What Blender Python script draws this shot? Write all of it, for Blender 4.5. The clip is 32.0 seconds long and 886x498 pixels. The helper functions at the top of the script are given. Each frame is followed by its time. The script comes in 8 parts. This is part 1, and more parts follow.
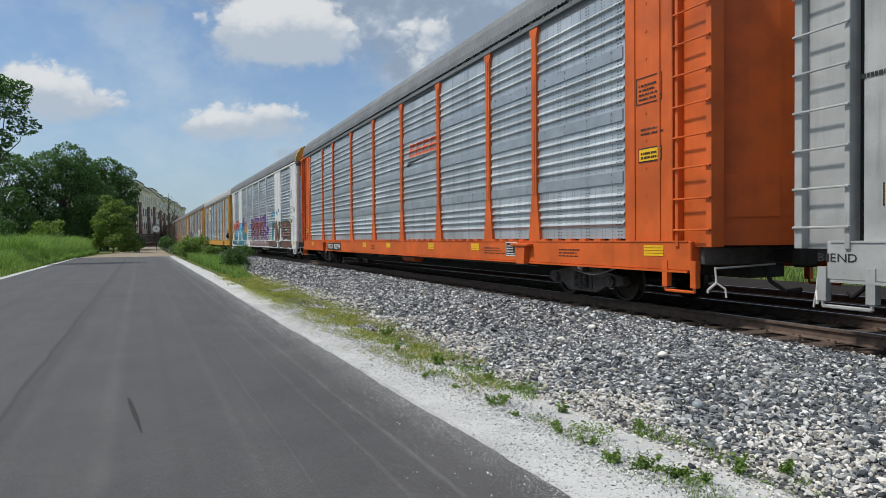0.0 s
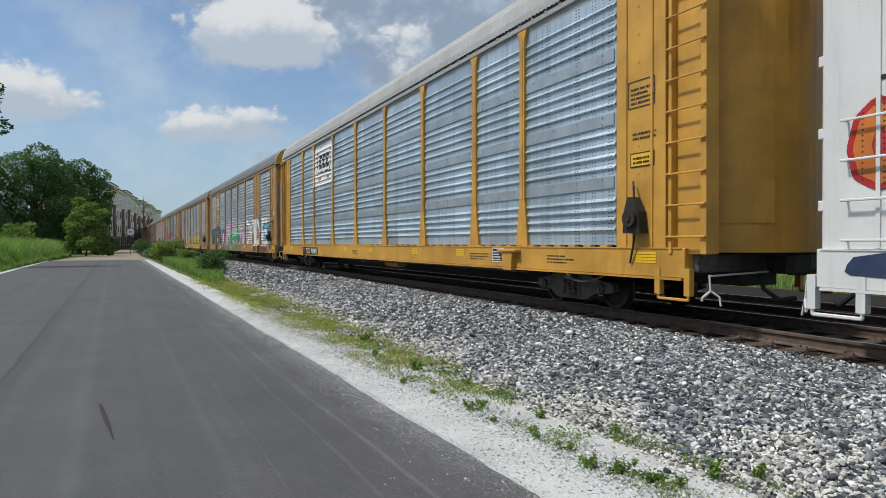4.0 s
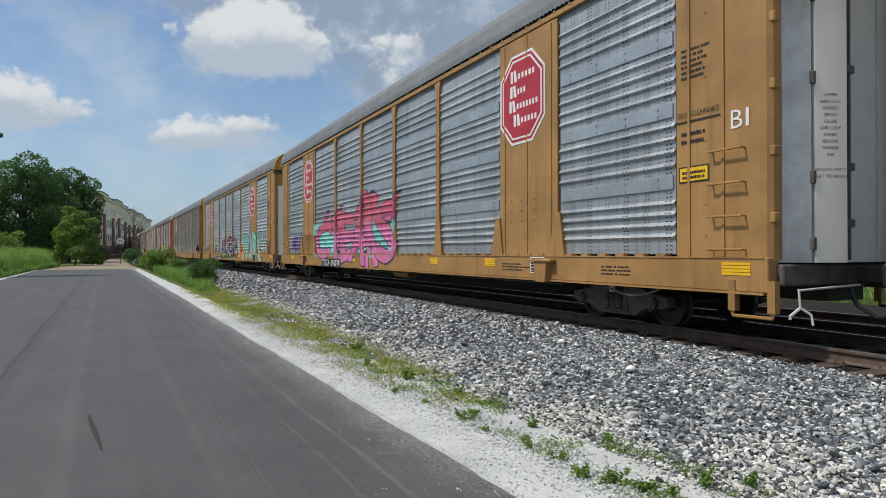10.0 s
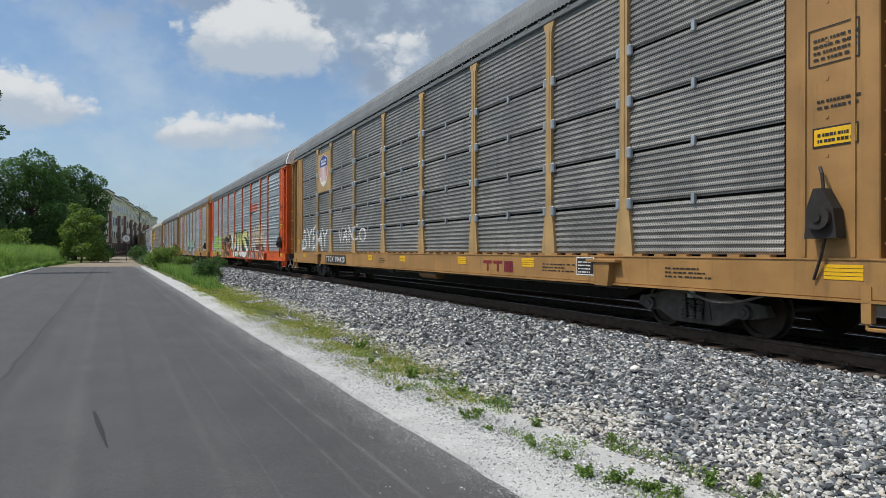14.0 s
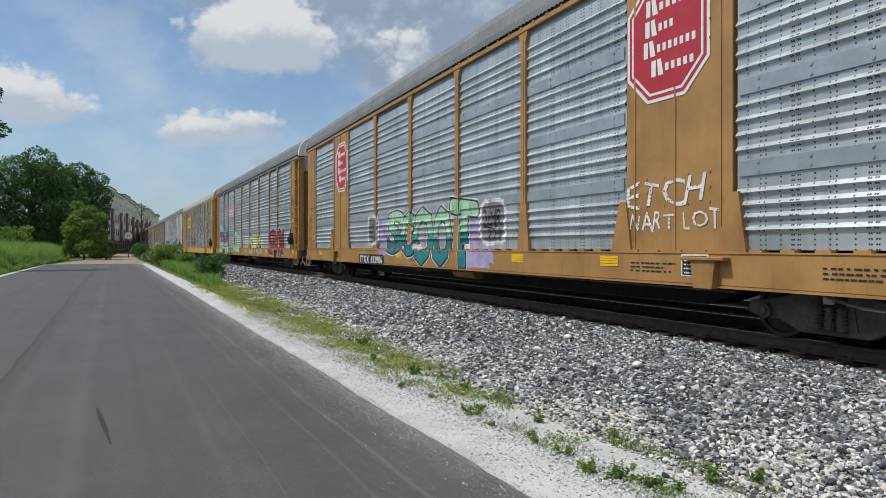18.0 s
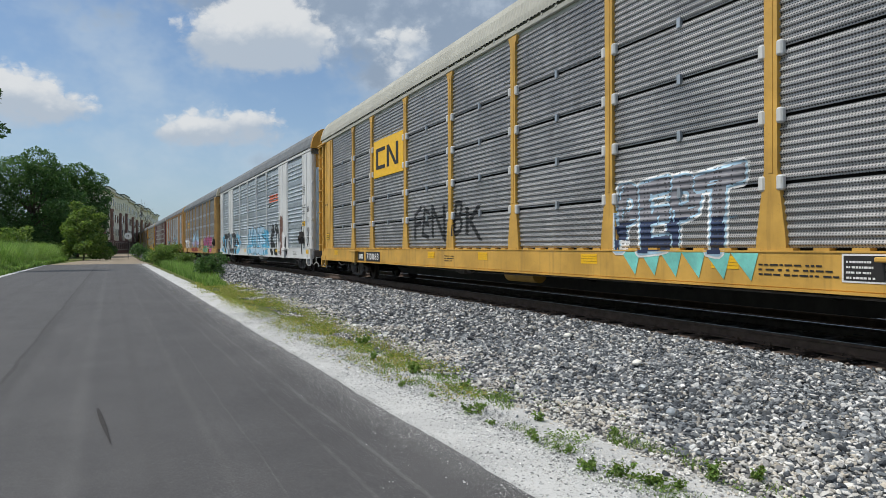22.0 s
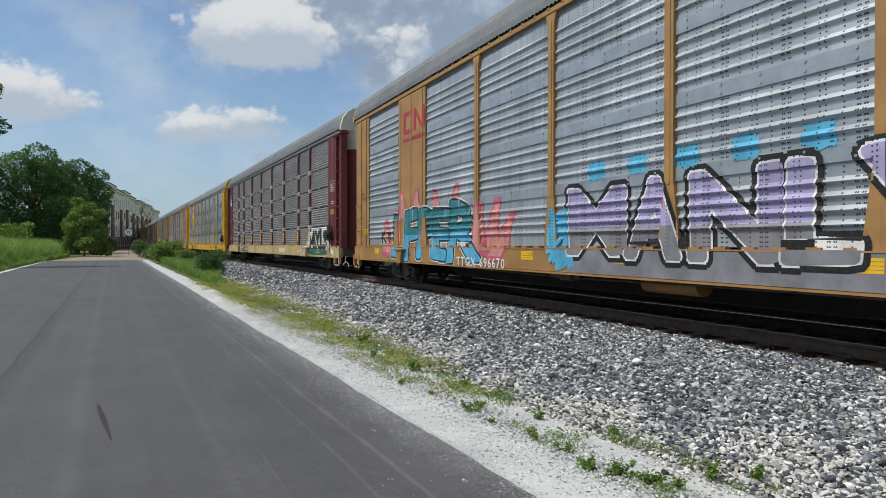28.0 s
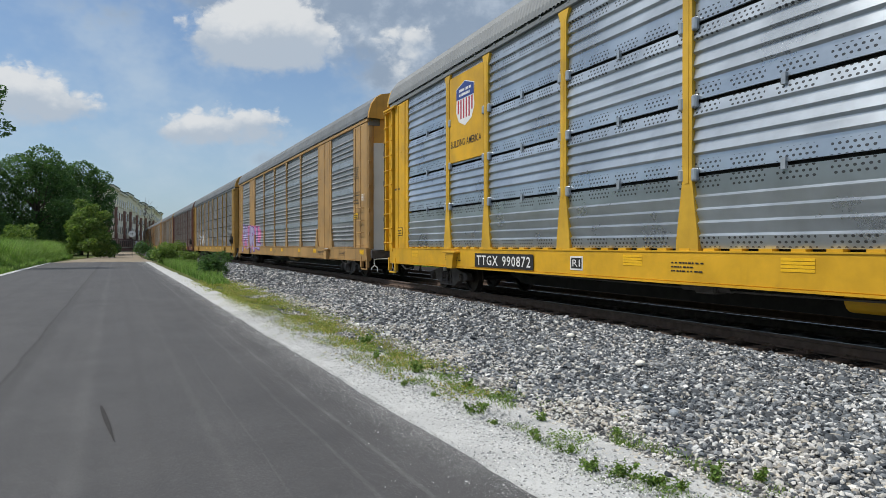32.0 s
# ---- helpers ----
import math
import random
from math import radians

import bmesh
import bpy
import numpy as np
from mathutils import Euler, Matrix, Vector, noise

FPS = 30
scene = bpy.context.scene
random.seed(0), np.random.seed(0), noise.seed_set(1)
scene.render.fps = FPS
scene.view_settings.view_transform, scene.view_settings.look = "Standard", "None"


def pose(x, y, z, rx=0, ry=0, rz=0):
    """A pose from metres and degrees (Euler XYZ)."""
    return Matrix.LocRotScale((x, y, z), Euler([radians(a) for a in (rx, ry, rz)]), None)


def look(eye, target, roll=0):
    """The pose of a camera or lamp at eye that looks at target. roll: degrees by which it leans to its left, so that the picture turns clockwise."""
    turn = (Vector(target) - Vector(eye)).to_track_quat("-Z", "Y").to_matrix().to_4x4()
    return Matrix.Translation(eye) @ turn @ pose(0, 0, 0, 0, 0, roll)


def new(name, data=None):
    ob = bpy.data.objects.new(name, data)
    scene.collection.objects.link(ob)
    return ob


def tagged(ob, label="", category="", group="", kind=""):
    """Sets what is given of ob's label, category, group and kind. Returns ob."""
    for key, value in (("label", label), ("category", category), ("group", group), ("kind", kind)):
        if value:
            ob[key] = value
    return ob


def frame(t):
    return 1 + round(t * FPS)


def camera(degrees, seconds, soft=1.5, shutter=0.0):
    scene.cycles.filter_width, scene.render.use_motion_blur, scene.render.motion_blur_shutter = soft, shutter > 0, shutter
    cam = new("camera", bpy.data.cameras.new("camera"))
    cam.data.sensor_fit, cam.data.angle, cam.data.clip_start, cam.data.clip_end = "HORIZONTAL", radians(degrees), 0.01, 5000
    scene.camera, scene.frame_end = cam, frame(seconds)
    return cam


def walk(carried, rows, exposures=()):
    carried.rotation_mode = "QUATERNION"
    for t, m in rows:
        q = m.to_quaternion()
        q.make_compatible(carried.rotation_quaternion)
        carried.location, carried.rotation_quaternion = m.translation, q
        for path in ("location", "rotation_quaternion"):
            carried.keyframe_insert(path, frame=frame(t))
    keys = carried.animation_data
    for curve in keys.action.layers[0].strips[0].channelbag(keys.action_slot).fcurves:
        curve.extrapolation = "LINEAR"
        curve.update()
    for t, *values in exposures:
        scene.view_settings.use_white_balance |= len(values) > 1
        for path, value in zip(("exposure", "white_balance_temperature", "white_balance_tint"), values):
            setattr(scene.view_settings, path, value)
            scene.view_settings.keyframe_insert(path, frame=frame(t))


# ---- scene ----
import collections
import functools

EYE_Z = 1.38          # eye above the paved trail
RAIL_Z = 0.226        # rail head above the trail
cam = camera(69.65, 32.0, soft=0.55)


def aim(yaw, down, roll):
    return pose(0, 0, EYE_Z, 90 - down, 0, -yaw) @ pose(0, 0, 0, 0, 0, roll)


walk(cam, [
    (0.0, aim(25.450, 0.978, -0.465)),
    (0.5, aim(25.664, 0.984, -0.356)),
    (1.0, aim(25.886, 0.982, -0.257)),
    (1.5, aim(26.183, 0.938, -0.197)),
    (2.0, aim(26.462, 0.852, -0.164)),
    (2.5, aim(26.715, 0.780, -0.169)),
    (3.0, aim(26.926, 0.689, -0.155)),
    (3.5, aim(27.136, 0.600, -0.127)),
    (5.5, aim(27.788, 0.381, 0.012)),
    (6.0, aim(27.851, 0.462, -0.011)),
    (6.5, aim(27.931, 0.532, 0.009)),
    (7.0, aim(28.030, 0.589, 0.015)),
    (7.5, aim(28.132, 0.528, 0.029)),
    (8.0, aim(28.153, 0.387, 0.021)),
    (8.5, aim(28.157, 0.174, 0.022)),
    (9.0, aim(28.100, -0.045, -0.046)),
    (9.5, aim(28.095, -0.235, -0.070)),
    (10.0, aim(28.071, -0.288, -0.102)),
    (10.5, aim(27.970, -0.331, -0.055)),
    (11.0, aim(27.859, -0.328, 0.042)),
    (11.5, aim(27.771, -0.334, 0.039)),
    (12.0, aim(27.700, -0.314, 0.030)),
    (12.5, aim(27.665, -0.268, 0.066)),
    (13.0, aim(27.642, -0.211, 0.096)),
    (13.5, aim(27.661, -0.212, 0.091)),
    (14.0, aim(27.660, -0.185, 0.153)),
    (14.5, aim(27.630, -0.150, 0.127)),
    (16.5, aim(27.599, 0.064, 0.007)),
    (17.0, aim(27.570, 0.083, 0.085)),
    (17.5, aim(27.542, 0.129, 0.010)),
    (18.0, aim(27.496, 0.149, -0.013)),
    (18.5, aim(27.490, 0.204, 0.018)),
    (19.0, aim(27.530, 0.249, -0.079)),
    (19.5, aim(27.551, 0.276, -0.121)),
    (20.0, aim(27.556, 0.275, -0.114)),
    (20.5, aim(27.582, 0.254, -0.167)),
    (21.0, aim(27.574, 0.256, -0.206)),
    (21.5, aim(27.561, 0.243, -0.242)),
    (22.0, aim(27.524, 0.235, -0.226)),
    (22.5, aim(27.524, 0.235, -0.226)),
    (23.0, aim(27.558, 0.232, -0.199)),
    (23.5, aim(27.609, 0.201, -0.125)),
    (24.0, aim(27.629, 0.196, -0.070)),
    (24.5, aim(27.591, 0.186, -0.031)),
    (25.0, aim(27.544, 0.201, 0.025)),
    (25.5, aim(27.492, 0.210, 0.047)),
    (27.5, aim(27.480, 0.357, 0.045)),
    (28.0, aim(27.476, 0.429, 0.052)),
    (28.5, aim(27.464, 0.495, 0.063)),
    (29.0, aim(27.428, 0.526, -0.005)),
    (29.5, aim(27.360, 0.536, -0.008)),
    (30.0, aim(27.306, 0.527, 0.012)),
    (30.5, aim(27.234, 0.514, 0.032)),
    (31.0, aim(27.220, 0.449, -0.000)),
    (31.5, aim(27.194, 0.384, 0.024)),
    (32.0, aim(27.238, 0.287, 0.034)),
])

# ---- sky, sun ----
SUN_AZ, SUN_EL = radians(-72), radians(58)      # from the far direction towards the right
world = bpy.data.worlds.new("sky")
scene.world = world
world.use_nodes = True
wn, wl = world.node_tree.nodes, world.node_tree.links
wn.clear()


class Net:
    """Small helper that writes node trees."""

    def __init__(self, tree):
        self.n, self.l = tree.nodes, tree.links

    def put(self, kind, **props):
        node = self.n.new(kind)
        for key, value in props.items():
            if key == "operation":
                node.operation = value
            elif key == "blend":
                node.data_type, node.blend_type = "RGBA", value
            elif key == "dims":
                node.noise_dimensions = value
        return node

    def feed(self, sock, value):
        if isinstance(value, bpy.types.NodeSocket):
            self.l.new(value, sock)
        elif isinstance(value, (tuple, list)) and len(value) == 3 and sock.type == "RGBA":
            sock.default_value = (*value, 1)
        else:
            sock.default_value = value

    def math(self, op, a, b=0.0, clamp=False):
        node = self.put("ShaderNodeMath", operation=op)
        node.use_clamp = clamp
        self.feed(node.inputs[0], a)
        self.feed(node.inputs[1], b)
        return node.outputs[0]

    def mix(self, fac, a, b, blend="MIX"):
        node = self.put("ShaderNodeMix", blend=blend)
        self.feed(node.inputs[0], fac)
        self.feed(node.inputs[6], a)
        self.feed(node.inputs[7], b)
        return node.outputs[2]

    def ramp(self, value, lo, hi, a=0.0, b=1.0, smooth=True):
        node = self.n.new("ShaderNodeMapRange")
        node.interpolation_type = "SMOOTHSTEP" if smooth else "LINEAR"
        for i, v in enumerate((value, lo, hi, a, b)):
            self.feed(node.inputs[i], v)
        return node.outputs[0]

    def noise(self, vec, scale, detail=4.0, rough=0.55, w=None):
        node = self.put("ShaderNodeTexNoise", dims="4D" if w is not None else "3D")
        self.feed(node.inputs["Vector"], vec)
        node.inputs["Scale"].default_value = scale
        node.inputs["Detail"].default_value = detail
        node.inputs["Roughness"].default_value = rough
        if w is not None:
            self.feed(node.inputs["W"], w)
        return node.outputs[0]

    def stretch(self, vec, x, y, z):
        node = self.n.new("ShaderNodeMapping")
        self.l.new(vec, node.inputs[0])
        node.inputs["Scale"].default_value = (x, y, z)
        return node.outputs[0]


sky_net = Net(world.node_tree)
sky = wn.new("ShaderNodeTexSky")
sky.sky_type, sky.sun_disc = "NISHITA", False
sky.sun_elevation, sky.sun_rotation = SUN_EL, SUN_AZ
sky.air_density, sky.dust_density, sky.ozone_density = 1.0, 1.2, 1.6
coords = wn.new("ShaderNodeTexCoord").outputs["Generated"]
split = wn.new("ShaderNodeSeparateXYZ")
wl.new(coords, split.inputs[0])
az = sky_net.math("ARCTAN2", split.outputs[0], split.outputs[1])
el = sky_net.math("ARCSINE", split.outputs[2])
plane = wn.new("ShaderNodeCombineXYZ")
wl.new(az, plane.inputs[0])
wl.new(sky_net.math("MULTIPLY", el, 1.35), plane.inputs[1])
edges = sky_net.noise(plane.outputs[0], 13.0, 9.0, 0.62)
broad = sky_net.noise(plane.outputs[0], 4.6, 5.0, 0.58)
puffs = wn.new("ShaderNodeTexVoronoi")
puffs.feature = "SMOOTH_F1"
wl.new(sky_net.mix(0.035, plane.outputs[0], sky_net.noise(plane.outputs[0], 30.0, 4.0, 0.6), "ADD"), puffs.inputs["Vector"])
puffs.inputs["Scale"].default_value, puffs.inputs["Detail"].default_value, puffs.inputs["Smoothness"].default_value = 30.0, 2.5, 0.25
puff = sky_net.math("SUBTRACT", 0.45, puffs.outputs["Distance"])
# heaps of fair-weather cloud: azimuth, height, half widths, weight
HEAPS = [(0.150, 0.300, 0.060, 0.048, 1.0), (0.200, 0.328, 0.062, 0.044, 1.05), (0.258, 0.312, 0.060, 0.050, 1.0), (0.200, 0.285, 0.105, 0.034, 0.9),
         (0.080, 0.160, 0.045, 0.028, 0.85), (0.140, 0.172, 0.060, 0.034, 0.95), (0.205, 0.180, 0.045, 0.034, 0.95), (0.407, 0.258, 0.036, 0.040, 0.9), (0.435, 0.315, 0.075, 0.030, 0.8),
         (-0.095, 0.200, 0.050, 0.040, 0.95), (-0.050, 0.180, 0.055, 0.034, 0.85), (-0.155, 0.195, 0.05, 0.045, 0.8), (-0.130, 0.320, 0.06, 0.020, 0.6), (-0.02, 0.345, 0.07, 0.018, 0.55)]
total, lift = None, None
for a, e, ra, re_, amp in HEAPS:
    da = sky_net.math("DIVIDE", sky_net.math("SUBTRACT", az, a), ra)
    de = sky_net.math("DIVIDE", sky_net.math("SUBTRACT", el, e), re_)
    r2 = sky_net.math("ADD", sky_net.math("MULTIPLY", da, da), sky_net.math("MULTIPLY", de, de))
    g = sky_net.math("MULTIPLY", sky_net.math("POWER", 2.718, sky_net.math("MULTIPLY", r2, -1.0)), amp)
    gl = sky_net.math("MULTIPLY", g, de)
    total = g if total is None else sky_net.math("ADD", total, g)
    lift = gl if lift is None else sky_net.math("ADD", lift, gl)
ragged = sky_net.math("ADD", sky_net.math("MULTIPLY", sky_net.math("SUBTRACT", edges, 0.5), 1.15), sky_net.math("MULTIPLY", puff, 0.55))
lump = sky_net.math("ADD", total, ragged)
# crisp heaped tops, soft bases
soft_edge = sky_net.ramp(lift, -0.35, 0.25, 1.05, 0.74)
mask = sky_net.math("MULTIPLY", sky_net.ramp(lump, 0.28, soft_edge), 0.95)
# a broad grey deck higher up, thin veils elsewhere
deck = sky_net.math("ADD", sky_net.ramp(el, 0.22, 0.40), sky_net.math("MULTIPLY", sky_net.math("SUBTRACT", broad, 0.5), 3.4))
deck = sky_net.math("ADD", deck, sky_net.ramp(az, -0.05, 0.40, -0.30, 0.38))
deck_mask = sky_net.math("MULTIPLY", sky_net.ramp(deck, 0.20, 0.85), 0.9)
veil = sky_net.math("ADD", sky_net.math("MULTIPLY", sky_net.ramp(broad, 0.40, 0.66), 0.46), 0.15)
haze = sky_net.math("MULTIPLY", sky_net.ramp(el, 0.28, -0.02), 0.58)
blue = sky_net.mix(1.0, sky.outputs[0], (0.78, 0.97, 1.12), "MULTIPLY")
blue = sky_net.mix(haze, blue, (4.0, 5.1, 6.1))
blue = sky_net.mix(veil, blue, (5.1, 6.0, 6.8))
deck_tone = sky_net.mix(sky_net.ramp(sky_net.math("ADD", edges, sky_net.math("MULTIPLY", puff, 0.15)), 0.34, 0.70), (2.6, 3.3, 4.3), (4.2, 4.9, 5.8))
blue = sky_net.mix(deck_mask, blue, deck_tone)
lit = sky_net.ramp(sky_net.math("ADD", lift, sky_net.math("MULTIPLY", ragged, 0.75)), -0.42, 0.42)
heap_tone = sky_net.mix(lit, (4.3, 4.95, 5.75), (6.9, 7.1, 7.25))
final = sky_net.mix(mask, blue, heap_tone)
# thin bright haze round the sun
toward = wn.new("ShaderNodeVectorMath")
toward.operation = "DOT_PRODUCT"
wl.new(coords, toward.inputs[0])
toward.inputs[1].default_value = (math.sin(SUN_AZ) * math.cos(SUN_EL), math.cos(SUN_AZ) * math.cos(SUN_EL), math.sin(SUN_EL))
halo = sky_net.math("POWER", sky_net.ramp(toward.outputs["Value"], 0.62, 1.0), 1.5)
final = sky_net.mix(halo, final, (9.8, 9.9, 10.0))
back = wn.new("ShaderNodeBackground")
back.inputs[1].default_value = 0.1
wl.new(final, back.inputs[0])
wl.new(back.outputs[0], wn.new("ShaderNodeOutputWorld").inputs[0])

sun = new("sun", bpy.data.lights.new("sun", "SUN"))
sun.data.energy, sun.data.angle, sun.data.color = 2.8, radians(4), (1.0, 0.95, 0.87)
sun.matrix_world = look((0, 0, 40), (-40 * math.sin(SUN_AZ) / math.tan(SUN_EL), -40 * math.cos(SUN_AZ) / math.tan(SUN_EL), 0))
scene.view_settings.exposure = 0.06

# ---- materials ----


def material(name):
    m = bpy.data.materials.new(name)
    m.use_nodes = True
    net = Net(m.node_tree)
    shader = m.node_tree.nodes["Principled BSDF"]
    pos = net.n.new("ShaderNodeTexCoord").outputs["Object"]
    return m, net, shader, pos


def tone(c, k):
    return tuple(min(1.0, v * k) for v in c)


def bump(net, shader, height, strength, distance):
    node = net.n.new("ShaderNodeBump")
    node.inputs["Strength"].default_value = strength
    node.inputs["Distance"].default_value = distance
    net.l.new(height, node.inputs["Height"])
    net.l.new(node.outputs[0], shader.inputs["Normal"])


def chance(net):
    return net.n.new("ShaderNodeObjectInfo").outputs["Random"]


@functools.lru_cache(None)
def paint(colour, dirt=0.3, rough=0.5, fade=0.18):
    """Weathered railway paint: chalky fading, run-down grime and fine pitting."""
    m, net, shader, pos = material("weathered_paint")
    w = net.math("MULTIPLY", chance(net), 37.0)
    cloud = net.noise(pos, 1.3, 5, 0.6, w)
    fine = net.noise(pos, 22.0, 4, 0.6, w)
    runs = net.noise(net.stretch(pos, 7, 7, 0.55), 1.0, 5, 0.65, w)
    fade = 0.05 if sum(colour) > 1.5 else fade
    dirt = dirt * 0.55 if sum(colour) > 1.5 else dirt
    c = net.mix(net.ramp(cloud, 0.3, 0.7), tone(colour, 1 - fade), tone(colour, 1 + fade))
    c = net.mix(net.math("MULTIPLY", net.ramp(runs, 0.5, 0.78), dirt), c, (0.055, 0.042, 0.032))
    c = net.mix(net.math("MULTIPLY", net.ramp(fine, 0.58, 0.75), dirt * 0.55), c, (0.10, 0.065, 0.045))
    net.l.new(c, shader.inputs["Base Color"])
    net.l.new(net.ramp(cloud, 0.2, 0.8, rough - 0.08, rough + 0.14), shader.inputs["Roughness"])
    bump(net, shader, fine, 0.12, 0.004)
    return m


def punched(net, xyz, pz, radius):
    """Upright rows of small holes: a cluster of four rows, then single ones."""
    y = net.math("MULTIPLY", net.math("FRACT", net.math("DIVIDE", net.math("ADD", xyz.outputs[1], 40.0), 0.86)), 0.86)
    near = None
    for at in (0.06, 0.085, 0.135, 0.16, 0.30, 0.50, 0.57, 0.745):
        d = net.math("ABSOLUTE", net.math("SUBTRACT", y, at))
        near = d if near is None else net.math("MINIMUM", near, d)
    fz = net.math("MULTIPLY", net.math("SUBTRACT", net.math("FRACT", net.math("DIVIDE", net.math("ADD", xyz.outputs[2], 40.0), pz)), 0.5), pz)
    r2 = net.math("ADD", net.math("MULTIPLY", near, near), net.math("MULTIPLY", fz, fz))
    return net.math("LESS_THAN", r2, radius * radius)


@functools.lru_cache(None)
def sheet(colour, dirt=0.3, holes="columns", metal=0.55, rough=0.42):
    """Galvanised side screen; its rows of punched holes are near-black dots in the colour."""
    m, net, shader, pos = material("galvanised_screen")
    w = net.math("MULTIPLY", chance(net), 53.0)
    cloud = net.noise(pos, 0.9, 5, 0.6, w)
    runs = net.noise(net.stretch(pos, 5, 5, 0.5), 1.0, 5, 0.65, w)
    bars = net.noise(net.stretch(pos, 1, 0.35, 6), 1.0, 3, 0.5, w)
    fine = net.noise(pos, 35.0, 3, 0.6, w)
    c = net.mix(net.ramp(cloud, 0.3, 0.7), tone(colour, 0.82), tone(colour, 1.15))
    c = net.mix(net.math("MULTIPLY", net.ramp(bars, 0.5, 0.72), 0.35), c, tone(colour, 0.62))
    c = net.mix(net.math("MULTIPLY", net.ramp(runs, 0.48, 0.8), dirt), c, (0.075, 0.062, 0.05))
    xyz = net.n.new("ShaderNodeSeparateXYZ")
    net.l.new(pos, xyz.inputs[0])
    if holes == "columns":
        py, pz, rad = None, 0.057, 0.0115
    elif holes == "rows":
        py, pz, rad, gate = 0.034, 0.031, 0.085, 1.0
    else:
        py, pz, rad = 0.082, 0.062, 0.062
        band = net.math("ABSOLUTE", net.math("SUBTRACT", net.math("FRACT", net.math("DIVIDE", net.math("SUBTRACT", xyz.outputs[2], 1.105), 1.0)), 0.5))
        group = net.math("LESS_THAN", net.math("FRACT", net.math("DIVIDE", net.math("ADD", xyz.outputs[1], 40.0), 0.66)), 0.78)
        gate = net.math("MULTIPLY", net.math("MULTIPLY", net.math("GREATER_THAN", band, 0.30), net.math("LESS_THAN", band, 0.47)), group)
    if py is None:
        dot = punched(net, xyz, pz, rad)
    else:
        fz = net.math("SUBTRACT", net.math("FRACT", net.math("DIVIDE", net.math("ADD", xyz.outputs[2], 40.0), pz)), 0.5)
        row = net.math("MULTIPLY", net.math("FLOOR", net.math("DIVIDE", net.math("ADD", xyz.outputs[2], 40.0), pz)), 0.5 if holes == "bands" else 0.0)
        fy = net.math("SUBTRACT", net.math("FRACT", net.math("ADD", net.math("DIVIDE", net.math("ADD", xyz.outputs[1], 40.0), py), row)), 0.5)
        r2 = net.math("ADD", net.math("MULTIPLY", fy, fy), net.math("MULTIPLY", fz, fz))
        dot = net.math("MULTIPLY", net.math("LESS_THAN", r2, rad), gate)
    # no openings are cut; the dark of each hole is put into the colour
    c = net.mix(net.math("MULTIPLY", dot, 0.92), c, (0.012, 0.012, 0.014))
    net.l.new(c, shader.inputs["Base Color"])
    net.l.new(net.math("MULTIPLY", net.math("SUBTRACT", 1.0, dot), metal), shader.inputs["Metallic"])
    net.l.new(net.ramp(cloud, 0.2, 0.8, rough - 0.06, rough + 0.16), shader.inputs["Roughness"])
    bump(net, shader, fine, 0.08, 0.003)
    return m


@functools.lru_cache(None)
def plain(colour, rough=0.7, metal=0.0, var=0.25, scale=9.0, label="surface"):
    m, net, shader, pos = material(label)
    w = net.math("MULTIPLY", chance(net), 19.0)
    big = net.noise(pos, scale, 5, 0.6, w)
    fine = net.noise(pos, scale * 9, 3, 0.6, w)
    c = net.mix(net.ramp(big, 0.25, 0.75), tone(colour, 1 - var), tone(colour, 1 + var))
    c = net.mix(net.math("MULTIPLY", net.ramp(fine, 0.5, 0.75), 0.3), c, tone(colour, 0.55))
    net.l.new(c, shader.inputs["Base Color"])
    shader.inputs["Roughness"].default_value, shader.inputs["Metallic"].default_value = rough, metal
    bump(net, shader, fine, 0.15, 0.006)
    return m


@functools.lru_cache(None)
def spray(colour):
    """Spray paint over punched ribbed steel: slightly patchy, soft sheen, the holes kept as near-black dots."""
    m, net, shader, pos = material("spray_paint")
    patch = net.noise(pos, 2.4, 5, 0.6)
    mist = net.noise(pos, 28.0, 3, 0.7)
    c = net.mix(net.ramp(patch, 0.3, 0.7), tone(colour, 0.72), tone(colour, 1.12))
    c = net.mix(net.math("MULTIPLY", net.ramp(mist, 0.52, 0.8), 0.32), c, (0.16, 0.16, 0.16))
    xyz = net.n.new("ShaderNodeSeparateXYZ")
    net.l.new(pos, xyz.inputs[0])
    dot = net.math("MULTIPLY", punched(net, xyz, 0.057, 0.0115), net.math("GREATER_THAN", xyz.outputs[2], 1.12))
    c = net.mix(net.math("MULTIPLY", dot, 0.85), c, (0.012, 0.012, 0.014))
    net.l.new(c, shader.inputs["Base Color"])
    shader.inputs["Roughness"].default_value = 0.55
    return m


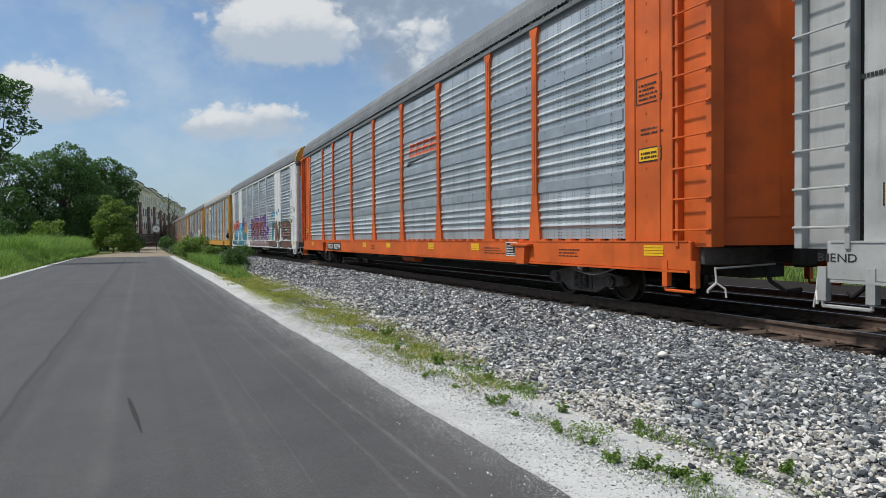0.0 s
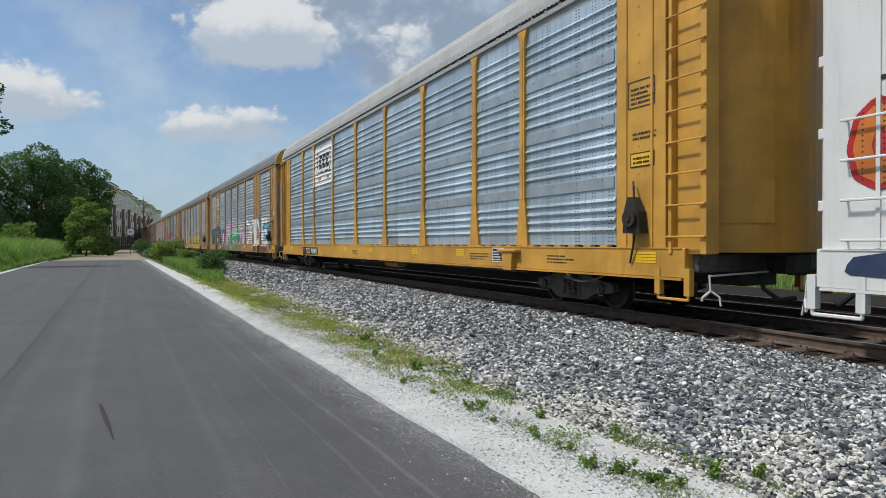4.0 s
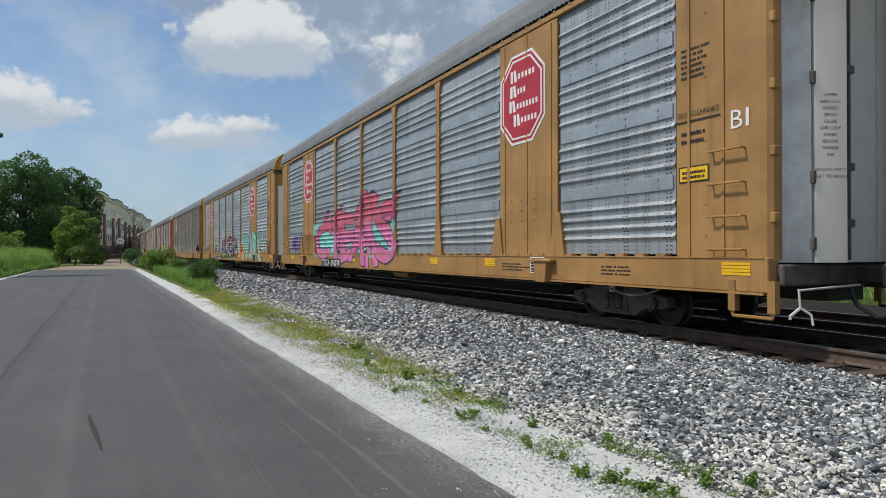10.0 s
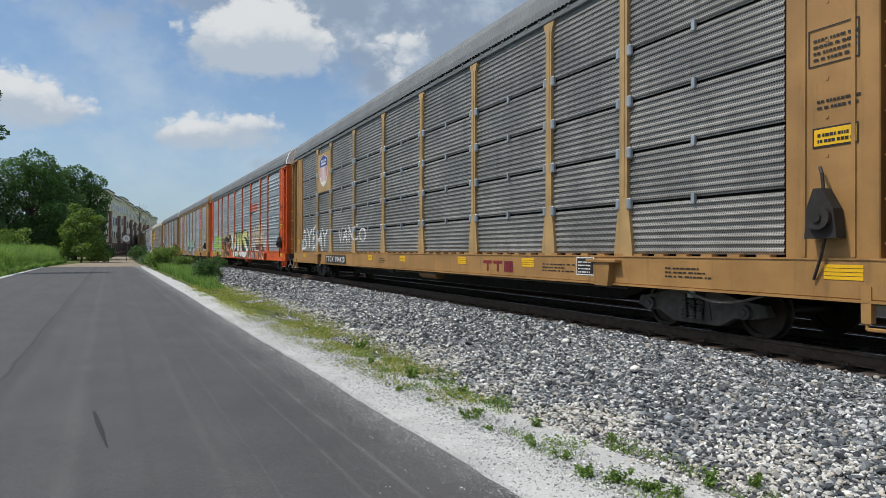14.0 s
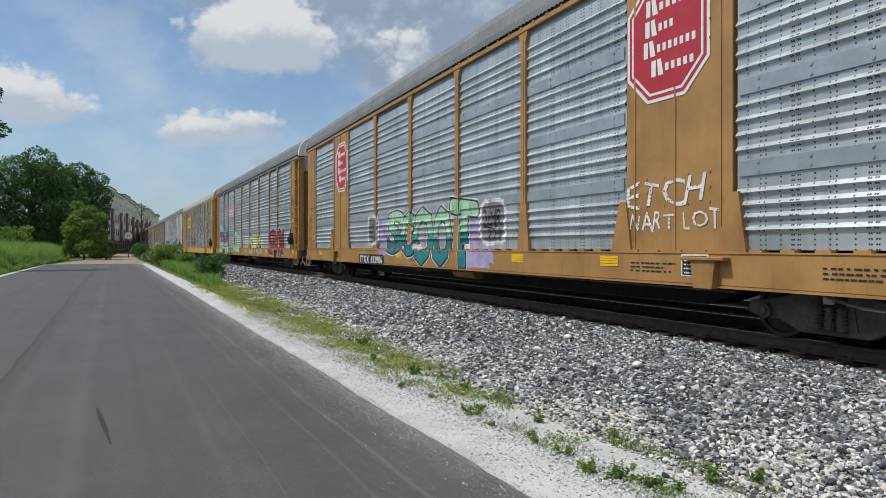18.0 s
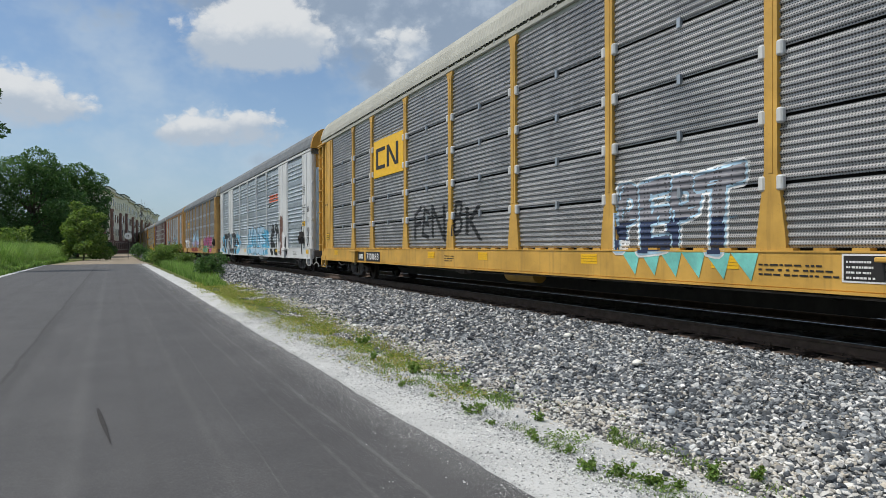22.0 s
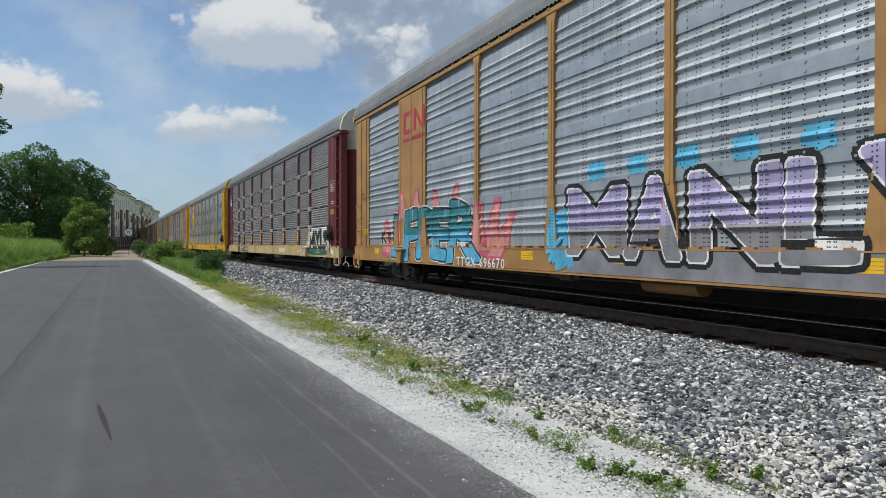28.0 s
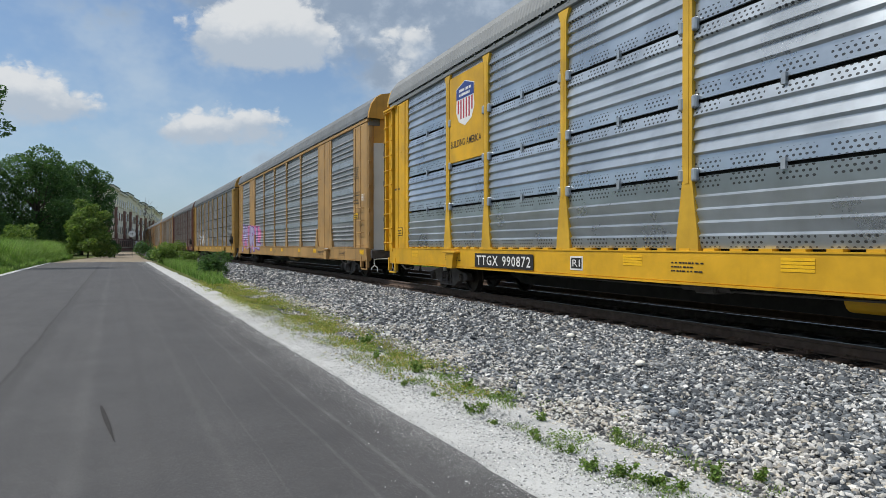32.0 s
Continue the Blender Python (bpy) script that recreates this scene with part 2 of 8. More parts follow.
def islands(name, colours, rough=0.8, spread=0.25, sheen=0.0):
    """Each separate piece takes one of the colours."""
    m, net, shader, pos = material(name)
    rnd = net.n.new("ShaderNodeNewGeometry").outputs["Random Per Island"]
    ramp = net.n.new("ShaderNodeValToRGB")
    ramp.color_ramp.interpolation = "CONSTANT"
    while len(ramp.color_ramp.elements) < len(colours):
        ramp.color_ramp.elements.new(0.5)
    for i, (e, c) in enumerate(zip(ramp.color_ramp.elements, colours)):
        e.position, e.color = i / len(colours), (*c, 1)
    net.l.new(rnd, ramp.inputs[0])
    vary = net.math("FRACT", net.math("MULTIPLY", rnd, 91.7))
    c = net.mix(1.0, ramp.outputs[0], net.mix(vary, (1 - spread,) * 3, (1 + spread,) * 3), "MULTIPLY")
    grain = net.noise(pos, 120.0, 3, 0.7)
    c = net.mix(net.math("MULTIPLY", net.ramp(grain, 0.4, 0.75), 0.3), c, (0.12, 0.12, 0.12)) if sheen == 0 else c
    net.l.new(c, shader.inputs["Base Color"])
    shader.inputs["Roughness"].default_value = rough
    if sheen:
        thin = net.n.new("ShaderNodeBsdfTranslucent")
        net.l.new(net.mix(1.0, c, (1.5, 1.6, 0.9), "MULTIPLY"), thin.inputs[0])
        both = net.n.new("ShaderNodeMixShader")
        both.inputs[0].default_value = 0.38
        net.l.new(shader.outputs[0], both.inputs[1])
        net.l.new(thin.outputs[0], both.inputs[2])
        net.l.new(both.outputs[0], net.n["Material Output"].inputs[0])
    return m


def ground_material(name, low, high, dark, scale, fine_scale, bump_size, rough=0.9, spots=0.5, third=None):
    m, net, shader, pos = material(name)
    big = net.noise(pos, scale, 6, 0.6)
    fine = net.noise(pos, fine_scale, 5, 0.7)
    c = net.mix(net.ramp(big, 0.3, 0.7), low, high)
    if third:
        c = net.mix(net.ramp(net.noise(pos, scale * 0.31, 5, 0.6), 0.52, 0.66), c, third)
    c = net.mix(net.math("MULTIPLY", net.ramp(fine, 0.5, 0.72), spots), c, dark)
    net.l.new(c, shader.inputs["Base Color"])
    shader.inputs["Roughness"].default_value = rough
    shader.inputs["Specular IOR Level"].default_value = 0.1
    bump(net, shader, fine, 0.6, bump_size)
    return m


def asphalt_material():
    m, net, shader, pos = material("asphalt")
    grit = net.noise(pos, 95.0, 5, 0.75)
    blot = net.noise(pos, 7.0, 5, 0.7)
    mid = net.noise(pos, 1.1, 6, 0.6)
    lanes = net.noise(net.stretch(pos, 2.2, 0.06, 1), 1.0, 5, 0.6)
    wide = net.noise(net.stretch(pos, 1.0, 0.35, 1), 0.9, 5, 0.62)
    c = net.mix(net.ramp(mid, 0.3, 0.7), (0.062, 0.062, 0.067), (0.084, 0.084, 0.089))
    xyz = net.n.new("ShaderNodeSeparateXYZ")
    net.l.new(pos, xyz.inputs[0])
    # base grey slightly paler left of x = 0.3, fading out by x = 1.5
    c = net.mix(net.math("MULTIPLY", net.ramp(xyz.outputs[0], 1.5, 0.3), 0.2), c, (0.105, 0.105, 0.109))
    c = net.mix(net.math("MULTIPLY", net.ramp(wide, 0.42, 0.66), 0.4), c, (0.112, 0.110, 0.114))
    c = net.mix(net.math("MULTIPLY", net.ramp(lanes, 0.45, 0.7), 0.35), c, (0.124, 0.123, 0.126))
    wobble = net.math("MULTIPLY", net.math("SUBTRACT", net.noise(net.stretch(pos, 0.2, 0.5, 1), 1.0, 4), 0.5), 0.12)
    # the joint between the two paving passes, tyre-worn streaks
    for x0, width, shade, power in ((-1.0, 0.035, (0.022, 0.021, 0.022), 0.75), (-0.93, 0.13, (0.045, 0.044, 0.046), 0.55), (1.55, 0.026, (0.17, 0.17, 0.172), 0.6), (1.29, 0.024, (0.145, 0.145, 0.147), 0.45), (0.62, 0.05, (0.13, 0.13, 0.13), 0.35),
                                    (0.86, 0.010, (0.15, 0.15, 0.15), 0.4), (-0.25, 0.10, (0.14, 0.14, 0.142), 0.4), (0.22, 0.07, (0.060, 0.059, 0.061), 0.35), (-2.6, 0.14, (0.060, 0.059, 0.061), 0.4)):
        d = net.math("ABSOLUTE", net.math("SUBTRACT", net.math("ADD", xyz.outputs[0], wobble), x0))
        c = net.mix(net.math("MULTIPLY", net.ramp(d, width, width * 0.2), net.math("MULTIPLY", net.ramp(mid, 0.3, 0.6, 0.4, 1.0), power)), c, shade)
    c = net.mix(net.math("MULTIPLY", net.ramp(grit, 0.40, 0.62), 0.55), c, (0.030, 0.030, 0.032))
    c = net.mix(net.math("MULTIPLY", net.ramp(blot, 0.45, 0.68), 0.22), c, (0.05, 0.049, 0.051))
    chips = net.ramp(net.noise(pos, 48.0, 3, 0.7), 0.60, 0.66)
    c = net.mix(net.math("MULTIPLY", chips, 0.35), c, (0.17, 0.168, 0.17))
    pale = net.ramp(net.noise(pos, 120.0, 3, 0.7), 0.60, 0.67)
    c = net.mix(net.math("MULTIPLY", pale, 0.5), c, (0.24, 0.238, 0.24))
    # limestone dust and grains that thicken towards the shoulder
    grain = net.math("ADD", net.noise(pos, 150.0, 3, 0.65), net.math("ADD", net.ramp(xyz.outputs[0], 1.0, 2.15, 0.0, 0.20, False), net.math("MULTIPLY", net.math("SUBTRACT", mid, 0.5), 0.12)))
    c = net.mix(net.math("MULTIPLY", net.ramp(grain, 0.725, 0.775), 0.8), c, (0.50, 0.51, 0.51))
    dust = net.math("MULTIPLY", net.ramp(xyz.outputs[0], 1.7, 2.2), 0.05)
    c = net.mix(dust, c, (0.40, 0.41, 0.41))
    net.l.new(c, shader.inputs["Base Color"])
    shader.inputs["Roughness"].default_value = 0.82
    bump(net, shader, grit, 0.5, 0.004)
    return m


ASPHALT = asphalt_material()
GRASS_SOIL = ground_material("rough_grass_soil", (0.075, 0.10, 0.03), (0.13, 0.15, 0.05), (0.04, 0.05, 0.02), 0.35, 14.0, 0.03, third=(0.20, 0.19, 0.10))
SHOULDER = ground_material("crushed_limestone", (0.46, 0.47, 0.475), (0.58, 0.59, 0.59), (0.20, 0.21, 0.21), 1.5, 75.0, 0.008, spots=0.75)
DIRT = ground_material("dusty_dirt", (0.24, 0.20, 0.155), (0.33, 0.285, 0.22), (0.15, 0.12, 0.09), 0.8, 30.0, 0.01)
BED = ground_material("stone_bed", (0.10, 0.105, 0.11), (0.18, 0.184, 0.19), (0.026, 0.028, 0.031), 1.6, 19.0, 0.04, spots=0.85)
TRACKBED = ground_material("oily_shaded_track_bed", (0.020, 0.017, 0.015), (0.036, 0.029, 0.025), (0.010, 0.009, 0.008), 2.0, 30.0, 0.02)
TIE_WOOD = plain((0.085, 0.062, 0.050), 0.85, 0.0, 0.35, 5.0, "creosoted_wood")
RAIL_STEEL = plain((0.12, 0.084, 0.066), 0.85, 0.0, 0.3, 8.0, "rusty_rail_steel")
RAIL_SHINE = plain((0.36, 0.36, 0.37), 0.38, 0.9, 0.08, 3.0, "polished_rail_head")
STONES = islands("ballast_stone", [(0.050, 0.060, 0.074), (0.14, 0.158, 0.178), (0.34, 0.36, 0.38), (0.03, 0.037, 0.046), (0.52, 0.535, 0.54), (0.20, 0.22, 0.24), (0.085, 0.10, 0.118), (0.74, 0.74, 0.73), (0.33, 0.315, 0.285), (0.06, 0.07, 0.082), (0.27, 0.29, 0.31), (0.11, 0.125, 0.142)])
PALE_STONES = islands("pale_ballast_stone", [(0.60, 0.59, 0.56), (0.46, 0.45, 0.42), (0.72, 0.71, 0.68), (0.24, 0.24, 0.24), (0.52, 0.48, 0.41), (0.66, 0.65, 0.63)])
CHIPS = islands("limestone_chip", [(0.62, 0.63, 0.63), (0.40, 0.41, 0.41), (0.74, 0.74, 0.73), (0.22, 0.23, 0.23), (0.52, 0.53, 0.53)], spread=0.2)
DARK_STEEL = plain((0.030, 0.027, 0.026), 0.7, 0.2, 0.35, 6.0, "grimy_steel")
CAST_STEEL = plain((0.115, 0.104, 0.10), 0.72, 0.1, 0.35, 7.0, "dusty_cast_steel")
WHEEL_STEEL = plain((0.07, 0.055, 0.048), 0.55, 0.5, 0.3, 6.0, "wheel_steel")
BLACK = plain((0.012, 0.012, 0.013), 0.7, 0.0, 0.3, 6.0, "black_void")
CORE = plain((0.018, 0.018, 0.019), 0.9, 0.0, 0.3, 2.0, "unlit_interior")
ROOF = plain((0.17, 0.185, 0.20), 0.72, 0.2, 0.16, 1.2, "galvanised_roof")
STRIP = plain((0.40, 0.44, 0.48), 0.42, 0.5, 0.16, 2.5, "splice_strip_steel")
BRIGHT = paint((0.60, 0.61, 0.60), 0.25, 0.45, 0.08)
SILVER = plain((0.52, 0.57, 0.62), 0.35, 0.6, 0.2, 3.0, "bright_zinc")
CREAM = paint((0.85, 0.84, 0.79), 0.14, 0.45, 0.05)
YELLOW = plain((0.86, 0.50, 0.015), 0.45, 0.0, 0.08, 8.0, "reflector_yellow")
WHITE = plain((0.80, 0.80, 0.79), 0.5, 0.0, 0.06, 8.0, "white_stencil")
INK = plain((0.020, 0.019, 0.019), 0.6, 0.0, 0.2, 8.0, "black_stencil")
RED = plain((0.44, 0.025, 0.045), 0.5, 0.0, 0.12, 5.0, "emblem_red")
BLUE = plain((0.03, 0.06, 0.25), 0.5, 0.0, 0.1, 5.0, "emblem_blue")
LEAF = islands("leaf", [(0.058, 0.125, 0.042), (0.080, 0.155, 0.055), (0.045, 0.100, 0.034), (0.10, 0.18, 0.065)], 0.6, 0.3, 1.0)
LEAF_LIGHT = islands("young_leaf", [(0.12, 0.20, 0.05), (0.17, 0.25, 0.06), (0.09, 0.15, 0.035), (0.20, 0.27, 0.08)], 0.6, 0.25, 1.0)
BLADE = islands("tall_grass_blade", [(0.14, 0.26, 0.06), (0.19, 0.32, 0.08), (0.11, 0.20, 0.045), (0.25, 0.34, 0.12)], 0.65, 0.25, 1.0)
DRY = islands("yellowing_weed", [(0.27, 0.30, 0.06), (0.36, 0.34, 0.09), (0.17, 0.25, 0.05), (0.34, 0.27, 0.13), (0.13, 0.20, 0.045)], 0.7, 0.25, 1.0)
WEED = islands("green_weed", [(0.12, 0.21, 0.045), (0.17, 0.27, 0.06), (0.09, 0.16, 0.035), (0.23, 0.29, 0.10)], 0.65, 0.25, 1.0)
BARK = plain((0.10, 0.08, 0.06), 0.9, 0.0, 0.3, 6.0, "bark")

# ---- letters of the built-in font, prepared first ----


@functools.lru_cache(None)
def glyph(ch, fat):
    """One character of the built-in font, filled, scaled into a unit box (fat swells its strokes)."""
    curve = bpy.data.curves.new("glyph", "FONT")
    curve.body, curve.size, curve.offset, curve.resolution_u, curve.fill_mode = ch, 1.0, fat, 2, "BOTH"
    ob = new("glyph", curve)
    mesh = bpy.data.meshes.new_from_object(ob)
    thin = bpy.data.curves.new("glyph", "FONT")
    thin.body, thin.size, thin.resolution_u, thin.fill_mode = ch, 1.0, 2, "BOTH"
    ob2 = new("glyph", thin)
    mesh2 = bpy.data.meshes.new_from_object(ob2)
    v = np.array([tuple(p.co)[:2] for p in mesh.vertices]).reshape(-1, 2)
    v2 = np.array([tuple(p.co)[:2] for p in mesh2.vertices]).reshape(-1, 2)
    f = [tuple(p.vertices) for p in mesh.polygons]
    for o, c in ((ob, curve), (ob2, thin)):
        bpy.data.objects.remove(o)
        bpy.data.curves.remove(c)
    bpy.data.meshes.remove(mesh)
    bpy.data.meshes.remove(mesh2)
    lo, hi = v2.min(0), v2.max(0)
    return (v - lo) / np.maximum(hi - lo, 1e-3), f, float(hi[0] - lo[0])


for ch in "ABCDEFGHIKLMNOPRSTUVXYZ0123456789-J":
    for fat in (0.0, 0.004, 0.012, 0.014):
        glyph(ch, fat)

# ---- mesh helpers ----


def part(name, data, mat, parent, label="", at=None):
    """One mesh object under a thing or a part; alike pieces share their mesh."""
    if isinstance(data, bmesh.types.BMesh):
        data = finish(name, data)
    if not data.materials:
        data.materials.append(None)
    ob = new(name, data)
    if mat is not None:
        ob.material_slots[0].link = "OBJECT"
        ob.material_slots[0].material = mat
    if parent is not None:
        ob.parent = parent
    if at is not None:
        ob.matrix_basis = at
    if label:
        ob["label"] = label
    return ob


def finish(name, bm):
    bmesh.ops.recalc_face_normals(bm, faces=bm.faces)
    mesh = bpy.data.meshes.new(name)
    bm.to_mesh(mesh)
    bm.free()
    return mesh


def root(name, label, category, group="", kind=""):
    return tagged(new(name), label, category, group, kind)


def box(bm, x0, x1, y0, y1, z0, z1, bevel=0.0):
    ret = bmesh.ops.create_cube(bm, size=1.0)
    vs = ret["verts"]
    for v in vs:
        v.co = Vector((x0 + (v.co.x + 0.5) * (x1 - x0), y0 + (v.co.y + 0.5) * (y1 - y0), z0 + (v.co.z + 0.5) * (z1 - z0)))
    if bevel:
        es = list({e for v in vs for e in v.link_edges})
        bmesh.ops.bevel(bm, geom=es, offset=bevel, segments=1, affect="EDGES", profile=0.5)
    return bm


def cyl(bm, p, q, r, seg=10, r2=None):
    p, q = Vector(p), Vector(q)
    ret = bmesh.ops.create_cone(bm, cap_ends=True, segments=seg, radius1=r, radius2=r if r2 is None else r2, depth=(q - p).length)
    m = Matrix.Translation((p + q) / 2) @ (q - p).to_track_quat("Z", "Y").to_matrix().to_4x4()
    bmesh.ops.transform(bm, matrix=m, verts=ret["verts"])
    return bm


def tube(bm, pts, r, seg=6):
    for a, b in zip(pts, pts[1:]):
        cyl(bm, a, b, r, seg)
    return bm


def prism(bm, outline, x0, x1):
    """A closed outline in (y, z), given depth along x."""
    a = [bm.verts.new((x0, y, z)) for y, z in outline]
    b = [bm.verts.new((x1, y, z)) for y, z in outline]
    bm.faces.new(a)
    bm.faces.new(b[::-1])
    for i in range(len(a)):
        j = (i + 1) % len(a)
        bm.faces.new((a[i], b[i], b[j], a[j]))
    return bm


def sweep(profile, y0, y1, close_to=None):
    """A profile of (x, z) drawn along y; close_to gives the sheet thickness towards that x."""
    bm = bmesh.new()
    rows = []
    for y in (y0, y1):
        rows.append([bm.verts.new((x, y, z)) for x, z in profile])
    for i in range(len(profile) - 1):
        bm.faces.new((rows[0][i], rows[1][i], rows[1][i + 1], rows[0][i + 1]))
    if close_to is not None:
        backs = [[bm.verts.new((close_to, y, z)) for z in (profile[0][1], profile[-1][1])] for y in (y0, y1)]
        bm.faces.new((backs[0][0], backs[1][0], backs[1][1], backs[0][1]))
        for r, b in zip(rows, backs):
            bm.faces.new([*r, b[1], b[0]])
        bm.faces.new((rows[0][0], backs[0][0], backs[1][0], rows[1][0]))
        bm.faces.new((rows[0][-1], backs[0][1], backs[1][1], rows[1][-1]))
    return bm


def big_mesh(name, verts, faces):
    """Many vertices and equal-sided faces at once."""
    verts, faces = np.asarray(verts, np.float32).reshape(-1, 3), np.asarray(faces, np.int32)
    k = faces.shape[1]
    mesh = bpy.data.meshes.new(name)
    mesh.vertices.add(len(verts))
    mesh.vertices.foreach_set("co", verts.ravel())
    mesh.loops.add(faces.size)
    mesh.loops.foreach_set("vertex_index", faces.ravel())
    mesh.polygons.add(len(faces))
    mesh.polygons.foreach_set("loop_start", np.arange(0, faces.size, k, dtype=np.int32))
    mesh.update(calc_edges=True)
    mesh.polygons.foreach_set("use_smooth", np.zeros(len(faces), bool))
    return mesh


rng = np.random.default_rng(7)


def blades(xy, z, height, width, lean=0.45, bend=True):
    """Grass blades: bent strips of two quads; height and width are arrays or numbers."""
    n = len(xy)
    h = np.broadcast_to(height, n) * rng.uniform(0.6, 1.2, n)
    w = np.broadcast_to(width, n) * rng.uniform(0.7, 1.3, n)
    a = rng.uniform(0, 2 * np.pi, n)
    side = np.stack([np.cos(a), np.sin(a), np.zeros(n)], 1)
    ang = a + np.pi / 2 + rng.normal(0, 0.5, n)
    out = np.stack([np.cos(ang), np.sin(ang), np.zeros(n)], 1) * (h * rng.uniform(0.1, lean, n))[:, None]
    base = np.column_stack([xy, np.broadcast_to(z, n)])
    up = np.zeros((n, 3))
    up[:, 2] = h
    v = np.stack([base - side * w[:, None] / 2, base + side * w[:, None] / 2,
                  base + up * 0.55 + out * 0.35 + side * w[:, None] * 0.42, base + up * 0.55 + out * 0.35 - side * w[:, None] * 0.42,
                  base + up * 0.95 + out + side * w[:, None] * 0.06, base + up * 0.95 + out - side * w[:, None] * 0.06], 1)
    i = np.arange(n)[:, None] * 6
    f = np.concatenate([i + np.array([0, 1, 2, 3]), i + np.array([3, 2, 4, 5])])
    return v.reshape(-1, 3), f


def leaves(centres, size, flat=0.35, droop=0.0):
    """Pointed leaf plates at the given places."""
    n = len(centres)
    s = np.broadcast_to(size, n) * rng.uniform(0.6, 1.35, n)
    nrm = rng.normal(0, 1, (n, 3))
    nrm[:, 2] = np.abs(nrm[:, 2]) + flat
    nrm /= np.linalg.norm(nrm, axis=1)[:, None]
    t = np.cross(nrm, rng.normal(0, 1, (n, 3)))
    t /= np.linalg.norm(t, axis=1)[:, None]
    b = np.cross(nrm, t)
    s = s[:, None]
    fold = nrm * s * 0.12
    v = np.stack([centres - t * s * 0.5, centres + b * s * 0.3 + fold, centres + t * s * 0.55 - np.array([0, 0, droop]) * s, centres - b * s * 0.3 + fold], 1)
    i = np.arange(n)[:, None] * 4
    return v.reshape(-1, 3), i + np.array([0, 1, 2, 3])


def join(pieces):
    vs, fs, k = [], [], 0
    for v, f in pieces:
        vs.append(v)
        fs.append(f + k)
        k += len(v)
    return np.concatenate(vs), np.concatenate(fs)


def shell(blobs, n, inner=0.72):
    """Random places in the outer shell of several lumps."""
    vol = np.array([b[3] * b[4] + b[3] * b[5] + b[4] * b[5] for b in blobs])
    pick = rng.choice(len(blobs), n, p=vol / vol.sum())
    bl = np.array(blobs)[pick]
    d = rng.normal(0, 1, (n, 3))
    d /= np.linalg.norm(d, axis=1)[:, None]
    r = rng.uniform(inner, 1.0, n) ** 0.6 * (1 + 0.10 * np.sin(d[:, 0] * 9 + bl[:, 0] * 3) * np.cos(d[:, 2] * 8 + bl[:, 1]))
    return bl[:, :3] + d * bl[:, 3:6] * r[:, None]


# ---- the ground ----
KAPPA, S1 = 0.00122638, 42.093
X1 = 8.226 + (1 - math.cos(KAPPA * S1)) / KAPPA
Y1 = math.sin(KAPPA * S1) / KAPPA


def track_at(s):
    """Centre line of the railway: place and heading (radians to the right of straight ahead)."""
    if s >= S1:
        return X1, Y1 + s - S1, 0.0
    c = max(s, -12.0)
    a = KAPPA * (S1 - c)
    x, y = X1 - (1 - math.cos(a)) / KAPPA, Y1 - math.sin(a) / KAPPA
    if s < c:
        x, y = x - math.sin(a) * (c - s), y - math.cos(a) * (c - s)
    return x, y, a


def beside(s, off):
    x, y, a = track_at(s)
    return x + off * math.cos(a), y - off * math.sin(a)


def ribbon(name, stations, mat, thick=0.0):
    """A strip of ground: stations are rows of (x, y, z) from one side to the other."""
    bm = bmesh.new()
    rows = [[bm.verts.new(p) for p in row] for row in stations]
    for a, b in zip(rows, rows[1:]):
        for i in range(len(a) - 1):
            bm.faces.new((a[i], a[i + 1], b[i + 1], b[i]))
    mesh = finish(name, bm)
    mesh.materials.append(mat)
    return new(name, mesh)


gx = [-2500, -600, -200, -80, -40, -20, -8, 30, 60, 120, 300, 900, 2500]
gy = [-2500, -700, -300, -100, -40, 0, 40, 80, 140, 220, 400, 900, 2500]
ground = ribbon("ground", [[(x, y, -0.06) for x in gx] for y in gy], GRASS_SOIL)
tagged(ground, "rough mown grass and soil beside the railway", "ground", kind="structure")


def edge_wave(y, k, amp):
    return amp * noise.noise((k * 7.3, y * 0.9, k)) + amp * 0.5 * noise.noise((k * 3.1, y * 4.3, k))


ys = [-30 + 0.5 * i for i in range(60)] + [0.12 * i for i in range(150)] + [18 + 0.5 * i for i in range(84)]
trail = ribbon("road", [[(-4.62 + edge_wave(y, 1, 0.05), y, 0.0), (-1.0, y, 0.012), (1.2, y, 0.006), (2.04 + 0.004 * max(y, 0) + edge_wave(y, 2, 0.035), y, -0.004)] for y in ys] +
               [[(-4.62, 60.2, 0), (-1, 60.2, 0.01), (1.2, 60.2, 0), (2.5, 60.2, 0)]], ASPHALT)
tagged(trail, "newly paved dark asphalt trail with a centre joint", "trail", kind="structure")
ys2 = [-30 + i for i in range(30)] + [0.2 * i for i in range(100)] + [20 + i for i in range(42)]
should = ribbon("shoulder", [[(1.7, y, -0.02), (2.1, y, -0.008 + edge_wave(y, 5, 0.004)), (2.5, y, -0.012), (2.78 + edge_wave(y, 3, 0.16), y, -0.03), (3.15, y, -0.036 - 0.006 * max(0.0, y - 7)), (3.55, y, -0.09 - 0.006 * max(0.0, y - 7))] for y in ys2], SHOULDER)
tagged(should, "strip of white crushed limestone along the trail", "shoulder", kind="structure")
left_edge = ribbon("shoulder", [[(-5.05 + edge_wave(y, 9, 0.1), y, -0.04), (-4.8, y, -0.012), (-4.4, y, -0.02)] for y in ys2], SHOULDER)
tagged(left_edge, "thin strip of white limestone along the trail", "shoulder", kind="structure")
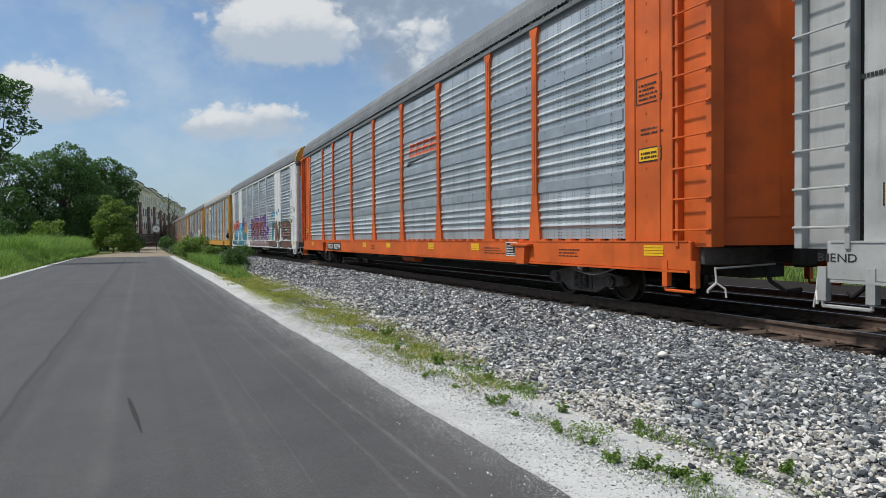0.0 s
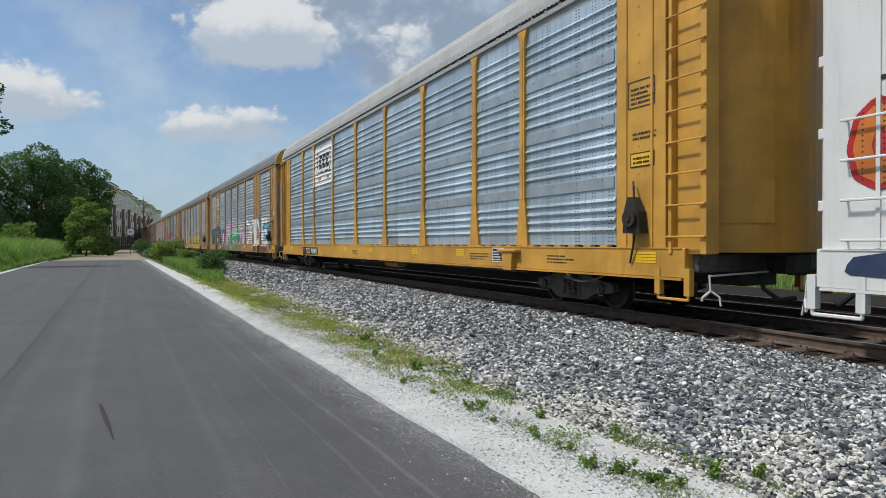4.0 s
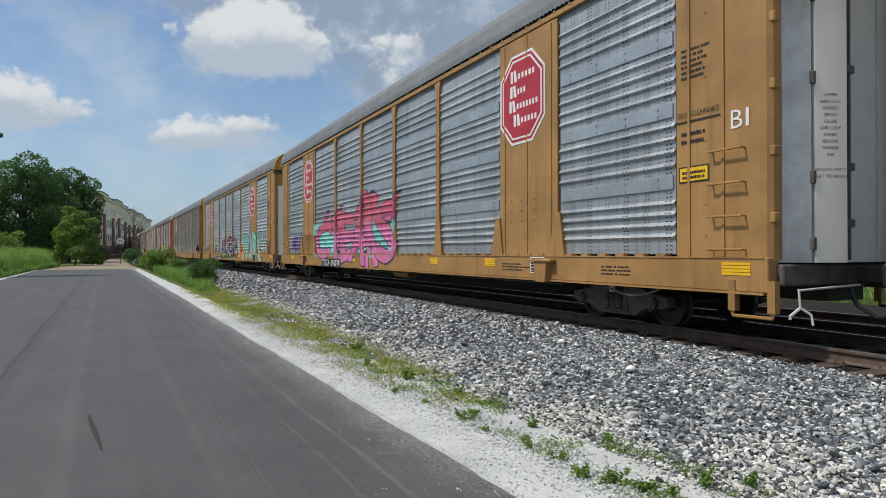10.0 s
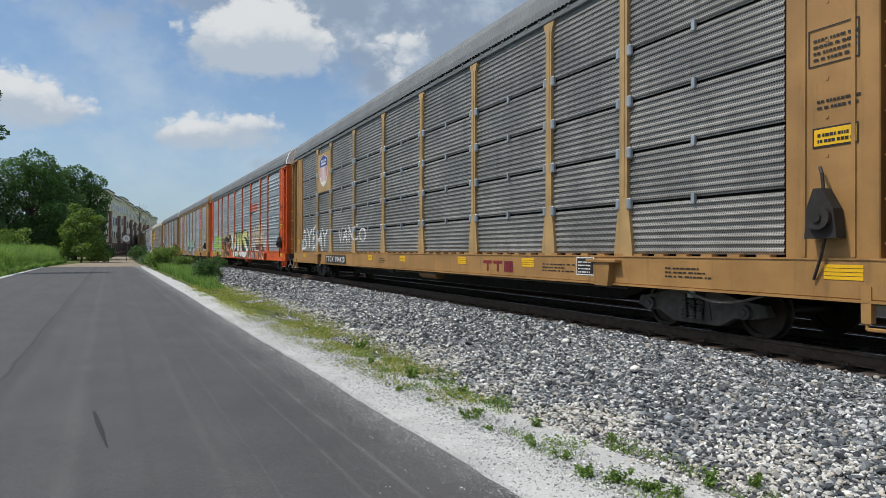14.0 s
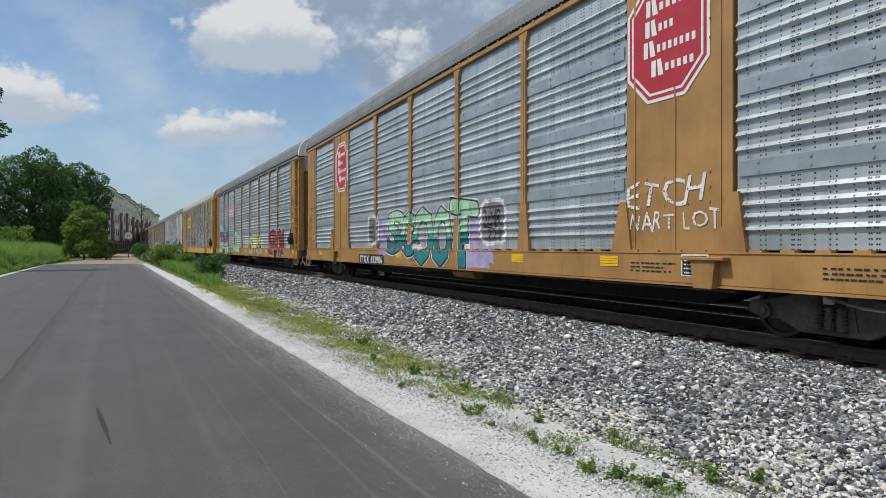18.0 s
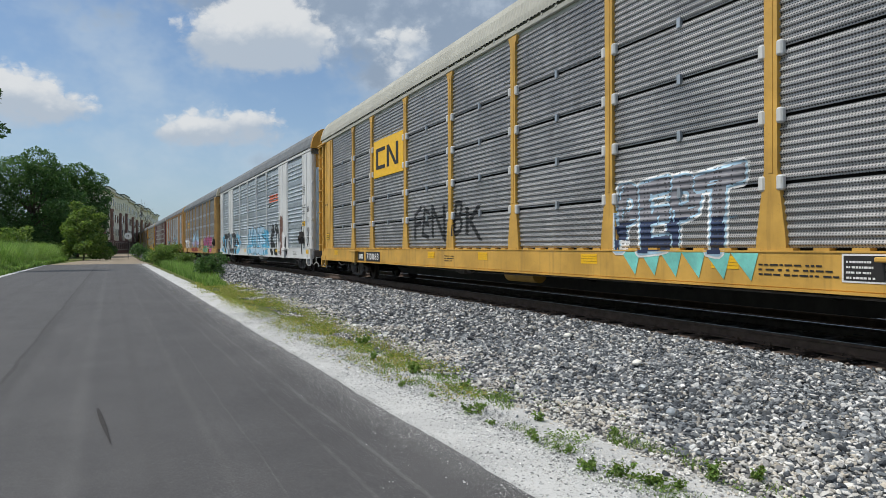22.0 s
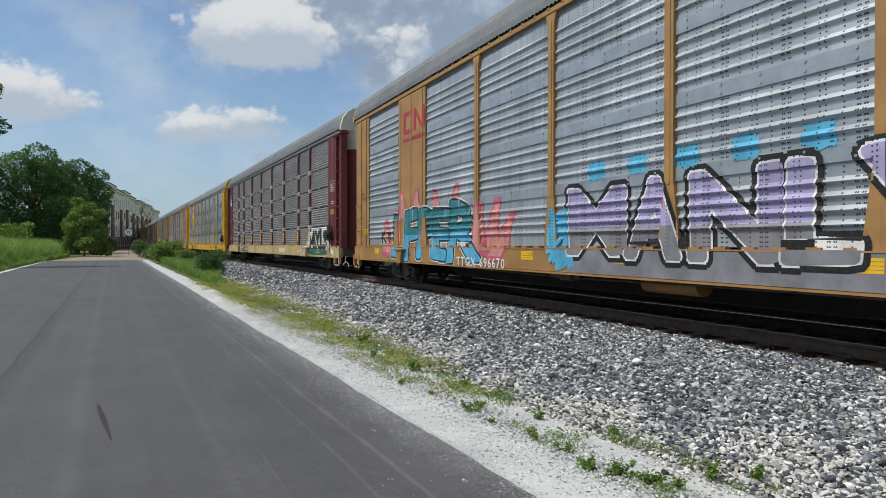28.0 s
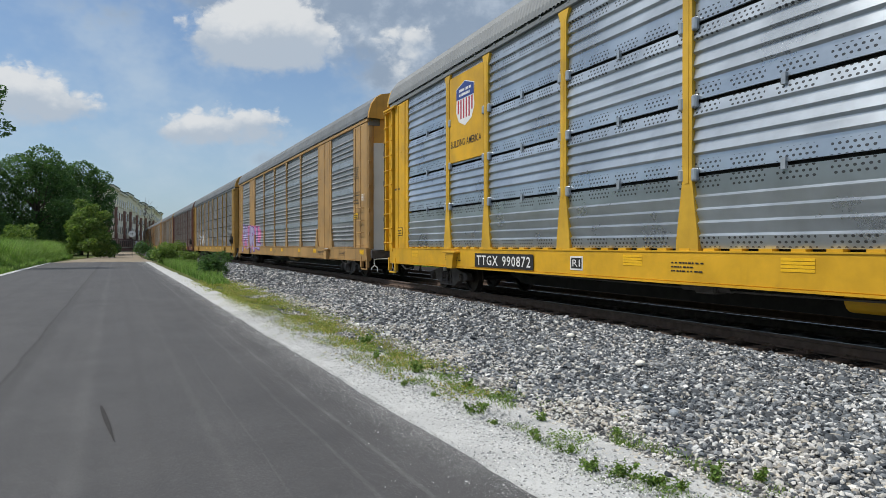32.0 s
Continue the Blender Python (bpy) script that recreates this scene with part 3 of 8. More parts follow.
dirt = ribbon("dirt_path", [[(-4.9, 58.5, -0.03), (-1, 58.5, -0.02), (3.0, 58.5, -0.03)], [(-4.3, 66, -0.03), (-0.6, 66, -0.02), (2.9, 66, -0.03)], [(-2.8, 80, -0.03), (0.1, 80, -0.02), (2.9, 80, -0.03)],
                            [(-0.6, 105, -0.03), (1.0, 105, -0.02), (2.9, 105, -0.03)], [(1.0, 150, -0.03), (2.2, 150, -0.02), (3.6, 150, -0.03)], [(2.0, 230, -0.03), (3.4, 230, -0.02), (5.0, 230, -0.03)]], DIRT)
tagged(dirt, "dusty tan dirt path where the asphalt ends", "path", kind="structure")

# stone bed of the railway
ss = [-480, -300, -150, -60, -30, -12] + [-10 + 0.5 * i for i in range(120)] + [50 + 4 * i for i in range(40)] + [230, 400, 600, 820]


def bed_height(off):
    return float(np.interp(off, [-5.6, -4.6, -3.4, -2.2, -1.45, -1.2, 1.2, 1.6, 4.2, 5.2, 6.4], [-0.058, -0.035, 0.0, 0.045, 0.075, 0.055, 0.055, 0.06, 0.05, 0.03, 0.0]))


offs = [-5.6, -4.6, -3.9, -3.2, -2.6, -2.0, -1.62, -1.5]
bed = ribbon("stone_bed", [[(*beside(s, o), bed_height(o)) for o in offs] for s in ss], BED)
tagged(bed, "sloping bed of grey crushed railway stone", "track bed", kind="structure")
# near black out to 9 m: oil, plus the train's shade put into the colour
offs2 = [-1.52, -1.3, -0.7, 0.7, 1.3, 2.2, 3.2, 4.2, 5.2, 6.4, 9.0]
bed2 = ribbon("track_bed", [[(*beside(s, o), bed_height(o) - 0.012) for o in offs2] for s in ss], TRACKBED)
tagged(bed2, "oil-dark bed between and beyond the ties, train shade in its colour", "track bed", kind="structure")

ICO = np.array([(0, 0, 1), (0.894, 0, 0.447), (0.276, 0.851, 0.447), (-0.724, 0.526, 0.447), (-0.724, -0.526, 0.447), (0.276, -0.851, 0.447),
                (0.724, 0.526, -0.447), (-0.276, 0.851, -0.447), (-0.894, 0, -0.447), (-0.276, -0.851, -0.447), (0.724, -0.526, -0.447), (0, 0, -1)])
ICO_F = np.array([(0, 1, 2), (0, 2, 3), (0, 3, 4), (0, 4, 5), (0, 5, 1), (1, 6, 2), (2, 7, 3), (3, 8, 4), (4, 9, 5), (5, 10, 1),
                  (6, 7, 2), (7, 8, 3), (8, 9, 4), (9, 10, 5), (10, 6, 1), (6, 11, 7), (7, 11, 8), (8, 11, 9), (9, 11, 10), (10, 11, 6)])
OCT = np.array([(0, 0, 1), (1, 0, 0), (0, 1, 0), (-1, 0, 0), (0, -1, 0), (0, 0, -1)], float)
OCT_F = np.array([(0, 1, 2), (0, 2, 3), (0, 3, 4), (0, 4, 1), (5, 2, 1), (5, 3, 2), (5, 4, 3), (5, 1, 4)])


def pebbles(centres, radius, base=ICO, faces=ICO_F, rough=0.28):
    n, k = len(centres), len(base)
    v = base[None] * (1 + rng.uniform(-rough, rough, (n, k, 1)))
    v = v * rng.uniform(0.5, 1.4, (n, 1, 3)) * np.array([1, 1, 0.62])
    q = rng.normal(0, 1, (n, 4))
    q /= np.linalg.norm(q, axis=1)[:, None]
    w, x, y, z = q.T
    rot = np.stack([1 - 2 * (y * y + z * z), 2 * (x * y - w * z), 2 * (x * z + w * y), 2 * (x * y + w * z), 1 - 2 * (x * x + z * z), 2 * (y * z - w * x),
                    2 * (x * z - w * y), 2 * (y * z + w * x), 1 - 2 * (x * x + y * y)], 1).reshape(n, 3, 3)
    v = np.einsum("nij,nkj->nki", rot, v) * np.broadcast_to(radius, n)[:, None, None] * np.array([1, 1, 0.78]) + centres[:, None]
    f = (np.arange(n) * k)[:, None, None] + faces[None]
    return v.reshape(-1, 3), f.reshape(-1, 3)


def stone_field(count, y0, y1, r0, r1, pale):
    """Stones strewn over the shoulder of the bed; pale ones gather towards the trail."""
    y = rng.uniform(y0, y1, count)
    t = rng.uniform(0, 1, count)
    cx = np.array([track_at(v)[0] for v in np.linspace(y0 - 2, y1 + 2, 60)])
    mid = np.interp(y, np.linspace(y0 - 2, y1 + 2, 60), cx)
    low = 2.86 + 0.12 * np.sin(y * 0.9) + 0.025 * np.clip(y, 0, 20)
    x = low + t * (mid - 1.42 - low)
    lumps = np.array([noise.noise((a * 1.3, b * 1.3, 3)) for a, b in zip(x, y)])
    off = x - mid
    z = np.interp(off, [-5.6, -4.6, -3.4, -2.2, -1.45], [-0.045, -0.025, 0.005, 0.05, 0.08]) + 0.022 * lumps
    chance_pale = np.clip(1.25 - (x - low) / 1.15 + 0.9 * lumps, 0.03, 0.98)
    is_pale = rng.uniform(0, 1, count) < chance_pale
    keep = is_pale == pale
    r = rng.uniform(r0, r1, count) * np.where(rng.uniform(0, 1, count) < 0.12, 1.35, 1.0)
    r = r * (np.interp(x - low, [0, 0.7], [0.4, 0.85]) if pale else 1.0)
    c = np.column_stack([x, y, z + r * rng.uniform(-0.1, 0.5, count)])
    return c[keep], r[keep]


def strew(name, mat, label, pale):
    pieces = []
    for count, y0, y1, r0, r1 in ((38000, 0.6, 8, 0.014, 0.031), (24000, 8, 22, 0.02, 0.038), (14000, 22, 60, 0.035, 0.055), (8000, -9, 0.6, 0.025, 0.045)):
        c, r = stone_field(count, y0, y1, r0, r1, pale)
        pieces.append(pebbles(c, r))
    mesh = big_mesh(name, *join(pieces))
    mesh.materials.append(mat)
    return tagged(new(name, mesh), label, "ballast", kind="stuff")


strew("ballast", STONES, "loose blue-grey crushed stone ballast", False)
strew("pale_ballast", PALE_STONES, "loose pale crushed stone near the weeds", True)
n = 32000
y = -4.0 + rng.power(0.95, n) * 18
x = 2.02 + rng.beta(1.3, 1.5, n) * 0.95 + 0.006 * y
c = np.column_stack([x, y, np.full(n, -0.012) - 0.02 * np.clip(x - 2.5, 0, 1)])
mesh = big_mesh("limestone_chips", *pebbles(c, rng.uniform(0.005, 0.014, n), OCT, OCT_F))
mesh.materials.append(CHIPS)
tagged(new("limestone_chips", mesh), "loose white limestone chips on the shoulder", "gravel", kind="stuff")
n = 7000
c = np.column_stack([2.1 - rng.exponential(0.13, n), 1.2 + rng.power(0.9, n) * 14, np.full(n, 0.004)])
mesh = big_mesh("stray_chips", *pebbles(c, rng.uniform(0.002, 0.006, n), OCT, OCT_F))
mesh.materials.append(CHIPS)
tagged(new("stray_chips", mesh), "stray limestone chips on the asphalt edge", "gravel", kind="stuff")


def lone_stone(bm, seed, r):
    r_ = random.Random(seed)
    ret = bmesh.ops.create_icosphere(bm, subdivisions=2, radius=r)
    for v in ret["verts"]:
        v.co *= 1 + 0.22 * noise.noise(v.co * (1.2 / r) + Vector((seed, 0, 0)))
        v.co.z *= 0.6
    return bm


for i, (sx, sy, sr) in enumerate(((4.86, 6.7, 0.055), (4.35, 4.35, 0.05), (5.2, 5.3, 0.06), (3.9, 3.6, 0.05), (5.9, 7.4, 0.06))):
    st = part("stone", lone_stone(bmesh.new(), i * 3.7, sr), CREAM if i % 2 == 0 else STRIP, None, at=pose(sx, sy, 0.075, 0, 10, 40 * i))
    tagged(st, "pale rounded stone lying on the ballast" if i % 2 == 0 else "grey rounded stone lying on the ballast", "stone", "loose stones")

# skid mark on the asphalt
bm = bmesh.new()
rows_ = []
for i in range(9):
    t = i / 8
    xx, yy, ww = -0.11 + 0.10 * t, 6.15 - 1.15 * t, 0.014 * math.sin(math.pi * min(1, 0.12 + t * 0.95)) + 0.004
    rows_.append((bm.verts.new((xx - ww, yy, 0.0165)), bm.verts.new((xx + ww, yy, 0.0165))))
for a, b in zip(rows_, rows_[1:]):
    bm.faces.new((a[0], a[1], b[1], b[0]))
tagged(part("tyre_mark", bm, plain((0.030, 0.028, 0.028), 0.85, 0.0, 0.3, 40.0, "rubber_mark"), None), "short dark rubber mark on the asphalt", "mark", kind="structure")

# ---- rails and ties ----
RAIL_PROFILE = [(-0.065, 0), (-0.065, 0.012), (-0.012, 0.03), (-0.010, 0.115), (-0.036, 0.125), (-0.037, 0.155), (-0.028, 0.16)]


def rail_mesh(off, stations):
    bm, head = bmesh.new(), bmesh.new()
    prof = RAIL_PROFILE + [(-x, z) for x, z in RAIL_PROFILE[::-1]]
    rows = []
    for s in stations:
        x, y, a = track_at(s)
        rows.append([bm.verts.new((x + (off + px) * math.cos(a), y - (off + px) * math.sin(a), RAIL_Z - 0.16 + pz)) for px, pz in prof])
    for p, q in zip(rows, rows[1:]):
        for i in range(len(prof) - 1):
            bm.faces.new((p[i], p[i + 1], q[i + 1], q[i]))
    cap = [[head.verts.new((*beside(s, off + w), RAIL_Z + 0.0015)) for w in (-0.026, 0.026)] for s in stations]
    for p, q in zip(cap, cap[1:]):
        head.faces.new((p[0], p[1], q[1], q[0]))
    return bm, head


rs = [-480, -300, -150, -60, -30, -12] + [-10 + 2 * i for i in range(32)] + [56 + 10 * i for i in range(20)] + [300, 450, 600, 820]
for centre, word in ((0.0, "main"), (2.85, "second")):
    track = root("railway_track", "rusty steel rails on dark creosoted ties" if centre == 0 else "second pair of rails beside the main track", "railway track", "tracks", kind="structure")
    for side in (-0.753, 0.753):
        body, head = rail_mesh(centre + side, rs)
        r_ob = part("rail", body, RAIL_STEEL, track)
        part("rail_head", head, RAIL_SHINE, r_ob, "polished running surface")
    bm = bmesh.new()
    box(bm, -1.28, 1.28, -0.115, 0.115, -0.18, 0.0, 0.012)
    tie = finish("tie", bm)
    bm = bmesh.new()
    for side in (-0.753, 0.753):
        box(bm, side - 0.17, side + 0.17, -0.095, 0.095, 0.0, 0.012)
        for dx, dy in ((-0.09, 0.05), (0.09, -0.05), (-0.12, -0.06), (0.12, 0.06)):
            box(bm, side + dx - 0.012, side + dx + 0.012, dy - 0.012, dy + 0.012, 0.012, 0.035)
    plate = finish("tie_plate", bm)
    if centre == 0:
        for i in range(130):
            s = -6 + i * 0.52
            x, y, a = track_at(s)
            jig = random.Random(i)
            t_ob = part("tie", tie, TIE_WOOD, track, at=pose(x + jig.uniform(-0.05, 0.05), y, 0.071 + jig.uniform(-0.008, 0.004), 0, 0, -math.degrees(a) + jig.uniform(-0.8, 0.8)))
            part("tie_plate", plate, RAIL_STEEL, t_ob)
    else:
        bm = bmesh.new()
        for i in range(110):
            x, y, a = track_at(-4 + i * 0.52)
            ret = bmesh.ops.create_cube(bm, size=1.0)
            bmesh.ops.transform(bm, matrix=pose(x + centre * math.cos(a), y - centre * math.sin(a), -0.02, 0, 0, -math.degrees(a)) @ Matrix.Diagonal((2.5, 0.22, 0.17, 1)), verts=ret["verts"])
        tagged(part("ties", bm, TIE_WOOD, track), kind="stuff")
# rust-brown flecks between the tie ends
n = 2600
s_ = rng.uniform(0, 34, n)
pts = np.array([beside(a, o) for a, o in zip(s_, rng.uniform(-1.55, -0.95, n))])
mesh = big_mesh("track_grit", *pebbles(np.column_stack([pts, np.full(n, 0.062)]), rng.uniform(0.012, 0.026, n)))
mesh.materials.append(islands("rusty_grit", [(0.06, 0.045, 0.038), (0.10, 0.065, 0.05), (0.04, 0.034, 0.03), (0.16, 0.13, 0.11)]))
tagged(new("track_grit", mesh), "rust-stained grit round the tie ends", "gravel", kind="stuff")

# ---- vegetation ----


def limb(bm, p, q, r0, r1, wob=0.0, seed=0, steps=4):
    p, q = Vector(p), Vector(q)
    r_ = random.Random(seed)
    pts = [p.lerp(q, i / steps) + Vector((r_.uniform(-wob, wob), r_.uniform(-wob, wob), 0)) * (0 < i < steps) for i in range(steps + 1)]
    for i in range(steps):
        cyl(bm, pts[i], pts[i + 1], r0 + (r1 - r0) * i / steps, 7, r0 + (r1 - r0) * (i + 1) / steps)


def tree(x, y, height, spread, blobs, n, size, leaf, label, seed, trunk_r=0.25, bare=0.35, category="tree", name="tree", dense=0.55):
    """Tapered trunk, limbs that reach the lumps of the crown, and a crown of small leaves."""
    r_ = random.Random(seed)
    thing = root(name, label, category)
    thing.matrix_basis = pose(x, y, -0.06)
    bm = bmesh.new()
    limb(bm, (0, 0, 0), (r_.uniform(-0.4, 0.4), 0, height * 0.72), trunk_r, trunk_r * 0.3, height * 0.015, seed, 6)
    part("trunk", bm, BARK, thing)
    for i, b in enumerate(blobs):
        bm = bmesh.new()
        limb(bm, (0, 0, height * (bare * 0.6 + 0.25 * r_.random())), b[:3], trunk_r * 0.4, trunk_r * 0.08, height * 0.02, seed + i)
        part("limb", bm, BARK, thing)
    c = shell(blobs, n, dense)
    c = c[c[:, 2] > 0.15]
    v, f = leaves(c, size, droop=0.15)
    mesh = big_mesh("crown", v, f)
    part("crown", mesh, leaf, thing)
    return thing


def lumps(height, spread, count, seed, low=0.25, wide=0.42):
    """Lumps of a crown, rounded off towards the top."""
    r_ = random.Random(seed)
    out = []
    for i in range(count):
        t = (i + 0.5) / count
        z = height * (low + (0.93 - low) * t)
        reach = spread * math.sqrt(max(0.05, 1 - (2 * max(0.0, t - 0.35) / 1.45) ** 2)) * r_.uniform(0.35, 0.72)
        a = i * 2.4 + r_.uniform(-0.4, 0.4)
        rr = spread * wide * r_.uniform(0.7, 1.15) * (1.0 - 0.3 * t)
        out.append((reach * math.cos(a), reach * math.sin(a), z, rr, rr, rr * r_.uniform(0.6, 0.85)))
    return out


TREE_LABEL = "tall dense dark green leafy tree beside the path"
tree(-9.6, 104, 14.4, 7.0, lumps(14.4, 7.0, 24, 1, 0.10, 0.46), 30000, 0.32, LEAF, TREE_LABEL, 1, 0.35)
tree(-4.6, 112, 14.2, 5.4, lumps(14.2, 5.4, 24, 2, 0.06, 0.50), 26000, 0.32, LEAF, TREE_LABEL, 2, 0.3)
tree(-16.5, 100, 13.2, 6.3, lumps(13.2, 6.3, 20, 3, 0.08, 0.46), 18000, 0.32, LEAF, TREE_LABEL, 3, 0.3)
tree(-24.5, 98, 12.6, 6.0, lumps(12, 6, 16, 4, 0.08, 0.46), 9000, 0.42, LEAF, TREE_LABEL, 4, 0.3)
tree(-2.8, 83, 6.8, 3.0, lumps(6.8, 3.0, 18, 5, 0.10, 0.42), 6500, 0.32, LEAF_LIGHT, "yellow-green young tree in front of darker trees", 5, 0.1)
tree(-8.0, 46, 12.4, 4.2, [(0.8, 0, 9.8, 1.3, 1.5, 0.9), (-0.6, 0.3, 10.9, 1.8, 1.6, 1.0), (1.7, 0.1, 8.5, 0.9, 1.0, 0.6), (0.2, 0, 7.6, 1.2, 1.2, 0.7), (-1.8, 0, 9.4, 1.6, 1.5, 1.0), (1.3, -0.2, 10.6, 1.0, 1.0, 0.6), (-2.3, 0, 7.4, 1.5, 1.4, 0.9), (0.6, 0, 6.6, 0.6, 0.6, 0.4)],
     4200, 0.22, LEAF, "slender tree with feathery green leaves over the grass", 6, 0.14, 0.5)
tree(-7.4, 66, 3.4, 2.4, lumps(3.4, 2.4, 9, 8, 0.15, 0.45), 2200, 0.24, LEAF_LIGHT, "leafy green shrub at the grassy verge", 8, 0.06, category="shrub", name="shrub")
tree(-10.5, 58, 4.0, 2.6, lumps(4.0, 2.6, 9, 9, 0.15, 0.45), 2200, 0.24, LEAF, "dark green leafy shrub at the grassy verge", 9, 0.06, category="shrub", name="shrub")

# unseen trees added on the open side, beside and behind viewer, to darken reflections
for i, (tx, ty, th) in enumerate(((-15.5, 24, 8.2), (-14.0, 12, 7.4), (-15.0, 1, 8.6), (-14.2, -12, 7.8), (-16, -26, 9.0), (-18, 33, 8.0))):
    tree(tx, ty, th, 5.2, lumps(th, 5.2, 12, 30 + i, 0.10, 0.5), 2600, 0.55, LEAF, "unseen dark green tree, added to darken reflections", 30 + i, 0.2)


def bush(x, y, w, h, n, size, leaf, label, seed, name="bush"):
    thing = root(name, label, "bush", "trackside bushes")
    thing.matrix_basis = pose(x, y, -0.05)
    r_ = random.Random(seed)
    bm = bmesh.new()
    for i in range(9):
        a = i * 0.7
        limb(bm, (0.08 * math.cos(a), 0.08 * math.sin(a), 0), (w * 0.45 * math.cos(a) * r_.uniform(0.4, 1), w * 0.45 * math.sin(a) * r_.uniform(0.4, 1), h * r_.uniform(0.7, 1.0)), 0.012, 0.004, 0.04, seed + i, 3)
    part("stems", bm, BARK, thing)
    bl = [(w * 0.3 * math.cos(i * 1.9) * r_.uniform(0.2, 1), w * 0.3 * math.sin(i * 1.9) * r_.uniform(0.2, 1), h * r_.uniform(0.25, 0.75), w * 0.27, w * 0.27, h * 0.26) for i in range(9)]
    c = shell(bl, n, 0.3)
    c[:, 2] = np.abs(c[:, 2])
    part("foliage", big_mesh("foliage", *leaves(c, size, 0.2)), leaf, thing)
    return thing


bush(3.95, 30.5, 1.65, 1.30, 2600, 0.10, LEAF, "dense dark green bush at the edge of the ballast", 11)
bush(3.3, 52, 2.4, 1.75, 1900, 0.16, LEAF_LIGHT, "light green bush at the edge of the dirt path", 12)
bush(4.2, 57, 2.2, 1.9, 1700, 0.16, LEAF_LIGHT, "light green bush at the edge of the dirt path", 13)
bush(3.2, 62, 2.0, 1.6, 1300, 0.17, LEAF, "green bush beside the railway", 14)
bush(4.6, 47, 1.6, 1.1, 1300, 0.13, LEAF_LIGHT, "low light green bush beside the railway", 15)
bush(2.7, 78, 2.4, 2.2, 1200, 0.2, LEAF, "dark green bush under the round sign", 16)

# leafless saplings in front of the houses
for i, (bx, by, bh) in enumerate(((4.3, 118, 9.5), (5.6, 126, 8.0))):
    thing = root("bare_tree", "thin bare sapling with upright twigs", "tree", "bare saplings")
    thing.matrix_basis = pose(bx, by, -0.06)
    bm = bmesh.new()
    limb(bm, (0, 0, 0), (0.2, 0, bh), 0.11, 0.02, 0.1, i)
    part("trunk", bm, BARK, thing)
    for j in range(11):
        r_ = random.Random(j + 20 * i)
        a, z = r_.uniform(0, 6.3), bh * r_.uniform(0.25, 0.8)
        bm = bmesh.new()
        limb(bm, (0.1, 0, z), (1.3 * math.cos(a), 1.3 * math.sin(a), z + bh * r_.uniform(0.15, 0.3)), 0.04, 0.012, 0.08, j)
        part("limb", bm, BARK, thing)


def grass_patch(name, label, xy, height, width, mat, lean=0.45, z=-0.06):
    mesh = big_mesh(name, *blades(xy, z, height, width, lean))
    mesh.materials.append(mat)
    return tagged(new(name, mesh), label, "grass", kind="stuff")


n = 56000
yy = rng.uniform(36, 84, n)
front = -5.35 + 0.022 * (yy - 36)
depth = rng.exponential(3.0, n)
xx = front - depth
xy = np.column_stack([xx, yy])
hump = np.clip((front - xx) / 1.2, 0.25, 1.0) * np.where(yy < 48, 0.55, 1.0)
grass_patch("tall_grass", "bank of tall light green grass along the trail", xy, 1.75 * hump + 0.1 * np.sin(yy * 0.7), 0.036, BLADE, 0.5)
n = 9000
yy = rng.uniform(18, 62, n)
grass_patch("verge_grass", "short rough green grass beside the trail", np.column_stack([-5.0 - rng.exponential(2.2, n), yy]), 0.32, 0.03, WEED)
n = 9000
yy = rng.uniform(24, 60, n)
xx = 3.0 + 0.004 * yy + rng.uniform(0, 1.0, n) ** 1.4 * np.interp(yy, [24, 34, 60], [0.6, 1.4, 1.9])
grass_patch("trackside_grass", "green grass growing between trail and ballast", np.column_stack([xx, yy]), np.interp(yy, [24, 32, 60], [0.18, 0.45, 0.6]), 0.022, BLADE)
n = 34000
yy = 6.5 + rng.power(1.15, n) * 21
cx_ = 3.02 + 0.03 * (yy - 7)
xx = cx_ + rng.normal(0, 1, n) * np.interp(yy, [7, 12, 27], [0.2, 0.42, 0.5])
lump_ = np.array([noise.noise((a * 1.7, b * 0.8, 9)) for a, b in zip(xx, yy)])
keep = lump_ > -0.1
grass_patch("yellowing_weeds", "low yellow-green weeds along the limestone strip", np.column_stack([xx, yy])[keep], 0.06, 0.010, DRY, 1.7, -0.045)
n = 14000
yy = 2.2 + rng.uniform(0, 1, n) * 5.5
row_ = rng.integers(0, 2, n)
xx = np.where(row_ == 0, 2.62, 3.12) + rng.normal(0, 0.11, n) + 0.02 * yy
lump_ = np.array([noise.noise((a * 3.1, b * 1.9, 4)) for a, b in zip(xx, yy)])
keep = lump_ > 0.2
grass_patch("low_weeds", "scattered low green weeds in the pale gravel", np.column_stack([xx, yy])[keep], 0.04, 0.007, WEED, 1.6, -0.04)


def leaf_mat(name, label, x, y, z, size, mat):
    """Low creeping leaves, too many to count."""
    c = np.column_stack([x, y, z])
    mesh = big_mesh(name, *leaves(c, size, 0.9))
    mesh.materials.append(mat)
    return tagged(new(name, mesh), label, "weeds", kind="stuff")


n = 26000
yy = 5.0 + rng.power(1.1, n) * 20
xx = 3.0 + 0.028 * (yy - 6) + rng.normal(0, 1, n) * np.interp(yy, [5, 12, 27], [0.24, 0.40, 0.45])
lump_ = np.array([noise.noise((a * 2.2, b * 1.1, 21)) for a, b in zip(xx, yy)])
keep = lump_ > 0.0
leaf_mat("creeping_weeds", "creeping yellow-green weeds in the gravel", xx[keep], yy[keep], -0.035 + rng.uniform(0, 0.05, keep.sum()), 0.032, DRY)
n = 16000
yy = 2.2 + rng.uniform(0, 1, n) * 6.5
xx = 2.62 + rng.gamma(1.6, 0.16, n) + 0.03 * (yy - 2.5)
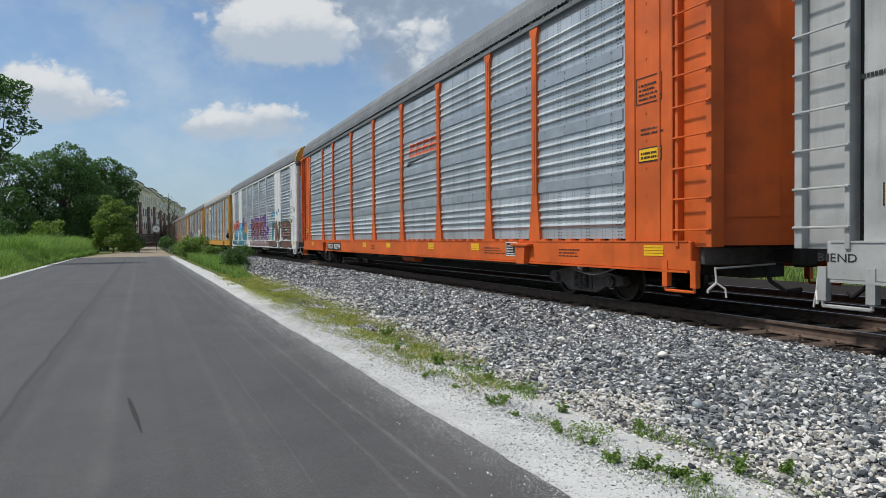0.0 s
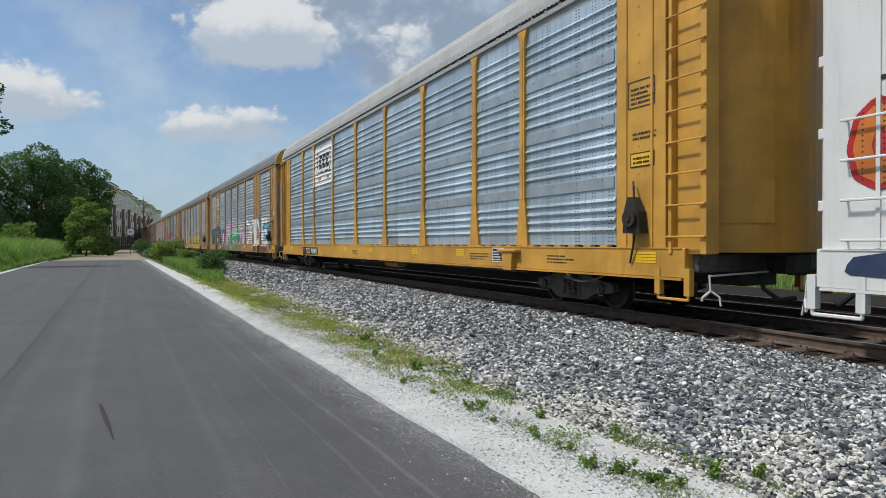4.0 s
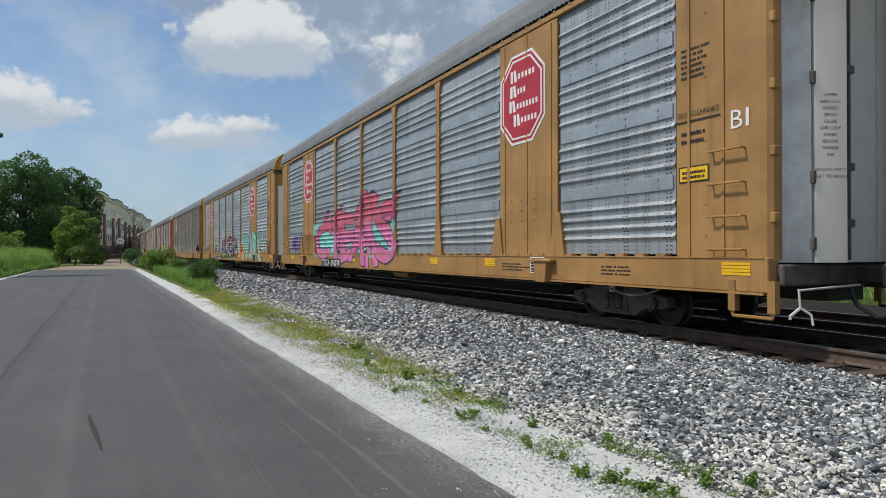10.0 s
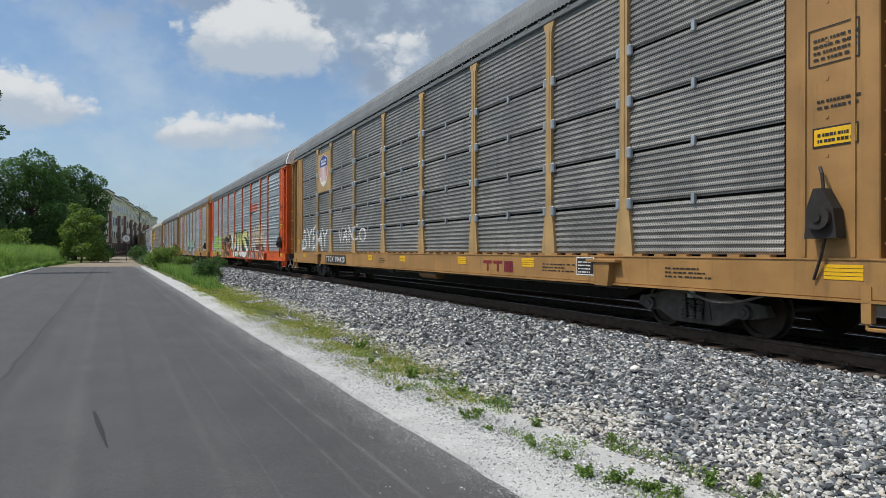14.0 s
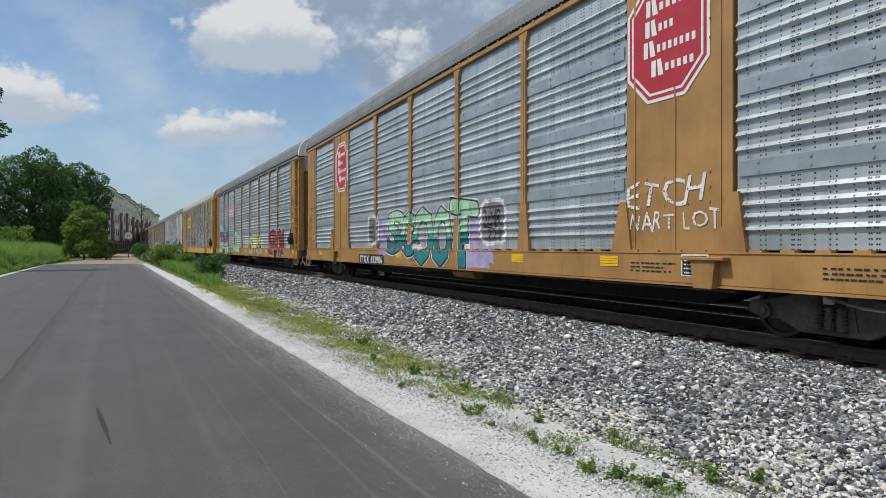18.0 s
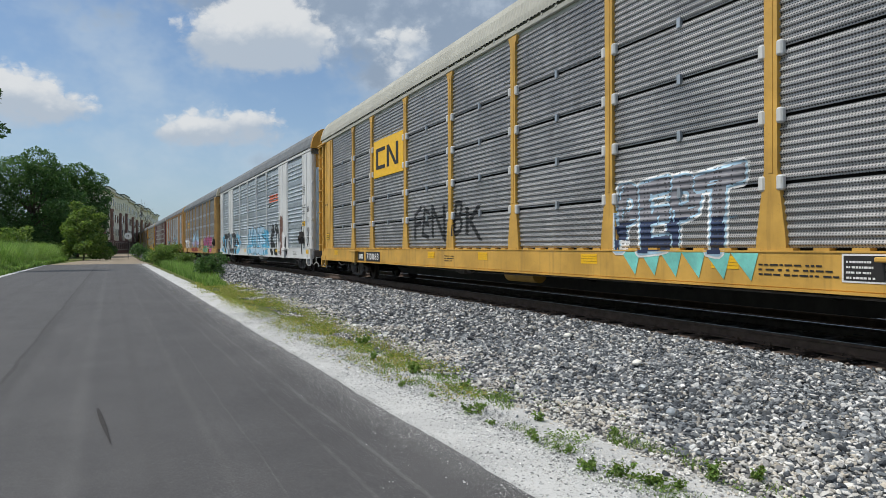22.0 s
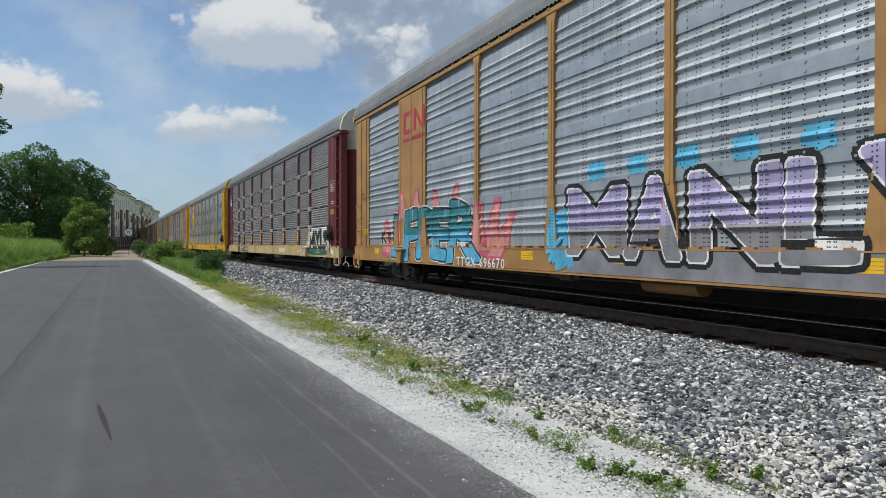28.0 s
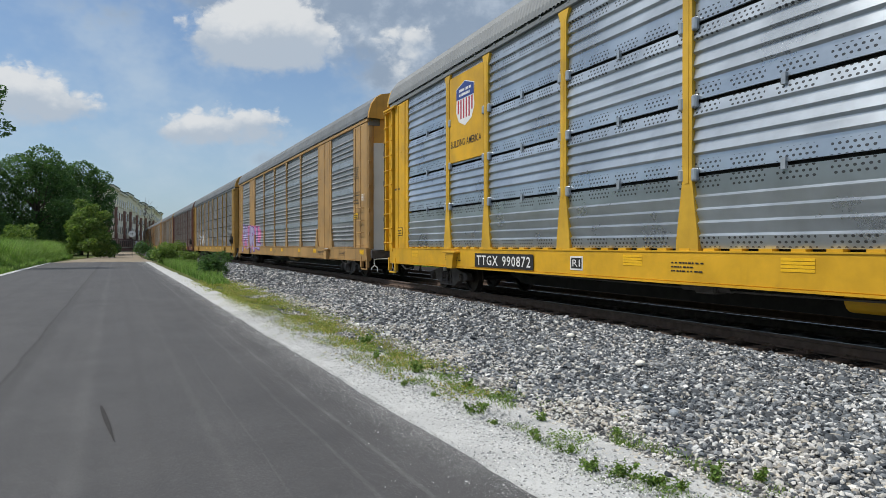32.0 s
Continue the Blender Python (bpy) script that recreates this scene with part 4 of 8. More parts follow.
lump_ = np.array([noise.noise((a * 3.4, b * 2.3, 33)) for a, b in zip(xx, yy)])
keep = lump_ > 0.16
leaf_mat("clover_weeds", "small green leafy weeds at the edge of the gravel", xx[keep], yy[keep], -0.03 + rng.uniform(0, 0.045, keep.sum()), 0.020, WEED)


def weed(x, y, h, w, n, seed, label, mat=WEED, upright=0.3):
    """A single weed: stalks with narrow leaves."""
    thing = root("weed_plant", label, "weed", "weeds in the gravel")
    thing.matrix_basis = pose(x, y, -0.035)
    r_ = random.Random(seed)
    bm = bmesh.new()
    pts = []
    for i in range(max(3, n // 14)):
        a = r_.uniform(0, 6.3)
        tip = Vector((w * math.cos(a) * r_.uniform(0.2, 1), w * math.sin(a) * r_.uniform(0.2, 1), h * r_.uniform(0.6, 1)))
        limb(bm, (0, 0, 0), tip, 0.0025, 0.001, 0.004, seed + i, 2)
        pts += [tip * r_.uniform(0.25, 1.0) for _ in range(14)]
    part("stalks", bm, BARK, thing)
    c = np.repeat(np.array([tuple(p) for p in pts]), 3, 0)
    c = c + rng.normal(0, 0.012, c.shape)
    c[:, 2] = np.maximum(c[:, 2], 0.006)
    part("leaves", big_mesh("leaves", *leaves(c, h * 0.2 + 0.008, upright)), mat, thing)


for i, (wx, wy, wh, ww, wn_) in enumerate(((2.55, 5.85, 0.09, 0.10, 40), (2.62, 5.3, 0.07, 0.08, 30), (2.68, 4.6, 0.13, 0.14, 80), (2.80, 4.75, 0.08, 0.1, 40), (2.62, 4.25, 0.07, 0.08, 26), (2.70, 3.75, 0.12, 0.1, 50),
                                          (2.72, 3.45, 0.10, 0.09, 36), (2.66, 3.12, 0.11, 0.16, 110), (2.74, 2.92, 0.11, 0.17, 130), (2.84, 2.76, 0.10, 0.15, 110), (2.92, 2.64, 0.09, 0.10, 60), (3.18, 2.62, 0.17, 0.06, 60), (3.42, 2.5, 0.12, 0.07, 40),
                                          (2.95, 6.4, 0.16, 0.16, 90), (3.12, 5.5, 0.11, 0.14, 70), (2.85, 7.4, 0.14, 0.14, 70), (3.05, 4.2, 0.10, 0.09, 40), (3.2, 8.6, 0.2, 0.16, 80), (3.3, 3.6, 0.09, 0.09, 30))):
    weed(wx, wy, wh * 0.8, ww * 0.8, int(wn_ * 0.8), i, "small leafy green weed growing in the limestone gravel")

n = 16000
s_ = rng.uniform(2, 60, n)
pts = np.array([beside(a, o) for a, o in zip(s_, 9.0 + rng.exponential(3.0, n))])
grass_patch("far_side_grass", "rough green weeds beyond the second track", pts, 0.34, 0.03, WEED, 0.6)

# ---- round sign ----
sign = root("round_sign", "round white metal sign on a thin post", "sign")
sign.matrix_basis = pose(1.95, 92, -0.06, 0, 0, 0)
bm = bmesh.new()
cyl(bm, (0, 0, 0), (0, 0, 3.2), 0.035, 8)
part("post", bm, DARK_STEEL, sign)
bm = bmesh.new()
cyl(bm, (0, -0.045, 2.95), (0, -0.07, 2.95), 0.44, 28)
disc = part("disc", bm, WHITE, sign, "white painted round plate")
bm = bmesh.new()
box(bm, -0.16, -0.10, -0.078, -0.071, 2.78, 3.1)
box(bm, -0.02, 0.12, -0.078, -0.071, 3.0, 3.08)
box(bm, 0.06, 0.12, -0.078, -0.071, 2.78, 3.0)
part("markings", bm, INK, disc)

# ---- row of houses beyond the trees ----
BRICK = plain((0.25, 0.14, 0.11), 0.85, 0.0, 0.25, 1.5, "red_brick")
STUCCO = plain((0.87, 0.79, 0.62), 0.85, 0.0, 0.10, 0.8, "cream_stucco")
CORNICE = plain((0.80, 0.75, 0.62), 0.8, 0.0, 0.1, 2.0, "cream_cornice")
ROOFING = plain((0.14, 0.16, 0.14), 0.8, 0.0, 0.2, 1.0, "grey_green_roof_edge")
GLASS = plain((0.02, 0.024, 0.03), 0.12, 0.0, 0.2, 2.0, "dark_window_glass")


def bx(bm, x0, x1, *rest):
    return box(bm, -x1, -x0, *rest)


def house(i, width, height):
    h = root("terraced_house", "four-storey terraced house, cream upper walls over red brick", "house", "row of houses")
    bm = bmesh.new()
    bx(bm, 0, 12, 0, width - 0.05, 0, height * 0.22)
    part("brick_wall", bm, BRICK, h, "red brick lower storeys")
    bm = bmesh.new()
    bx(bm, 0.1, 12, 0, width - 0.05, height * 0.22, height)
    part("upper_wall", bm, STUCCO, h, "cream upper storeys")
    bm = bmesh.new()
    bx(bm, -0.35, 12, 0, width - 0.05, height - 0.1, height + 0.5, 0.08)
    part("cornice", bm, CORNICE, h)
    bm = bmesh.new()
    bx(bm, -0.42, 12, -0.05, width, height + 0.5, height + 0.72)
    part("roof", bm, ROOFING, h)
    frame_bm = bmesh.new()
    bx(frame_bm, -0.06, 0.1, -0.62, 0.62, -0.95, 0.95)
    frame_m = finish("window", frame_bm)
    bm = bmesh.new()
    for s in (-0.27, 0.27):
        bx(bm, -0.085, -0.055, s - 0.23, s + 0.23, -0.82, 0.82)
    pane_m = finish("pane", bm)
    sill_bm = bmesh.new()
    bx(sill_bm, -0.2, 0.1, -0.75, 0.75, -1.07, -0.95)
    sill_m = finish("sill", sill_bm)
    cols = max(2, int(width // 3.2))
    for st in range(4):
        for c_ in range(cols):
            zc = height * (0.13 + 0.235 * st)
            yc = width * (c_ + 0.5) / cols
            if st in (1, 2) and c_ == cols // 2:
                continue
            w = part("window", frame_m, BRICK if st == 2 else CORNICE, h, at=pose(0.0, yc, zc))
            part("pane", pane_m, GLASS, w)
            part("sill", sill_m, CORNICE, w)
    yc = width * (cols // 2 + 0.5) / cols
    bm = bmesh.new()
    bx(bm, -0.5, 0.1, yc - 0.85, yc + 0.85, height * 0.22, height * 0.72, 0.1)
    bay = part("bay_window", bm, BRICK, h, "brick bay with tall windows")
    for st in (1, 2):
        w = part("window", frame_m, CORNICE, bay, at=pose(0.5, yc, height * (0.13 + 0.235 * st)))
    bm = bmesh.new()
    for st in (1, 2):
        zc = height * (0.13 + 0.235 * st)
        for s in (-0.27, 0.27):
            bx(bm, -0.59, -0.555, yc + s - 0.23, yc + s + 0.23, zc - 0.82, zc + 0.82)
    part("pane", bm, GLASS, bay)
    return h


row_dir = math.radians(7.8)
along = -12.0
for i in range(12):
    width = (13.5, 11.0, 15.0, 12.5)[i % 4]
    h = house(i, width, 14.2 + (0.0, 0.75, 0.25, 1.0, 0.5)[i % 5])
    # the front looks across the railway
    h.matrix_basis = pose(-0.9 + math.sin(row_dir) * along, 165 + math.cos(row_dir) * along, -0.06, 0, 0, -7.8)
    along += width

# ---- the train: rail cars for carrying automobiles ----
EDGES = [-11.8, -9.12, -7.15, -4.29, -1.43, 1.43, 4.29, 7.15, 9.12, 11.8]
MIDDLE = {}                      # from each car's far corner to its middle
SILL_W, POST_W, PLATE_W, SHEET_W = 1.575, 1.565, 1.540, 1.500


def profile(style):
    """The outline of a side screen, as (half width, height), from the bottom up."""
    out = []
    if style == "A":
        for z0, z1, low, rise in ((1.12, 2.03, 0.27, 0.168), (2.23, 3.04, 0.14, 0.20), (3.24, 4.05, 0.14, 0.20), (4.25, 5.27, 0.13, 0.20)):
            out.append((SHEET_W, z0))
            for i in range(4):
                c = z0 + low * (0.9 if z1 - z0 < 0.95 else 1.1) + rise * 0.92 * i
                out += [(SHEET_W, c - 0.036), (SHEET_W + 0.032, c - 0.010), (SHEET_W + 0.040, c + 0.004), (SHEET_W + 0.032, c + 0.016), (SHEET_W, c + 0.056)]
            out.append((SHEET_W, z1))
    elif style == "C":
        # lapped boards of folded sheet; the lowest board hangs upside down
        for n_, (z0, z1) in enumerate(TIERS_C):
            h = z1 - z0
            stops = [0.0, 0.29, 0.47, 0.65, 0.83, 1.0]
            run = [(SHEET_W + 0.016, 0.0)]
            for a in stops[1:-1]:
                run += [(SHEET_W, a * h - 0.034), (SHEET_W + 0.042, a * h)]
            run.append((SHEET_W + 0.004, h))
            if n_ == 0:
                run = [(w, h - z) for w, z in run[::-1]]
                run = [(w, z) for w, z in run]
            out += [(w, z0 + z) for w, z in run]
    else:
        tiers, step, deep = TIERS_B, 0.094, 0.020
        for z0, z1 in tiers:
            out.append((SHEET_W, z0))
            k = max(1, round((z1 - z0) / step))
            d = (z1 - z0) / k
            for i in range(k):
                c = z0 + d * (i + 0.5)
                out += [(SHEET_W, c - d * 0.32), (SHEET_W + deep, c - d * 0.12), (SHEET_W + deep, c + d * 0.06), (SHEET_W, c + d * 0.34)]
            out.append((SHEET_W, z1))
    return out


TIERS_B = [(1.12, 1.86), (1.90, 2.64), (2.68, 3.42), (3.46, 4.20), (4.24, 5.25)]
TIERS_C = [(1.12, 2.08), (2.13, 3.06), (3.11, 4.10), (4.15, 5.25)]
PROFILES = {k: profile(k) for k in "ABC"}


@functools.lru_cache(None)
def post_half(z):
    return float(np.interp(z, [1.05, 1.25, 2.05, 5.1, 5.29], [0.20, 0.19, 0.085, 0.085, 0.16]))


PROFILE_Z = {k: np.array([q[1] for q in p]) for k, p in PROFILES.items()}
PROFILE_W = {k: np.array([q[0] for q in p]) for k, p in PROFILES.items()}
SEAMS = [(2.03, 2.23), (3.04, 3.24), (4.05, 4.25)]


@functools.lru_cache(None)
def sheet_depth(style, z):
    return float(np.interp(z, PROFILE_Z[style], PROFILE_W[style]))


def surface(style, plates, y, z):
    """Half width of the car's side at a place on it."""
    if z < 1.095:
        return SILL_W + 0.002
    if abs(y) > 11.8:
        return PLATE_W + 0.004
    if plates and 7.15 < abs(y) < 9.12:
        return PLATE_W + 0.004
    for e in EDGES:
        if abs(y - e) < post_half(z) and not (plates and abs(e) > 7):
            return POST_W + (0.008 if abs(y - e) < 0.03 else 0.0)
    if style == "A":
        for z0, z1 in SEAMS:
            if z0 < z < z1:
                return SHEET_W + 0.026
    return sheet_depth(style, round(z, 4))


# ---- lettering and painted pieces ----


def lettering(text, u0, u1, z0, z1, fat=0.0, wild=0.0, seed=0, gap=0.12):
    """Characters fitted into a box (u along the side, z up); wild tilts and swells them."""
    r_ = random.Random(seed)
    wid = [0.32 if c == " " else max(glyph(c, fat)[2], 0.12) for c in text]
    total = sum(wid) + gap * (len(text) - 1)
    scale, at_, out = (u1 - u0) / total, u0, []
    for c, w in zip(text, wid):
        if c != " ":
            v, f, _ = glyph(c, fat)
            a = [r_.uniform(-wild, wild) for _ in range(8)]
            x, y = v[:, 0], v[:, 1]
            uu = x + (a[0] * (1 - x) + a[1] * x) * (1 - y) + (a[2] * (1 - x) + a[3] * x) * y
            zz = y + (a[4] * (1 - x) + a[5] * x) * (1 - y) * 0.6 + (a[6] * (1 - x) + a[7] * x) * y * 0.8
            out.append((np.column_stack([at_ + uu * w * scale, z0 + zz * (z1 - z0)]), f))
        at_ += (w + gap) * scale
    return out


def rect(u0, u1, z0, z1):
    return [(np.array([(u0, z0), (u1, z0), (u1, z1), (u0, z1)]), [(0, 1, 2, 3)])]


def ring(us, zs):
    return [(np.column_stack([us, zs]), [tuple(range(len(us)))])]


def blob(u0, u1, z0, z1, rough=0.18, seed=0, n=44, power=0.55):
    """A ragged sprayed cloud."""
    t = np.linspace(0, 2 * np.pi, n, endpoint=False)
    r_ = random.Random(seed)
    k = np.array([1 + r_.uniform(-rough, rough) for _ in t])
    sg = lambda v: np.sign(v) * np.abs(v) ** power
    us = (u0 + u1) / 2 + (u1 - u0) / 2 * sg(np.cos(t)) * k
    zs = (z0 + z1) / 2 + (z1 - z0) / 2 * sg(np.sin(t)) * k
    v = np.vstack([[(u0 + u1) / 2, (z0 + z1) / 2], np.column_stack([us, np.maximum(zs, 0.7)])])
    return [(v, [(0, i + 1, (i + 1) % n + 1) for i in range(n)])]


def octagon(u0, u1, z0, z1):
    c, du, dz = 0.27, u1 - u0, (z1 - z0)
    k = c * du
    return ring(np.array([u0 + k, u1 - k, u1, u1, u1 - k, u0 + k, u0, u0]), np.array([z0, z0, z0 + k, z1 - k, z1, z1, z1 - k, z0 + k]))


def bars(u0, u1, z0, z1, rows, fill=0.5, seed=0, ragged=0.35):
    """Rows of plain bars, standing for writing too small to read."""
    r_ = random.Random(seed)
    out, d = [], (z1 - z0) / rows
    for i in range(rows):
        z = z0 + d * i
        u = u0
        end = u1 - (u1 - u0) * r_.uniform(0, ragged)
        while u < end - 0.01:
            w = min((u1 - u0) * r_.uniform(0.04, 0.11), end - u)
            out += rect(u, u + w, z, z + d * fill)
            u += w + (u1 - u0) * (0.05 if r_.random() < 0.25 else 0.018)
    return out


def clip(poly, axis, cut, keep_low):
    """The part of a polygon on one side of a line."""
    out = []
    prev = poly[-1]
    sign = 1.0 if keep_low else -1.0
    dp = (prev[axis] - cut) * sign
    for p in poly:
        d = (p[axis] - cut) * sign
        if (d < 0) != (dp < 0) and d != dp:
            t = dp / (dp - d)
            out.append((prev[0] + (p[0] - prev[0]) * t, prev[1] + (p[1] - prev[1]) * t))
        if d <= 0:
            out.append(p)
        prev, dp = p, d
    return out


def slabs(polys, axis, cuts):
    """Polygons cut up along a set of parallel lines."""
    out = []
    for poly in polys:
        lo, hi = min(p[axis] for p in poly), max(p[axis] for p in poly)
        inner = cuts[bisect_right(cuts, lo + 1e-5):bisect_left(cuts, hi - 1e-5)]
        for c in inner:
            low = clip(poly, axis, c, True)
            if len(low) > 2:
                out.append(low)
            poly = clip(poly, axis, c, False)
            if len(poly) < 3:
                break
        if len(poly) > 2:
            out.append(poly)
    return out


def bisect_left(a, v):
    return int(np.searchsorted(a, v, "left"))


def bisect_right(a, v):
    return int(np.searchsorted(a, v, "right"))


Z_CUTS = {k: sorted({round(float(z), 4) for z in PROFILE_Z[k]} | {1.095, 1.4, 1.7, 2.05} | ({z for s_ in SEAMS for z in s_} if k == "A" else set())) for k in PROFILES}
Y_CUTS = sorted(e + d for e in EDGES for d in (-0.19, -0.135, -0.085, -0.03, 0.03, 0.085, 0.135, 0.19))


def applied(name, car, style, plates, layers, label="", lift=0.004, board=None):
    """Paint layers laid on the ribbed side: each layer is (material, shapes)."""
    if name == "graffiti" and 1 < sum(len(s) for _, s in layers) < 13:
        for n_, (mat, shapes) in enumerate(layers):
            for i, one in enumerate(shapes):
                ob = applied("patch", car, style, plates, [(mat, [one])], label, lift + 0.0026 * n_ + 0.0003 * i)
        return ob
    mid = MIDDLE[car.name]
    verts, faces, index, mats = [], [], [], []
    for level, (mat, shapes) in enumerate(layers):
        if mat not in mats:
            mats.append(mat)
        idx = mats.index(mat)
        for n_, (v, f) in enumerate(shapes):
            rise = lift + 0.0026 * level + 0.00012 * (n_ % 14)
            for face in f:
                polys = [[(mid - float(v[i][0]), float(v[i][1])) for i in face]]
                ys = [p[0] for p in polys[0]]
                zs = [p[1] for p in polys[0]]
                y_lo, y_hi, flat = min(ys), max(ys), max(zs) < 1.09
                flat = flat or (min(zs) > 1.1 and (y_lo > 11.8 or y_hi < -11.8 or (plates and (7.15 <= y_lo and y_hi <= 9.12 or -9.12 <= y_lo and y_hi <= -7.15))))
                if not flat and board is None:
                    polys = slabs(slabs(polys, 1, Z_CUTS[style]), 0, Y_CUTS)
                for poly in polys:
                    cy, cz = sum(p[0] for p in poly) / len(poly), sum(p[1] for p in poly) / len(poly)
                    k = len(verts)
                    for y, z in poly:
                        verts.append((-(board or surface(style, plates, y + (cy - y) * 0.004, z + (cz - z) * 0.004)) - rise, y, z))
                    area = sum(poly[i - 1][0] * poly[i][1] - poly[i][0] * poly[i - 1][1] for i in range(len(poly)))
                    ids = list(range(k, len(verts)))
                    faces.append(ids[::-1] if area > 0 else ids)
                    index.append(idx)
    mesh = bpy.data.meshes.new(name)
    mesh.from_pydata(verts, [], faces)
    mesh.polygons.foreach_set("material_index", index)
    for m in mats:
        mesh.materials.append(m)
    mesh.update()
    ob = new(name, mesh)
    ob.parent = car
    if label:
        ob["label"] = label
    return ob


# ---- shared shapes of a car ----
@functools.lru_cache(None)
def panel_mesh(style, width, tier=None):
    p = PROFILES[style]
    if tier is not None:
        z0, z1 = (TIERS_B if style == "B" else TIERS_C)[tier]
        p = [q for q in p if z0 - 1e-6 <= q[1] <= z1 + 1e-6]
    return finish("side_panel", sweep([(-w, z) for w, z in p], -width / 2 + 0.02, width / 2 - 0.02, -SHEET_W + 0.02))


@functools.lru_cache(None)
def strip_mesh(width, z0, z1):
    bm = bmesh.new()
    box(bm, -SHEET_W - 0.024, -SHEET_W + 0.01, -width / 2 + 0.06, width / 2 - 0.06, z0, z1, 0.004)
    k = max(3, int(width / 0.55))
    for i in range(k):
        y = -width / 2 + width * (i + 0.5) / k
        for z in (z0 + 0.045, z1 - 0.045):
            box(bm, -SHEET_W - 0.036, -SHEET_W - 0.02, y - 0.014, y + 0.014, z - 0.014, z + 0.014)
    return finish("splice_strip", bm)


@functools.lru_cache(None)
def shape(kind):
    bm = bmesh.new()
    if kind == "post":
        outline = [(-post_half(z), z) for z in (1.05, 1.25, 2.05, 5.1, 5.3)] + [(post_half(z), z) for z in (5.3, 5.1, 2.05, 1.25, 1.05)]
        prism(bm, outline, -POST_W, -SHEET_W + 0.02)
        prism(bm, [(-0.03, 2.0), (-0.03, 5.15), (0.03, 5.15), (0.03, 2.0)], -POST_W - 0.008, -POST_W + 0.01)
    elif kind == "sill":
        box(bm, -SILL_W, -1.38, -13.25, 13.25, 0.66, 1.085, 0.012)
        box(bm, -SILL_W - 0.018, -1.4, -13.2, 13.2, 0.63, 0.66)
        box(bm, -SILL_W - 0.012, -1.4, -13.2, 13.2, 1.07, 1.09)
        for i in range(56):
            y = -11.55 + 0.42 * i
            box(bm, -SILL_W + 0.004, -1.45, y - 0.09, y + 0.09, 1.085, 1.122)
    elif kind == "eave":
        box(bm, -1.555, -1.35, -13.3, 13.3, 5.325, 5.43, 0.012)
        for i in range(60):
            y = -13.0 + 0.44 * i
            box(bm, -1.562, -1.54, y - 0.03, y + 0.03, 5.40, 5.45)
    elif kind == "roof":
        prof = [(-1.57, 5.455), (-1.555, 5.60), (-1.46, 5.90), (-1.30, 6.12), (-1.10, 6.25), (-0.55, 6.36), (0, 6.39)]
        prof = prof + [(-x, z) for x, z in prof[-2::-1]]
        rows = []
        step = 0.0405
        for i in range(661):
            y = -13.36 + i * step
            lift_ = 0.018 if i % 3 else 0.0
            rows.append([bm.verts.new((x * (1 + lift_ * 0.5), y, z + lift_)) for x, z in prof])
        for a, b in zip(rows, rows[1:]):
            for i in range(len(prof) - 1):
                bm.faces.new((a[i], a[i + 1], b[i + 1], b[i]))
        bm.faces.new(rows[0])
        bm.faces.new(rows[-1][::-1])
        box(bm, -1.5, 1.5, -13.3, 13.3, 5.2, 5.5)
    elif kind == "gable":
        prof = [(-1.57, 5.42), (-1.555, 5.60), (-1.46, 5.90), (-1.30, 6.12), (-1.10, 6.25), (-0.55, 6.36), (0, 6.39), (0.55, 6.36), (1.10, 6.25), (1.30, 6.12), (1.46, 5.90), (1.555, 5.60), (1.57, 5.42)]
        near = [bm.verts.new((x, 13.37, z + 0.004)) for x, z in prof]
        far = [bm.verts.new((x, 13.50, z - 0.01)) for x, z in prof]
        bm.faces.new(near)
        bm.faces.new(far[::-1])
        for i in range(len(prof)):
            j = (i + 1) % len(prof)
            bm.faces.new((near[i], far[i], far[j], near[j]))
    elif kind == "core":
        box(bm, -1.43, 1.43, -13.2, 13.2, 0.96, 5.4)
    elif kind == "underframe":
        box(bm, -0.38, 0.38, -13.2, 13.2, 0.52, 0.98)
        prism(bm, [(-8.6, 0.60), (-7.6, 0.27), (7.6, 0.27), (8.6, 0.60)], -0.30, 0.30)
        box(bm, -1.4, 1.4, -13.2, 13.2, 0.93, 1.0)
        for i in range(7):
            y = -7.2 + 2.4 * i
            prism(bm, [(y - 0.06, 0), (y + 0.06, 0), (y + 0.06, 0.01), (y - 0.06, 0.01)], 0, 0.001)
            a = [bm.verts.new(p) for p in ((-1.5, y, 0.95), (-1.5, y, 0.78), (-0.4, y, 0.46), (0.4, y, 0.46), (1.5, y, 0.78), (1.5, y, 0.95))]
            b = [bm.verts.new((v.co.x, y + 0.06, v.co.z)) for v in a]
            bm.faces.new(a)
            bm.faces.new(b[::-1])
            for j in range(6):
                bm.faces.new((a[j], b[j], b[(j + 1) % 6], a[(j + 1) % 6]))
    elif kind == "rod":
        tube(bm, [(-1.36, -9.0, 0.58), (-1.36, -3.0, 0.60), (-1.2, 1.0, 0.55), (-1.2, 6.5, 0.60)], 0.016)
    elif kind == "tank":
        cyl(bm, (-1.05, -1.6, 0.58), (-1.05, -0.5, 0.58), 0.17, 16)
        for y in (-1.4, -0.7):
            box(bm, -1.24, -0.86, y - 0.03, y + 0.03, 0.55, 0.9)
    elif kind == "valve":
        box(bm, -1.3, -1.05, 1.2, 1.55, 0.5, 0.72, 0.02)
        cyl(bm, (-1.18, 1.0, 0.6), (-1.18, 1.85, 0.6), 0.075, 10)
        box(bm, -1.26, -1.12, 1.3, 1.44, 0.7, 0.92)
    elif kind in ("plate_end_D", "plate_end_L"):
        y1 = 13.14 if kind[-1] == "D" else 12.86
        box(bm, -PLATE_W, -1.40, 11.82, y1, 1.05, 5.31, 0.01)
